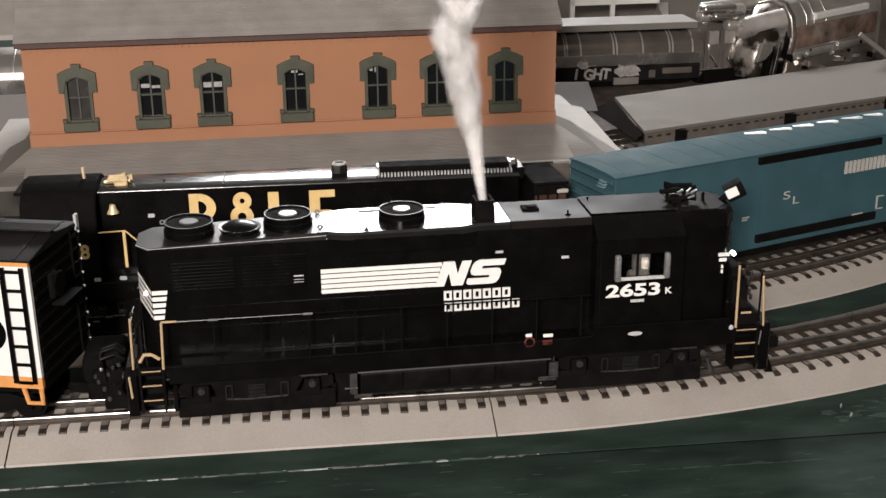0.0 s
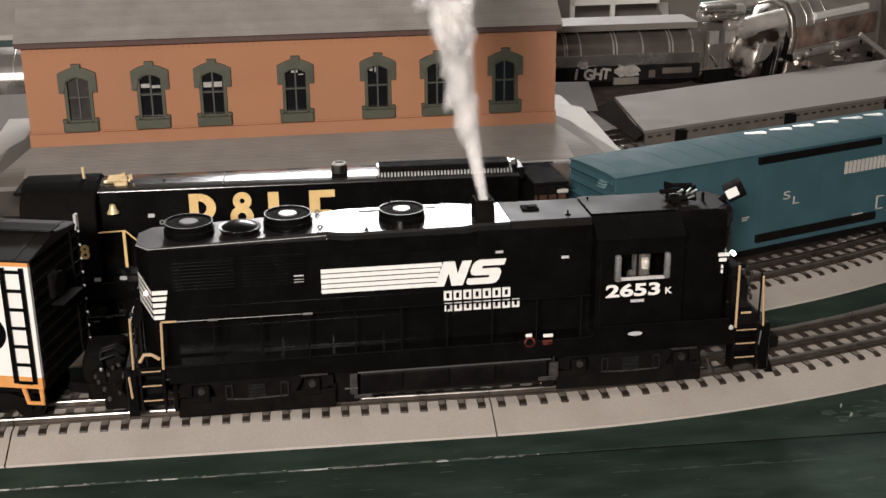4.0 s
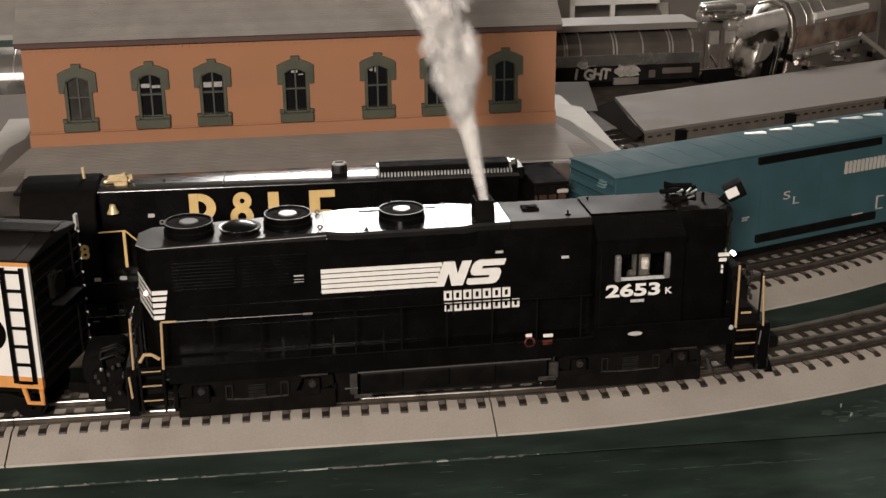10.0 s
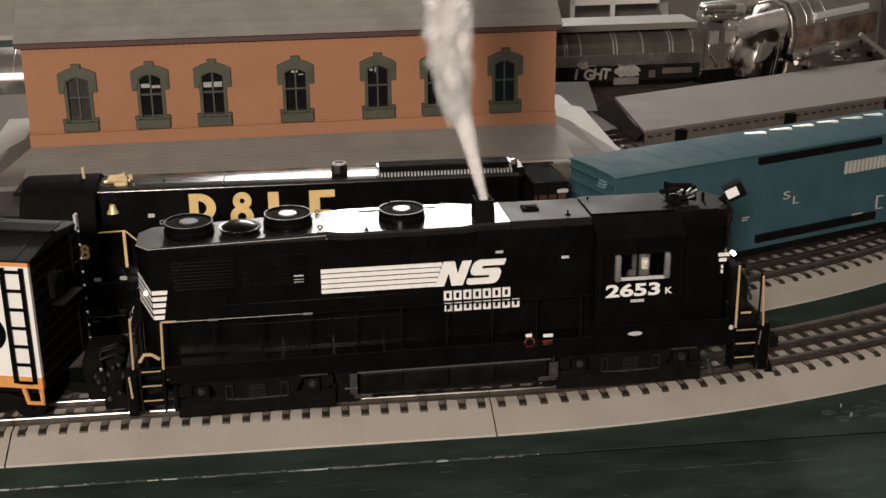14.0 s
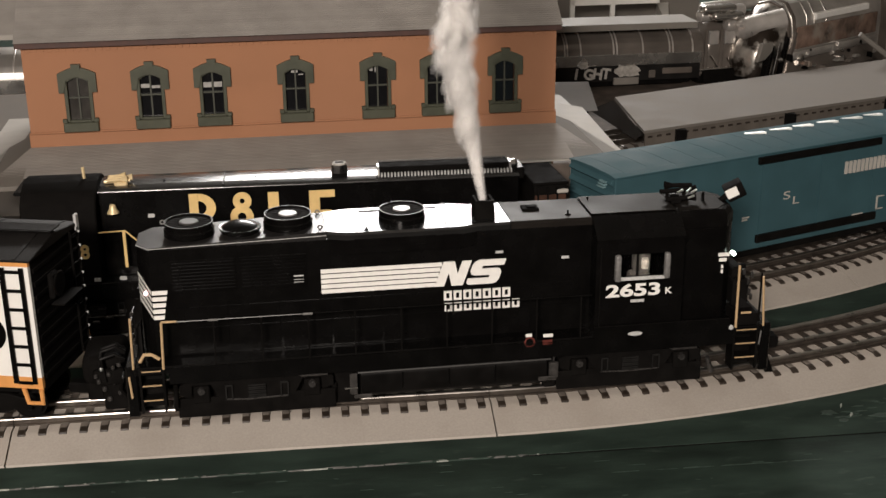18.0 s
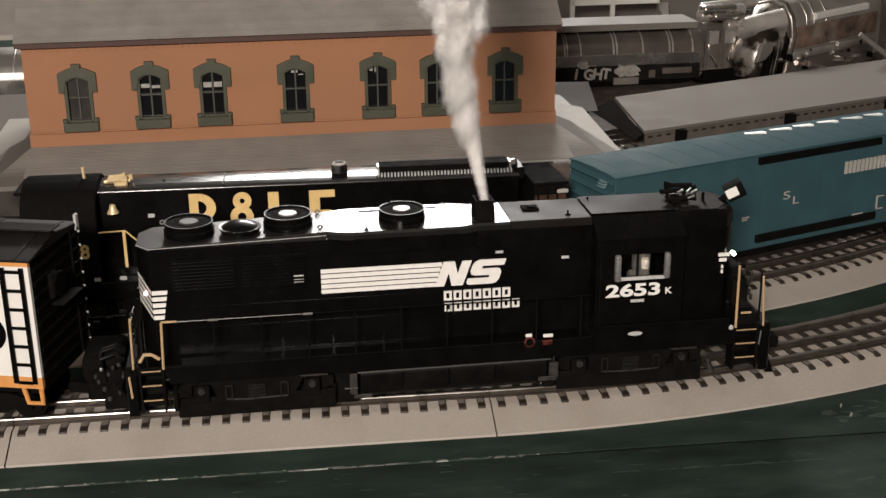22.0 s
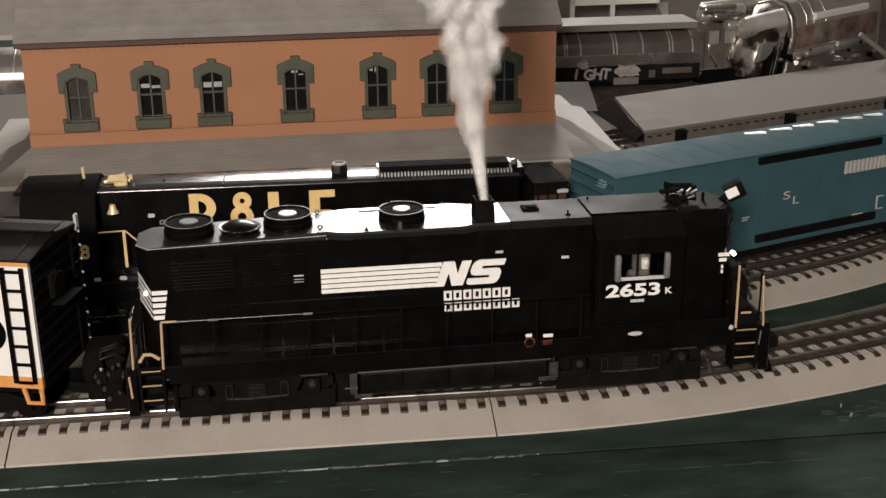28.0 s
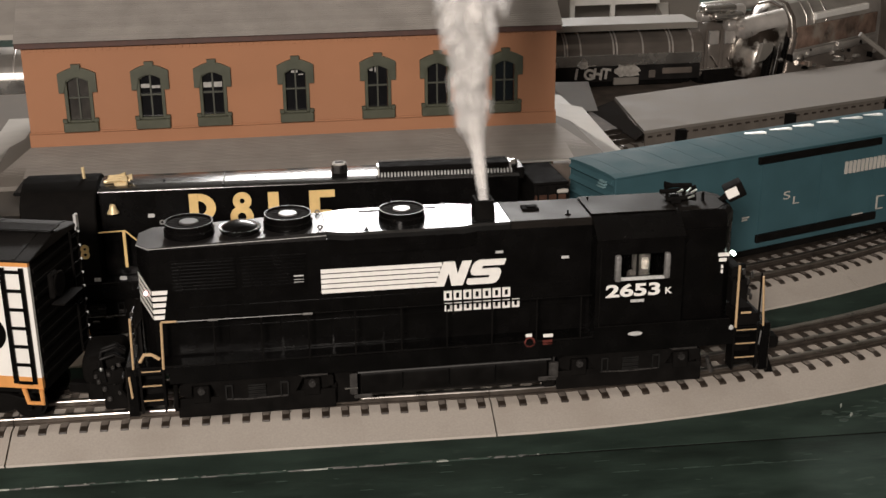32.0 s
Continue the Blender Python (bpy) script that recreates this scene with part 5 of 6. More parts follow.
part("upper_door_track", boxm(0.1135, 0.2230, -0.0022, 0.0002, 0.0766, 0.0815, 0.0004), DARK, teal, "black upper door track")
part("lower_door_track", boxm(0.1160, 0.2250, -0.0022, 0.0002, 0.0212, 0.0268, 0.0004), DARK, teal, "black lower door track")
for x in (0.1180, 0.1700, 0.2200):
    part("door_edge", boxm(x, x + 0.0010, -0.0006, 0.0002, 0.0230, 0.0760), TEAL, teal)
for k in range(12):
    x = 0.1918 + k * 0.0038
    part("name_bar", prism(bmesh.new(), [(x, 0.0590), (x + 0.0021, 0.0590), (x + 0.0023, 0.0678), (x + 0.0002, 0.0678)], "y", -0.0011, 0.0002), PALE, teal, "pale bar of unreadable writing")
tm = lambda x, z: Matrix.Translation((x, -0.0004, z)) @ Matrix.Rotation(radians(90), 4, "X")
lettering("panel_letter", "S", 0.0056, PALE, teal, tm(0.1375, 0.0484), "pale stencilled letter", squeeze=1.9)
lettering("panel_letter", "L", 0.0056, PALE, teal, tm(0.1460, 0.0440), "pale stencilled letter", squeeze=1.7)
for x, z, w in ((0.1035, 0.0400, 0.0060), (0.1035, 0.0383, 0.0045), (0.2035, 0.0265, 0.0100)):
    part("data_bar", boxm(x, x + w, -0.0005, 0.0002, z, z + 0.0011), PALE, teal)
for b4 in ((0.2255, 0.2320, 0.0374, 0.0380), (0.2255, 0.2262, 0.0280, 0.0374), (0.2255, 0.2320, 0.0280, 0.0286)):
    part("outline_bar", boxm(b4[0], b4[1], -0.0012, 0.0002, b4[2], b4[3]), PALE, teal)
for k in range(3):
    part("end_bar", boxm(-0.0034, -0.0008, 0.0090 - 0.0012 * k, 0.0158 - 0.0012 * k, 0.0748 + 0.0020 * k, 0.0758 + 0.0020 * k), TEALWORN, teal)
part("underframe", boxm(0.004, TL - 0.004, 0.006, TW - 0.006, TB - 0.007, TB), DARK, teal)


car_truck(teal, 0.040).location = (0, TW / 2, 0)
car_truck(teal, 0.277).location = (0, TW / 2, 0)

# ---------------------------------------------------------------- brick station
ST = pose(-0.2974, 0.3073, 0.0, 0, 0, 2.436)
stn = thing("brick_station", ST, "orange brick model station with arched green windows and grey roofs", "station")
SL_, SD, ZT = 0.4023, 0.150, 0.1500
WINS = [(0.0376, 0.0), (0.0903, 0.0), (0.1362, 0.0), (0.1985, 0.0), (0.2615, 0.0), (0.3080, 0.0), (0.3615, 0.0)]
WW, WZ0, WZ1 = 0.0076, 0.0935, 0.1290
# front wall in strips, so that the openings go through it
xs = [0.0]
for x, _ in WINS:
    xs += [x - WW, x + WW]
xs.append(SL_)
for i in range(0, len(xs), 2):
    part("wall_panel", boxm(xs[i], xs[i + 1], 0.0, 0.004, 0.0, ZT), BRICK, stn, "orange brick wall between windows")
for i in range(1, len(xs) - 1, 2):
    part("wall_panel", boxm(xs[i], xs[i + 1], 0.0, 0.004, 0.0, WZ0), BRICK, stn)
    part("wall_panel", boxm(xs[i], xs[i + 1], 0.0, 0.004, WZ1, ZT), BRICK, stn)
part("end_wall", boxm(0.0, 0.004, 0.004, SD, 0.0, ZT), BRICK, stn)
part("end_wall", boxm(SL_ - 0.004, SL_, 0.004, SD, 0.0, ZT), BRICK, stn)
part("back_wall", boxm(0.004, SL_ - 0.004, SD - 0.004, SD, 0.0, ZT), BRICK, stn)
part("water_table", boxm(-0.0008, SL_ + 0.0008, -0.0010, 0.0, 0.0850, 0.0866, 0.0003), BRICK, stn)
part("plinth", boxm(-0.0010, SL_ + 0.0010, -0.0008, 0.0, 0.0600, 0.0848), BRICK, stn)
part("cornice", boxm(-0.0035, SL_ + 0.0030, -0.0050, 0.0, 0.1500, 0.1548, 0.0003), BRICKDARK, stn, "dark red cornice under the eave")
for k in range(76):
    x = 0.003 + k * 0.00525
    part("dentil", boxm(x, x + 0.0030, -0.0005, 0.0, 0.1462, 0.1500, 0.0002), BRICK, stn)
part("inside_floor", boxm(0.004, SL_ - 0.004, 0.004, SD - 0.004, 0.070, 0.074), DARK, stn)
# pale strips laid on some panes stand for reflections in the glass
PANEGLARE = mat("pale_pane_reflection", (0.36, 0.35, 0.33), 0.5, vary=0.25, scale=300)
GLARESTRIPS = {1: ((-0.0072, -0.0008, 0.1165, 0.1195), (0.0008, 0.0070, 0.1160, 0.1182)), 2: ((-0.0070, -0.0008, 0.1150, 0.1190), (0.0008, 0.0070, 0.1150, 0.1190)),
          3: ((-0.0030, 0.0020, 0.1235, 0.1255), (0.0025, 0.0062, 0.1215, 0.1225)), 4: ((-0.0060, -0.0035, 0.1225, 0.1262), (-0.0020, -0.0010, 0.1215, 0.1262))}
for wi, (x, _) in enumerate(WINS):
    w = part("window", boxm(x - 0.0002, x + 0.0002, 0.0012, 0.0022, WZ0, WZ1), MUNTIN, stn, "green framed arched sash window")
    part("pane", boxm(x - WW, x + WW, 0.0026, 0.0030, WZ0, WZ1), PALEGLASS if wi == 0 else DARKGLASS, w)
    part("meeting_rail", boxm(x - WW, x + WW, 0.0008, 0.0024, 0.1108, 0.1122, 0.0002), MUNTIN, w)
    part("bottom_rail", boxm(x - WW, x + WW, -0.0010, 0.0024, WZ0 - 0.0004, WZ0 + 0.0012, 0.0002), TRIM, w)
    part("muntin", boxm(x - 0.0006, x + 0.0006, 0.0010, 0.0024, WZ0, WZ1), MUNTIN, w)
    for sgn in (-1, 1):
        a, b = sorted((x + sgn * WW, x + sgn * (WW + 0.0026)))
        part("jamb", boxm(a, b, -0.0014, 0.0024, WZ0, WZ1, 0.0003), TRIM, w)
    bm = bmesh.new()
    n = 15
    inner = [(x - 0.0102, 0.1160)] + [(x - 0.0080 + 0.0160 * i / 8, 0.1252 + 0.0024 * math.sin(math.pi * i / 8)) for i in range(9)] + [(x + 0.0102, 0.1160)]
    outer = [(x - 0.0138, 0.1160)] + [(x - 0.0138 + 0.0276 * i / 8, 0.1302 + 0.0046 * math.sin(math.pi * i / 8)) for i in range(9)] + [(x + 0.0138, 0.1160)]
    rows_ = []
    for y in (-0.0028, 0.0):
        rows_.append(([bm.verts.new((a, y, b)) for a, b in inner], [bm.verts.new((a, y, b)) for a, b in outer]))
    k = len(inner)
    for i in range(k - 1):
        for q in ((rows_[0][0][i], rows_[0][0][i + 1], rows_[0][1][i + 1], rows_[0][1][i]),
                  (rows_[1][0][i], rows_[1][1][i], rows_[1][1][i + 1], rows_[1][0][i + 1]),
                  (rows_[0][1][i], rows_[0][1][i + 1], rows_[1][1][i + 1], rows_[1][1][i]),
                  (rows_[0][0][i], rows_[1][0][i], rows_[1][0][i + 1], rows_[0][0][i + 1])):
            bm.faces.new(q)
    for e in (0, k - 1):
        bm.faces.new((rows_[0][0][e], rows_[0][1][e], rows_[1][1][e], rows_[1][0][e]))
    part("window_hood", bm, TRIM, w, "dark green arched window hood")
    for bx0, bx1, bz0, bz1 in GLARESTRIPS.get(wi, ()):
        part("pane_reflection", boxm(x + bx0, x + bx1, 0.0023, 0.0025, bz0, bz1), PANEGLARE, w, "pale strip on the pane, drawn for a reflection")
    part("arch_filler", prism(bmesh.new(), [(x - 0.0080, 0.1290)] + [(x - 0.0080 + 0.0160 * i / 8, 0.1235 + 0.0032 * math.sin(math.pi * i / 8)) for i in range(9)] + [(x + 0.0080, 0.1290)], "y", -0.0006, 0.0004), TRIM, w)
    part("keystone", prism(bmesh.new(), [(x - 0.0028, 0.1325), (x + 0.0028, 0.1325), (x + 0.0034, 0.1372), (x - 0.0034, 0.1372)], "y", -0.0036, 0.0), TRIM, w)
    s = part("window_sill", boxm(x - 0.0128, x + 0.0128, -0.0040, 0.0, 0.0862, 0.0934, 0.0006), TRIM, w)
    for sgn in (-1, 1):
        part("sill_block", boxm(x + sgn * 0.0113 - 0.0018, x + sgn * 0.0113 + 0.0018, -0.0036, 0.0, 0.0934, 0.0962, 0.0004), TRIM, w)


def courses(parent, quad, n, thick, name="shingle_course"):
    """Overlapping courses laid on a roof slope, from the eave up."""
    a, b, c, d = (Vector(q) for q in quad)      # eave start, eave end, top end, top start
    nrm = (b - a).cross(d - a).normalized()
    for i in range(n):
        f0, f1 = i / n, (i + 1.0) / n
        p0, p1 = a.lerp(d, f0), b.lerp(c, f0)
        q0, q1 = a.lerp(d, f1), b.lerp(c, f1)
        bm = bmesh.new()
        lo = [bm.verts.new(v) for v in (p0, p1, q1, q0)]
        hi = [bm.verts.new(v + nrm * t) for v, t in ((p0, thick), (p1, thick), (q1, thick * 0.25), (q0, thick * 0.25))]
        bm.faces.new(lo[::-1])
        bm.faces.new(hi)
        for j in range(4):
            bm.faces.new((lo[j], lo[(j + 1) % 4], hi[(j + 1) % 4], hi[j]))
        part(name, bm, SHINGLE, parent)


EV = 0.1548
main = part("main_roof", prism(bmesh.new(), [(-0.0080, EV), (SD / 2, EV + 0.060), (SD + 0.008, EV)], "x", -0.0035, SL_ + 0.0030), SHINGLE, stn, "grey shingle gable roof")
courses(main, ((-0.0035, -0.0082, EV), (SL_ + 0.003, -0.0082, EV), (SL_ + 0.003, SD / 2, EV + 0.0605), (-0.0035, SD / 2, EV + 0.0605)), 46, 0.00022)
# platform canopy that runs round the house
CD, CE, CZ = 0.064, 0.046, 0.064
can = part("platform_canopy", boxm(-CE + 0.004, SL_ + CE - 0.004, -CD + 0.004, SD - 0.004, CZ - 0.003, CZ - 0.001), PALE, stn, "grey shingle canopy round the station")
courses(can, ((-CE * 0.55, -CD, CZ), (SL_ + CE * 0.55, -CD, CZ), (SL_ + 0.001, -0.001, 0.0752), (-0.001, -0.001, 0.0752)), 26, 0.0002)
for sg, e in ((-1, 0.0), (1, SL_)):
    def solid(name, q, thick, material, label):
        bm = bmesh.new()
        bmesh.ops.solidify(bm, geom=[bm.faces.new([bm.verts.new((e + sg * a, b, c)) for a, b, c in q])], thickness=thick)
        part(name, bm, material, can, label)
    bm = bmesh.new()
    foot = [(0.0, -CD), (0.0255, -CD), (0.0255, 0.0445), (0.0170, 0.0700), (0.0170, 0.1180), (0.0, 0.1180)]
    lo = [bm.verts.new((e + sg * a, b, CZ - 0.0030)) for a, b in foot]
    hi = [bm.verts.new((e + sg * a, b, CZ + 0.0003)) for a, b in foot[:-1]] + [bm.verts.new((e, 0.1180, 0.0752))]
    ridge = bm.verts.new((e, 0.0, 0.0752))
    for q in ((ridge, hi[0], hi[1]), (ridge, hi[1], hi[2]), (ridge, hi[2], hi[3], hi[5]), (hi[3], hi[4], hi[5]), lo[::-1]):
        bm.faces.new(q)
    for j in range(5):
        bm.faces.new((lo[j], lo[j + 1], hi[j + 1], hi[j]))
    bm.faces.new((lo[5], lo[0], hi[0], ridge, hi[5]))
    part("end_slope", bm, GREYROOF, can, "grey end slope of the canopy")
    solid("edge_strip", [(0.0255, -CD, CZ + 0.0002), (0.0400, -CD, CZ - 0.001), (0.0495, 0.0956, CZ - 0.001), (0.0290, 0.1180, CZ - 0.001), (0.0170, 0.1180, CZ + 0.0002), (0.0170, 0.0700, CZ + 0.0002), (0.0255, 0.0445, CZ + 0.0002)], 0.0022, PALE, "pale edge strip of the canopy")
for k in range(9):
    x = -CD + 0.02 + k * (SL_ + 2 * CD - 0.04) / 8
    part("canopy_post", boxm(x - 0.002, x + 0.002, -CD + 0.010, -CD + 0.014, 0.0, CZ - 0.002, 0.0003), TRIM, stn)

# ---------------------------------------------------------------- platforms, sheds and silver trains at the back
def slab_on(corners, z0, z1):
    bm = bmesh.new()
    lo = [bm.verts.new((x, y, z0)) for x, y in corners]
    hi = [bm.verts.new((x, y, z1)) for x, y in corners]
    bm.faces.new(lo[::-1])
    bm.faces.new(hi)
    n = len(corners)
    for j in range(n):
        bm.faces.new((lo[j], lo[(j + 1) % n], hi[(j + 1) % n], hi[j]))
    return bm


shed = thing("platform_roof", pose(0, 0, 0), "long low grey platform roof on short dark posts", "platform")
part("roof_slab", slab_on([(0.2170, 0.4564), (0.690, 0.6266), (0.730, 0.7936), (0.2241, 0.5937)], 0.0272, 0.0300), GREYROOF, shed, "flat grey platform roof")
bm = bmesh.new()
top = [bm.verts.new(v) for v in ((0.2230, 0.5925, 0.0268), (0.2160, 0.4570, 0.0268), (0.2110, 0.4620, 0.0200), (0.1990, 0.5990, 0.0160))]
bmesh.ops.solidify(bm, geom=[bm.faces.new(top)], thickness=0.0020)
# near-black colour stands for the shade under this end of the roof
part("end_slope", bm, SLOPE, shed, "sloped end of the platform roof, shade put in its colour")
SLOTBROWN = mat("dark_brown_slot", (0.045, 0.036, 0.030), 0.8, vary=0.3, scale=200, spec=0.05)
SIDEWALL = mat("brown_grey_platform_side", (0.135, 0.116, 0.100), 0.8, vary=0.15, scale=60, bump=0.1, bscale=500, spec=0.1)
part("side_wall", slab_on([(0.2190, 0.4590), (0.690, 0.6286), (0.690, 0.6320), (0.2190, 0.4624)], 0.0, 0.0272), SIDEWALL, shed, "brown-grey side of the platform")
for k in range(44):
    x = 0.222 + 0.0098 * k
    part("slot", slab_on([(x, 0.4580 + (x - 0.2190) * 0.36), (x + 0.0046, 0.4597 + (x - 0.2190) * 0.36), (x + 0.0036, 0.4624 + (x - 0.2190) * 0.36), (x - 0.0010, 0.4608 + (x - 0.2190) * 0.36)], 0.0222, 0.0238), SLOTBROWN, shed, "short dark slot")
for x, y in ((0.2560, 0.4690), (0.3800, 0.5130), (0.5040, 0.5580), (0.260, 0.560), (0.45, 0.64)):
    part("post", boxm(x - 0.005, x + 0.005, y - 0.004, y + 0.004, 0.0, 0.0272, 0.0005), DARK, shed)
third = Path(5.0, 0.0, 0.0)
far_track = thing("far_track", pose(0.10, 0.470, 0, 0, 0, 17.5), "grey roadbed track beside the platform", "train track")
part("roadbed", sweep(third, 0.098, 0.9, BED, 0.1), GREYROOF, far_track)
for v in RAILS:
    part("rail", sweep(third, 0.098, 0.9, shifted(RAILP, v), 0.1), STEELDARK, far_track)
for i in range(60):
    share("tie", tie_master, pose(0.104 + i * 0.0125, 0, 0), far_track)
annex = thing("grey_shed", pose(0.113, 0.500, 0, 0, 0, 2.4), "grey sloped shed roof beside the station", "shed")
bm = bmesh.new()
top = [bm.verts.new(v) for v in ((-0.005, 0.0, 0.039), (0.0715, 0.0, 0.039), (0.0880, 0.0950, 0.046), (-0.005, 0.105, 0.046))]
bmesh.ops.solidify(bm, geom=[bm.faces.new(top)], thickness=0.0025)
part("shed_roof", bm, GREYROOF, annex)
part("shed_wall", boxm(0.0, 0.065, 0.01, 0.10, 0.0, 0.036), DARK, annex)
annex2 = thing("grey_shed", pose(-0.47, 0.440, 0, 0, 0, 2.4), "grey sloped shed roof beside the station", "shed")
part("shed_roof", prism(bmesh.new(), [(0.0, 0.052), (0.0, 0.055), (0.080, 0.068), (0.080, 0.065)], "x", -0.05, 0.165), GREYROOF, annex2)
part("shed_wall", boxm(-0.04, 0.16, 0.01, 0.075, 0.0, 0.052), DARK, annex2)


def streamliner(name, m, length, r, skin, label, bands, low=CHROMEDULL, z0=0.010, zs=0.040, rise=0.80):
    ob = thing(name, m, label, "train car", group="silver trains at the back")
    prof = [(-r, z0), (-r, zs)] + [(-r * math.cos(a * math.pi / 12), zs + r * rise * math.sin(a * math.pi / 12)) for a in range(1, 12)] + [(r, zs), (r, z0)]
    part("body", prism(bmesh.new(), prof, "x", 0.0, length, 0.0012, 2), skin, ob)
    part("side_band", boxm(0.002, length - 0.002, -r - 0.0012, -r + 0.001, zs - 0.013, zs, 0.0004), low, ob, "dull grey side band")
    for x in bands:
        part("roof_hoop", prism(bmesh.new(), [(a * 1.02, b + (0.0007 if b > zs else 0)) for a, b in prof[1:-1]], "x", x, x + 0.0018, 0.0003), SILVER, ob)
    for cx in (0.035, length - 0.035):
        car_truck(ob, cx)
    return ob


sc = streamliner("silver_passenger_car", pose(0.100, 0.785, 0, 0, 0, 2.0), 0.272, 0.030, SMOKED, "dark mirror-finish car with chrome hoops and a pale crest",
                 [0.062, 0.105, 0.108, 0.124, 0.163, 0.167, 0.198, 0.230, 0.234, 0.258])
for k, ch in enumerate("IGHT"):
    lettering("car_letter", ch, 0.0110, CRESTGREY, sc, Matrix.Translation((0.1165 + 0.0108 * k, -0.0334, 0.0140)) @ Matrix.Rotation(radians(90), 4, "X") @ Matrix(((1, 0.30, 0, 0), (0, 1, 0, 0), (0, 0, 1, 0), (0, 0, 0, 1))), "pale slanted letter on the car side", depth=0.0006, bold=0.0006)
part("lower_side", boxm(0.002, 0.268, -0.0324, -0.0300, 0.009, 0.0268, 0.0004), CARBLACK, sc, "dark lower side of the car")
for x0, x1, z0, z1, m_ in ((0.206, 0.214, 0.012, 0.021, SMOKED), (0.222, 0.258, 0.016, 0.023, BROWNCAR), (0.164, 0.194, 0.005, 0.0135, BOARDGREY)):
    part("side_box", boxm(x0, x1, -0.0345, -0.0290, z0, z1, 0.0008), m_, sc, "small equipment box on the car side")
for cx, w, h, zc in ((0.128, 0.016, 0.010, 0.029), (0.180, 0.040, 0.017, 0.021)):
    pts = []
    for i in range(18):
        a = 2 * math.pi * i / 18
        k = 0.8 + 0.3 * noise.noise(Vector((i * 0.9, cx * 50, 0)))
        pts.append((cx + 0.5 * w * k * math.cos(a), zc + 0.5 * h * k * math.sin(a)))
    part("crest", prism(bmesh.new(), pts, "y", -0.0342, -0.0292), CRESTGREY, sc, "pale ragged crest")
part("top_board", boxm(-0.05, 0.262, -0.034, 0.020, 0.0680, 0.0755, 0.0006), BOARDGREY, sc, "pale grey board along the car top")
part("under_box", boxm(0.10, 0.25, -0.026, 0.020, 0.002, 0.012, 0.001), DARK, sc)
lc = streamliner("silver_passenger_car", pose(-0.60, 0.600, 0.03, 0, 0, 2.5), 0.262, 0.032, DENTED, "bright silver passenger car behind the station", [0.05, 0.10, 0.15, 0.2, 0.232, 0.252])
part("stand", boxm(0.0, 0.262, -0.03, 0.03, -0.03, 0.002), DARK, lc)

prof_n = [(-0.030, 0.010), (-0.031, 0.045), (-0.027, 0.062), (-0.016, 0.074), (0.0, 0.078), (0.016, 0.074), (0.027, 0.062), (0.031, 0.045), (0.030, 0.010)]


def loft(sections):
    bm = bmesh.new()
    rings = [[bm.verts.new((x, a * sw, 0.010 + (b - 0.010) * sz)) for a, b in prof_n] for x, sw, sz in sections]
    k = len(prof_n)
    for r0, r1 in zip(rings, rings[1:]):
        for i in range(k):
            bm.faces.new((r0[i], r0[(i + 1) % k], r1[(i + 1) % k], r1[i]))
    bm.faces.new(rings[0][::-1])
    bm.faces.new(rings[-1])
    return bm


nose_car = thing("silver_locomotive", pose(0.366, 0.800, 0, 0, 0, 10), "chrome streamlined locomotive with tall window posts and roof tubes", "locomotive", group="silver trains at the back")
part("body", loft([(0.0, 0.80, 0.55), (0.006, 0.92, 0.66), (0.014, 1.0, 0.86), (0.026, 1.0, 0.95), (0.078, 1.0, 1.0)]), SMOKED, nose_car)
for x, w in ((0.010, 0.012), (0.030, 0.014), (0.052, 0.012)):
    part("window", boxm(x, x + w, -0.0322, -0.0290, 0.046, 0.062, 0.0006), SILVER, nose_car, "bright reflecting window")
for x in (0.004, 0.024, 0.047, 0.066):
    part("window_post", boxm(x, x + 0.004, -0.0340, -0.0296, 0.012, 0.064, 0.0010), SMOKED, nose_car)
for x, z in ((0.012, 0.034), (0.034, 0.030), (0.052, 0.036)):
    part("trim_rod", tube(bmesh.new(), [(x, -0.0330, z), (x + 0.009, -0.0335, z - 0.014)], 0.0015, 8), CHROME, nose_car)
part("pilot", boxm(-0.004, 0.060, -0.036, 0.026, 0.0, 0.016, 0.003, 2), DARK, nose_car)
part("pilot_deck", boxm(-0.004, 0.060, -0.037, -0.020, 0.016, 0.019, 0.001), CHROMEDULL, nose_car)
for y, x0, x1, z in ((-0.020, 0.000, 0.062, 0.078), (-0.002, 0.012, 0.095, 0.083), (-0.030, 0.030, 0.085, 0.067)):
    bm = cyl(bmesh.new(), (x0, y, z), (x1, y + 0.006, z + 0.004), 0.0075, 20)
    bmesh.ops.bevel(bm, geom=[e for e in bm.edges if abs((e.verts[0].co - e.verts[1].co).length) < 0.004], offset=0.003, segments=3, profile=0.5, affect="EDGES")
    part("roof_tube", bm, SILVER, nose_car)
part("horn_pod", lathe(bmesh.new(), [(0.0050, 0.060), (0.0062, 0.064), (0.0062, 0.076), (0.0045, 0.081), (0.001, 0.083)], 18, (0.047, -0.030, 0)), SMOKED, nose_car)
car_truck(nose_car, 0.045)
PANEL = mat("brown_mottled_panel", (0.20, 0.135, 0.105), 0.22, vary=0.7, scale=45, bump=0.3, bscale=120, spec=0.7, stain=((0.30, 0.26, 0.22), 34, 0.50, 0.62, 0.8))
gc = thing("silver_streamliner", pose(0.4170, 0.7600, 0, 0, 0, 34), "silver streamlined train with a brown picture panel along its side", "train car", group="silver trains at the back")
part("body", loft([(0.050, 1.0, 1.24), (0.30, 1.0, 1.28)]), DENTED, gc)
part("nose", loft([(0.0, 0.35, 0.35), (0.004, 0.60, 0.55), (0.014, 0.82, 0.80), (0.030, 0.96, 1.02), (0.050, 1.0, 1.24)]), NOSEMIX, gc, "mottled chrome nose")
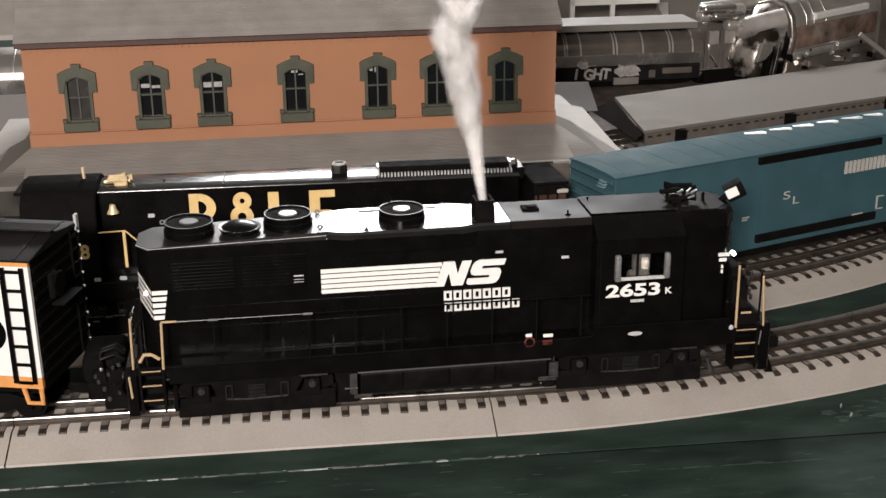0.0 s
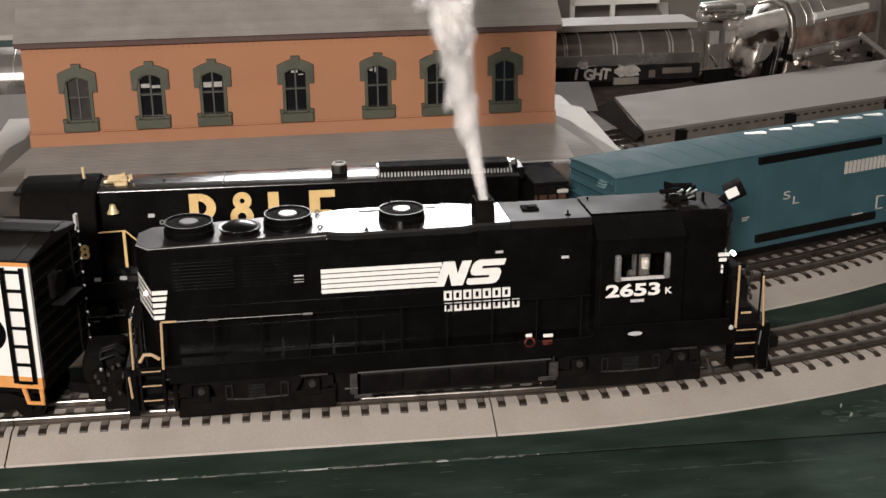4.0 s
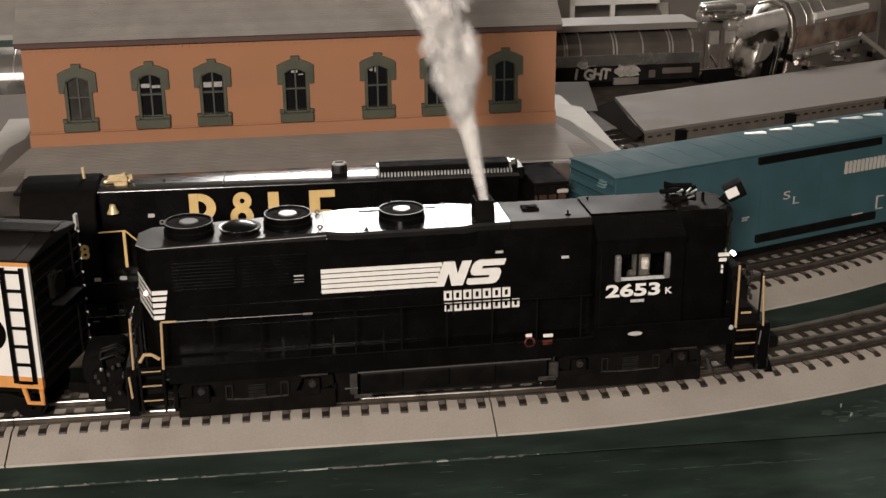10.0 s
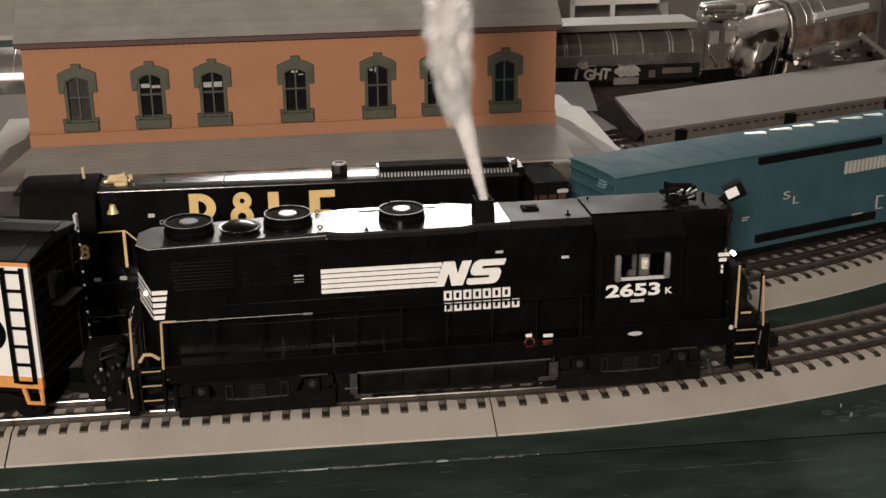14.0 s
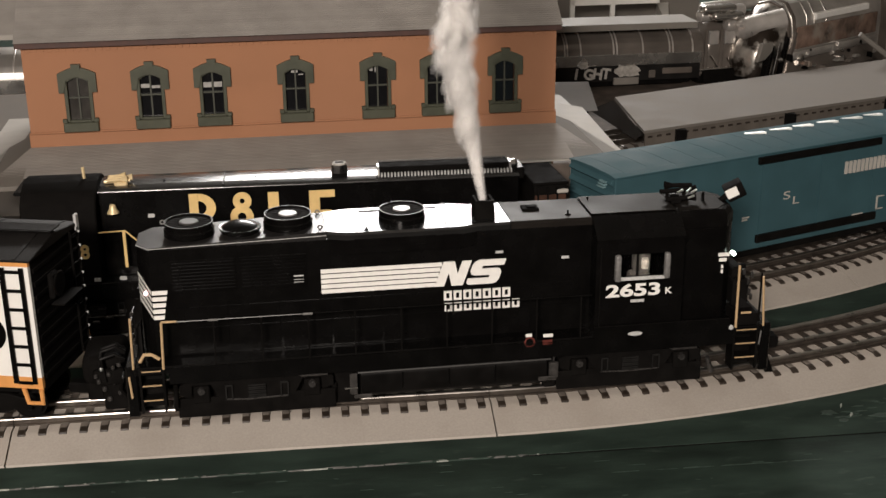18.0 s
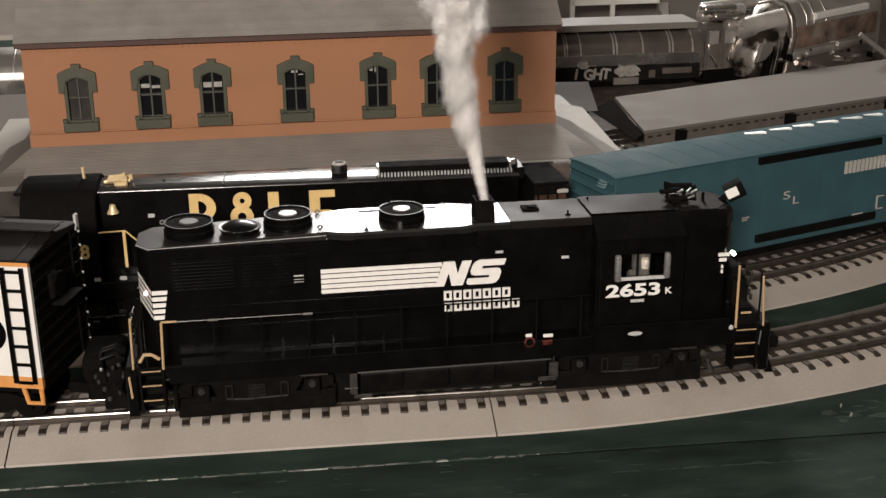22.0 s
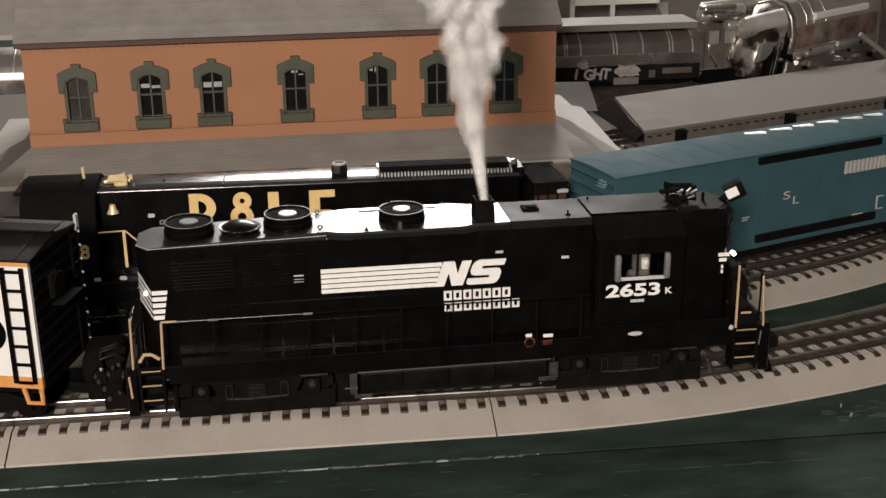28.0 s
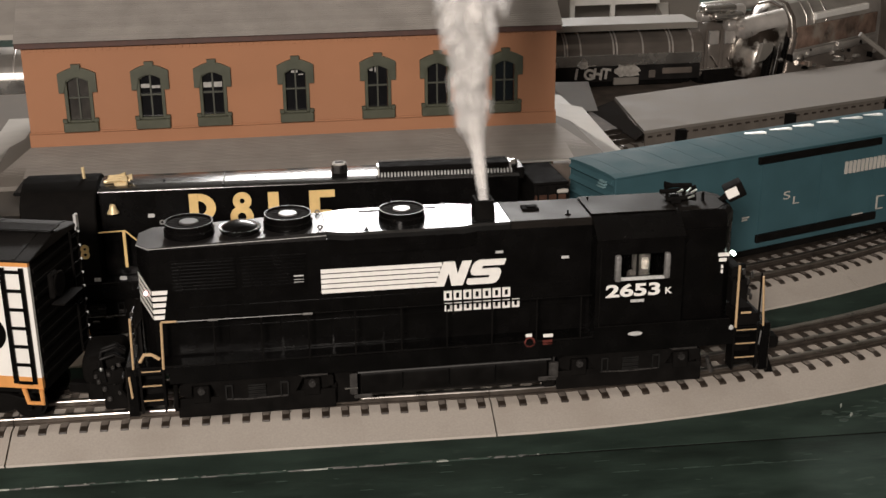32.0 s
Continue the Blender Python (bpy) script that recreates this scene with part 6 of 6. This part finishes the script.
for x, h in ((0.046, 1.22), (0.056, 1.26)):
    part("nose_arch", prism(bmesh.new(), [(a * 1.03, 0.0106 + (b - 0.010) * h) for a, b in prof_n[1:-1]], "x", x, x + 0.006, 0.0004), BROWNCAR, gc, "dark brown arch over the nose")
for x in (0.055, 0.085, 0.100, 0.125, 0.26):
    part("roof_hoop", prism(bmesh.new(), [(a * 1.02, 0.0106 + (b - 0.010) * 1.25) for a, b in prof_n[1:-1]], "x", x, x + 0.0022, 0.0003), CHROME, gc)
part("picture_panel", boxm(0.062, 0.235, -0.0330, -0.0300, 0.038, 0.064, 0.0012, 2), PANEL, gc, "brown and cream mottled picture panel")
part("lower_fairing", boxm(0.055, 0.235, -0.0350, -0.0290, 0.026, 0.036, 0.002, 2), DENTED, gc)
part("lower_skirt", boxm(0.040, 0.235, -0.0320, -0.0295, 0.002, 0.026, 0.001), SMOKED, gc)
clut = random.Random(8)
for k in range(26):
    x, z = clut.uniform(0.045, 0.225), clut.uniform(0.004, 0.032)
    w, h = clut.uniform(0.004, 0.016), clut.uniform(0.002, 0.006)
    part("skirt_fitting", prism(bmesh.new(), [(x, z), (x + w, z + clut.uniform(-0.003, 0.003)), (x + w * 0.9, z + h), (x + w * 0.2, z + h * clut.uniform(0.7, 1.4))], "y", -0.0385 + clut.uniform(-0.002, 0.003), -0.0310, 0.0006), clut.choice((CHROMEDULL, MATTBLACK, DENTED, SMOKED, MATTBLACK, PANEL)), gc)
part("shield_plate", prism(bmesh.new(), [(-0.0185, 0.0338), (-0.0100, 0.0544), (0.0104, 0.0526), (0.0090, 0.0429), (-0.0040, 0.0347)], "y", -0.0365, -0.0310, 0.0008), BOARDGREY, gc, "pale grey angled nose plate")
for x in (0.006, 0.020, 0.036, 0.050):
    part("nose_rib", tube(bmesh.new(), [(x, -0.0300, 0.012), (x + 0.012, -0.0305, 0.048)], 0.0020, 8), SMOKED if x in (0.020, 0.050) else CHROME, gc)
for x, z in ((0.004, 0.006), (0.022, 0.008), (0.030, 0.030)):
    part("front_lamp", lathe(bmesh.new(), [(0.0020, -0.038), (0.0034, -0.034), (0.0034, -0.030)], 14, (x, 0, z), "y"), CHROME, gc)
for k in range(4):
    x = 0.002 + 0.013 * k
    part("nose_fin", prism(bmesh.new(), [(x, 0.006), (x + 0.006, 0.006), (x + 0.014 + 0.002 * k, 0.046 + 0.004 * k), (x + 0.009 + 0.002 * k, 0.048 + 0.004 * k)], "y", -0.0340, -0.0250, 0.0006), (BLACK, CHROME, BLACK, SMOKED)[k], gc)
# the chrome roof's highlight, painted on as a white strip
part("roof_highlight", boxm(0.100, 0.215, -0.0318, -0.0255, 0.0682, 0.0762, 0.0010), WHITE, gc, "white strip drawn for the highlight on the chrome roof")
car_truck(gc, 0.10)
car_truck(gc, 0.22)
bm = cyl(bmesh.new(), (0.0463, -0.0400, 0.0640), (0.0960, -0.0480, 0.0745), 0.0125, 28)
cyl(bm, (0.0400, -0.0390, 0.0628), (0.0463, -0.0400, 0.0640), 0.0080, 28, 0.0125)
part("boiler_tube", bm, SILVER, nose_car, "bright silver boiler tube")
for x0, x1, z in ((-0.004, 0.040, 0.0830), (0.010, 0.050, 0.0740)):
    part("roof_cowl", boxm(x0, x1, -0.0400, -0.0220, z, z + 0.0100, 0.0045, 4), CHROMEDULL, nose_car, "rounded silver cowl")
part("lower_gear", boxm(0.000, 0.070, -0.0420, -0.0340, 0.0020, 0.0180, 0.003, 2), MATTBLACK, nose_car)
for x in (0.062, 0.071):
    part("drive_rod", tube(bmesh.new(), [(x, -0.0440, 0.052), (x - 0.010, -0.0450, 0.020)], 0.0034, 10), DENTED, nose_car)

post = thing("dark_corner_post", pose(0.650, 0.860, 0), "tall dark post behind the silver trains", "post")
part("shaft", boxm(-0.012, 0.06, -0.01, 0.03, 0.0, 0.12, 0.001), BROWNCAR, post)
part("brace", tube(bmesh.new(), [(-0.1090, -0.1400, 0.0632), (-0.0230, -0.1400, 0.0015)], 0.0030, 8), BOARDGREY, post, "pale slanting brace")
skel = thing("pale_building", pose(0.225, 0.950, 0.0, 0, 0, 3), "pale grey model building with open window frames", "building")
for x0, x1, z0, z1 in ((0.030, 0.036, 0.0, 0.10), (0.084, 0.090, 0.0, 0.10), (0.030, 0.150, 0.030, 0.046), (0.030, 0.150, 0.066, 0.10)):
    part("frame_bar", boxm(x0, x1, 0.0, 0.005, z0, z1, 0.0005), CREAM, skel, "cream window frame bar")
part("back_wall", boxm(-0.1, 0.24, 0.09, 0.095, 0.0, 0.16), GREYROOF, skel)
part("eave_slope", slab_on([(0.150, -0.015), (0.158, -0.015), (0.205, 0.12), (0.185, 0.12)], 0.0, 0.052), CREAM, skel)
dark = thing("dark_backdrop_board", pose(0.30, 1.55, 0), "dark brown board standing behind the silver trains", "board")
part("board", boxm(-0.9, 1.2, 0.0, 0.02, 0.0, 0.13, 0.002), BROWNCAR, dark)
wing = thing("grey_wing_roof", pose(0, 0, 0), "grey shingle roof of a wing behind the station", "roof")
part("roof_slab", prism(bmesh.new(), [(0.440, 0.1345), (0.440, 0.1372), (0.560, 0.2100), (0.560, 0.2070)], "x", -0.62, -0.295), SHINGLE, wing)
part("eave_board", boxm(-0.62, -0.295, 0.438, 0.4405, 0.1330, 0.1375, 0.0004), PALE, wing, "pale eave board")
for x in (-0.60, -0.305):
    part("post", boxm(x - 0.004, x + 0.004, 0.470, 0.478, 0.0, 0.1535, 0.0005), DARK, wing)
plat = thing("station_platform", pose(-0.2974, 0.3073, 0.0, 0, 0, 2.436), "low grey station platform under the canopy", "platform", kind="structure")
part("platform_deck", boxm(-0.35, 0.45, -0.085, 0.19, 0.0, 0.012, 0.0008), GREYROOF, plat)
soil = thing("brown_ground_strip", pose(0.10, 0.575, 0, 0, 0, 17.5), "dark brown ground cover between the platform and silver trains", "ground", kind="structure")
part("ground_sheet", boxm(0.045, 0.75, -0.055, 0.125, 0.0, 0.0020, 0.0004), SOIL, soil)
part("ground_sheet", boxm(0.050, 0.40, 0.125, 0.185, 0.0, 0.0016, 0.0004), SOIL, soil)
# black block added to darken below the second locomotive, then its pilot and fittings
part("dark_block", boxm(-0.2560, -0.1900, -0.0240, 0.0200, -0.0020, 0.0290, 0.0010), MATTBLACK, two)
part("pilot", boxm(-0.3010, -0.2900, -0.0285, 0.0285, 0.0020, 0.0330, 0.0008), MATTBLACK, two)
for x, z in ((-0.2330, 0.0110), (-0.2280, 0.0060), (-0.2200, 0.0085), (-0.2120, 0.0125), (-0.2240, 0.0150)):
    part("truck_fitting", boxm(x, x + 0.0050, -0.0262, -0.0236, z, z + 0.0022, 0.0006), SATIN, two)

# ---------------------------------------------------------------- smoke
SMOKE = bpy.data.materials.new("white_smoke")
SMOKE.use_nodes = True
nt = SMOKE.node_tree
nt.nodes.remove(nt.nodes["Principled BSDF"])
N, K = nt.nodes.new, nt.links.new
att = N("ShaderNodeAttribute")
att.attribute_name = "smoke_thickness"
co = N("ShaderNodeTexCoord")
no = N("ShaderNodeTexNoise")
no.inputs["Scale"].default_value, no.inputs["Detail"].default_value, no.inputs["Roughness"].default_value = 62, 2.5, 0.5
K(co.outputs["Object"], no.inputs["Vector"])
rg = N("ShaderNodeMapRange")
rg.inputs["From Min"].default_value, rg.inputs["From Max"].default_value = 0.38, 0.64
rg.inputs["To Min"].default_value, rg.inputs["To Max"].default_value = 0.55, 1.25
K(no.outputs["Fac"], rg.inputs["Value"])
mu = N("ShaderNodeMath")
mu.operation, mu.use_clamp = "MULTIPLY", True
K(att.outputs["Fac"], mu.inputs[0])
K(rg.outputs[0], mu.inputs[1])
df, tl, tp = N("ShaderNodeBsdfDiffuse"), N("ShaderNodeBsdfTranslucent"), N("ShaderNodeBsdfTransparent")
for b in (df, tl):
    b.inputs["Color"].default_value = (1.0, 0.98, 0.96, 1)
m1, m2 = N("ShaderNodeMixShader"), N("ShaderNodeMixShader")
m1.inputs[0].default_value = 0.32
K(df.outputs[0], m1.inputs[1])
K(tl.outputs[0], m1.inputs[2])
K(mu.outputs[0], m2.inputs[0])
K(tp.outputs[0], m2.inputs[1])
K(m1.outputs[0], m2.inputs[2])
K(m2.outputs[0], nt.nodes["Material Output"].inputs["Surface"])
scene.cycles.transparent_max_bounces = 48
scene.cycles.diffuse_bounces = 8

SHELLS = ((1.0, 0.07), (0.86, 0.13), (0.68, 0.24), (0.46, 0.40))


def wisp_mesh(name, a, c, seed, lump=0.45, cone=None, thick=1.0):
    """Nested lumpy shells, thin outside and denser within. cone: radii at the foot and the head of a jet."""
    bm = bmesh.new()
    dl = bm.verts.layers.float.new("smoke_thickness")
    off = Vector((seed * 7.3, seed * 3.1, seed * 1.7))
    for q, dens in SHELLS:
        geo = bmesh.ops.create_uvsphere(bm, u_segments=16, v_segments=20 if cone else 11, radius=1.0)
        for v in geo["verts"]:
            d = v.co.copy()
            k = 1 + lump * noise.noise(d * 1.6 + off) + 0.22 * noise.noise(d * 3.4 + off + Vector((q * 4, 0, 0)))
            if cone:
                f = (d.z + 1) / 2
                r = math.hypot(d.x, d.y) or 1e-6
                r0 = (cone[0] + (cone[1] - cone[0]) * f ** 1.15) * min(1.0, 6 * (1 - abs(d.z)) ** 0.5) * q * (1 + (k - 1) * 0.5 * f)
                v.co = Vector((d.x / r * r0, d.y / r * r0, d.z * c))
                v[dl] = dens * 1.05 * (1.0 - max(0.0, f - 0.45) / 0.55)
            else:
                v.co = Vector((d.x * a * k, d.y * a * k, d.z * c * k)) * q
                v[dl] = dens * thick
    for f in bm.faces:
        f.smooth = True
    me = bpy.data.meshes.new(name)
    bm.to_mesh(me)
    bm.free()
    me.materials.append(SMOKE)
    return me


rnd = random.Random(11)
CORE = [wisp_mesh("puff", 0.0068, 0.0160, s, 0.40) for s in range(6)]
SIDE = [wisp_mesh("wisp", 0.0054, 0.0125, 20 + s, 0.5) for s in range(6)]
BROAD = [wisp_mesh("wisp", 0.0064, 0.0120, 30 + s, 0.6, thick=0.75) for s in range(6)]
STACK = Vector((-0.0022, -0.0040, 0.1195))
plume = thing("smoke_plume", pose(STACK.x, STACK.y, STACK.z), "billowing white smoke rising from the locomotive's exhaust stack", "smoke")
JETS = []
for s in range(2):
    jet = new("smoke_jet", wisp_mesh("smoke_jet", 0, 0.046, 50 + s, 0.5, (0.0023, 0.0106)))
    jet.parent = plume
    JETS.append(jet)

# the column second by second: seconds, then sideways drift and half width in millimetres at four heights
LEVELS = (0.0515, 0.0686, 0.0855, 0.1016)
EARLY = [(0, -8, 8, -11, 11, -15, 15, -13, 12), (1, -7, 9, -13, 13, -10, 14, -15, 16), (2, -10, 8, -13, 10, -14, 13, -15, 17),
         (3, -11, 6, -12, 9, -15, 11, -17, 15), (6, -9, 8, -13, 10, -14, 11, -20, 15), (7, -9, 9, -11, 15, -13, 15, -16, 22),
         (8, -14, 7, -18, 8, -21, 10, -19, 19), (9, -10, 8, -16, 10, -19, 11, -21, 12), (10, -11, 8, -13, 14, -16, 18, -24, 16)]
MIDDLE = [(11, -11, 7, -13, 10, -17, 15, -19, 18), (12, -12, 8, -14, 11, -18, 12, -22, 12), (13, -11, 6, -12, 10, -14, 16, -21, 15),
          (14, -13, 10, -16, 13, -18, 15, -18, 17), (17, -11, 7, -13, 11, -14, 12, -18, 15), (18, -10, 7, -13, 10, -14, 14, -12, 12),
          (19, -10, 9, -12, 12, -14, 13, -16, 12), (20, -10, 9, -7, 13, -14, 15, -18, 14), (21, -10, 9, -9, 10, -10, 14, -12, 20)]
LATE = [(22, -10, 9, -13, 12, -12, 13, -14, 19), (23, -8, 10, -9, 12, -10, 14, -13, 22), (24, -6, 10, -11, 10, -9, 11, -8, 16),
        (25, -9, 9, -9, 12, -10, 14, -13, 18), (28, -7, 10, -8, 13, -3, 19, -10, 24), (29, -10, 9, -11, 12, -13, 15, -6, 18),
        (30, -6, 10, -5, 13, -1, 19, -7, 22), (31, -10, 10, -10, 14, -7, 23, -9, 21), (32, -6, 11, -4, 16, -5, 19, -5, 22)]
COLUMN = EARLY + MIDDLE + LATE
EVERY = 0.068
BORN = [-1.15 + EVERY * i for i in range(int(33.2 / EVERY))]


def drift(t, h):
    """Sideways place and half width, in metres, of the column at t seconds and a height over the stack."""
    lo = max((r for r in COLUMN if r[0] <= t + 1e-6), key=lambda r: r[0], default=COLUMN[0])
    hi = min((r for r in COLUMN if r[0] >= t - 1e-6), key=lambda r: r[0], default=COLUMN[-1])
    f = 0.0 if hi[0] == lo[0] else (t - lo[0]) / (hi[0] - lo[0])
    got = []
    for k in (1, 2):
        xs = [(lo[k + 2 * j] * (1 - f) + hi[k + 2 * j] * f) / 1000 for j in range(4)]
        if h <= LEVELS[0]:
            got.append(xs[0] * h / LEVELS[0])
            continue
        j = 0
        while j < 2 and h > LEVELS[j + 1]:
            j += 1
        q = min(1.6, (h - LEVELS[j]) / (LEVELS[j + 1] - LEVELS[j]))
        got.append(xs[j] + (xs[j + 1] - xs[j]) * q)
    return got


def height(tau):
    return 0.039 + 0.170 * tau - 0.018 * min(tau, 1.2) ** 2


def growth(h):
    return (max(h, 0.0) / 0.1) ** 1.2


def nature(te):
    """What the smoke let out at te will do: its drift and its half width for each unit of growth."""
    full = max(0, math.ceil(te + 0.02))
    h = height(max(0.03, full - te))
    if h > 0.118:
        h = 0.118
    x, w = drift(full, h)
    return x / growth(h), w / growth(h)


PUFFS = []
for te in BORN:
    p = new("puff", CORE[rnd.randrange(6)])
    p.parent = plume
    wide = nature(te)[1] > 0.0165
    kids = []
    for k in range(5 if wide else 4):
        w = new("wisp", (BROAD if wide else SIDE)[rnd.randrange(6)])
        w.parent = p
        kids.append(w)
    PUFFS.append((te, p, kids, 0.0070 if wide else 0.0052))


def motions():
    for j, jet in enumerate(JETS):
        rows = []
        for k in range(161):
            t = 0.2 * k
            x = drift(t, 0.0515)[0]
            rows.append((t, pose(x * 0.80, 0, 0.0435, 1.5 * math.sin(5 * t + j), math.degrees(math.atan2(x, 0.0515)) + 1.2 * math.sin(7.3 * t + 1 + 2 * j), 0)))
        walk(jet, rows)
    for te, p, kids, size in PUFFS:
        ax, aw = nature(te)
        spin = rnd.uniform(-50, 50)
        tilt = rnd.choice((-1, 1)) * rnd.uniform(4, 26)
        tip = rnd.uniform(-20, 20)
        sway = rnd.uniform(-0.004, 0.004)
        away = Vector((rnd.uniform(-0.6, 0.6), rnd.uniform(-0.4, 0.8), rnd.uniform(1.18, 1.26)))
        rows, sizes = [], []
        keep = [te + q for q in (0.0, 0.034, 0.15, 0.28, 0.42, 0.60, 0.85, 1.20, 2.2, 6.0)]
        keep = [t for t in keep if 0 <= t <= 32]
        if te > 0:
            keep.insert(0, 0.0)
        if te < 0 or not keep:
            keep.insert(0, 0.0)
        if keep[-1] < 32:
            keep.append(32.0)
        for t in keep:
            if rows and frame(t) <= frame(rows[-1][0]):
                continue
            tau = t - te
            if tau < 0.03:
                rows.append((t, pose(0, 0, -0.040)))
                sizes.append(0.0)
                continue
            h = height(min(tau, 1.2))
            g = growth(h)
            c = Vector((ax * g, sway * g, h))
            if tau > 1.2:
                c = c.lerp(away, min(1.0, (tau - 1.2) / 4.8))
            q = min(1.0, max(0.0, h - 0.039) / 0.085)
            rows.append((t, pose(c.x, c.y, c.z, tip * q, tilt * q, spin * q)))
            sizes.append(g)
        walk(p, rows)
        for k, w in enumerate(kids):
            turn = math.radians((10, 172, 95, 265, 205)[k] + rnd.uniform(-38, 38) - spin * 0.8)
            far = rnd.uniform(0.55, 1.0) if k < 2 or k == 4 else rnd.uniform(0.15, 0.75)
            up = rnd.uniform(-0.006, 0.006)
            rx, ry, rz = rnd.uniform(-30, 30), rnd.uniform(-32, 32), rnd.uniform(-60, 60)
            rows2 = []
            for (t, _), g in zip(rows, sizes):
                out = max(0.0, aw * g - size) * far
                q = min(1.0, g)
                rows2.append((t, pose(math.cos(turn) * out, math.sin(turn) * out * 0.8, up * q, rx * q, ry * q, rz * q)))
            walk(w, rows2)


motions()
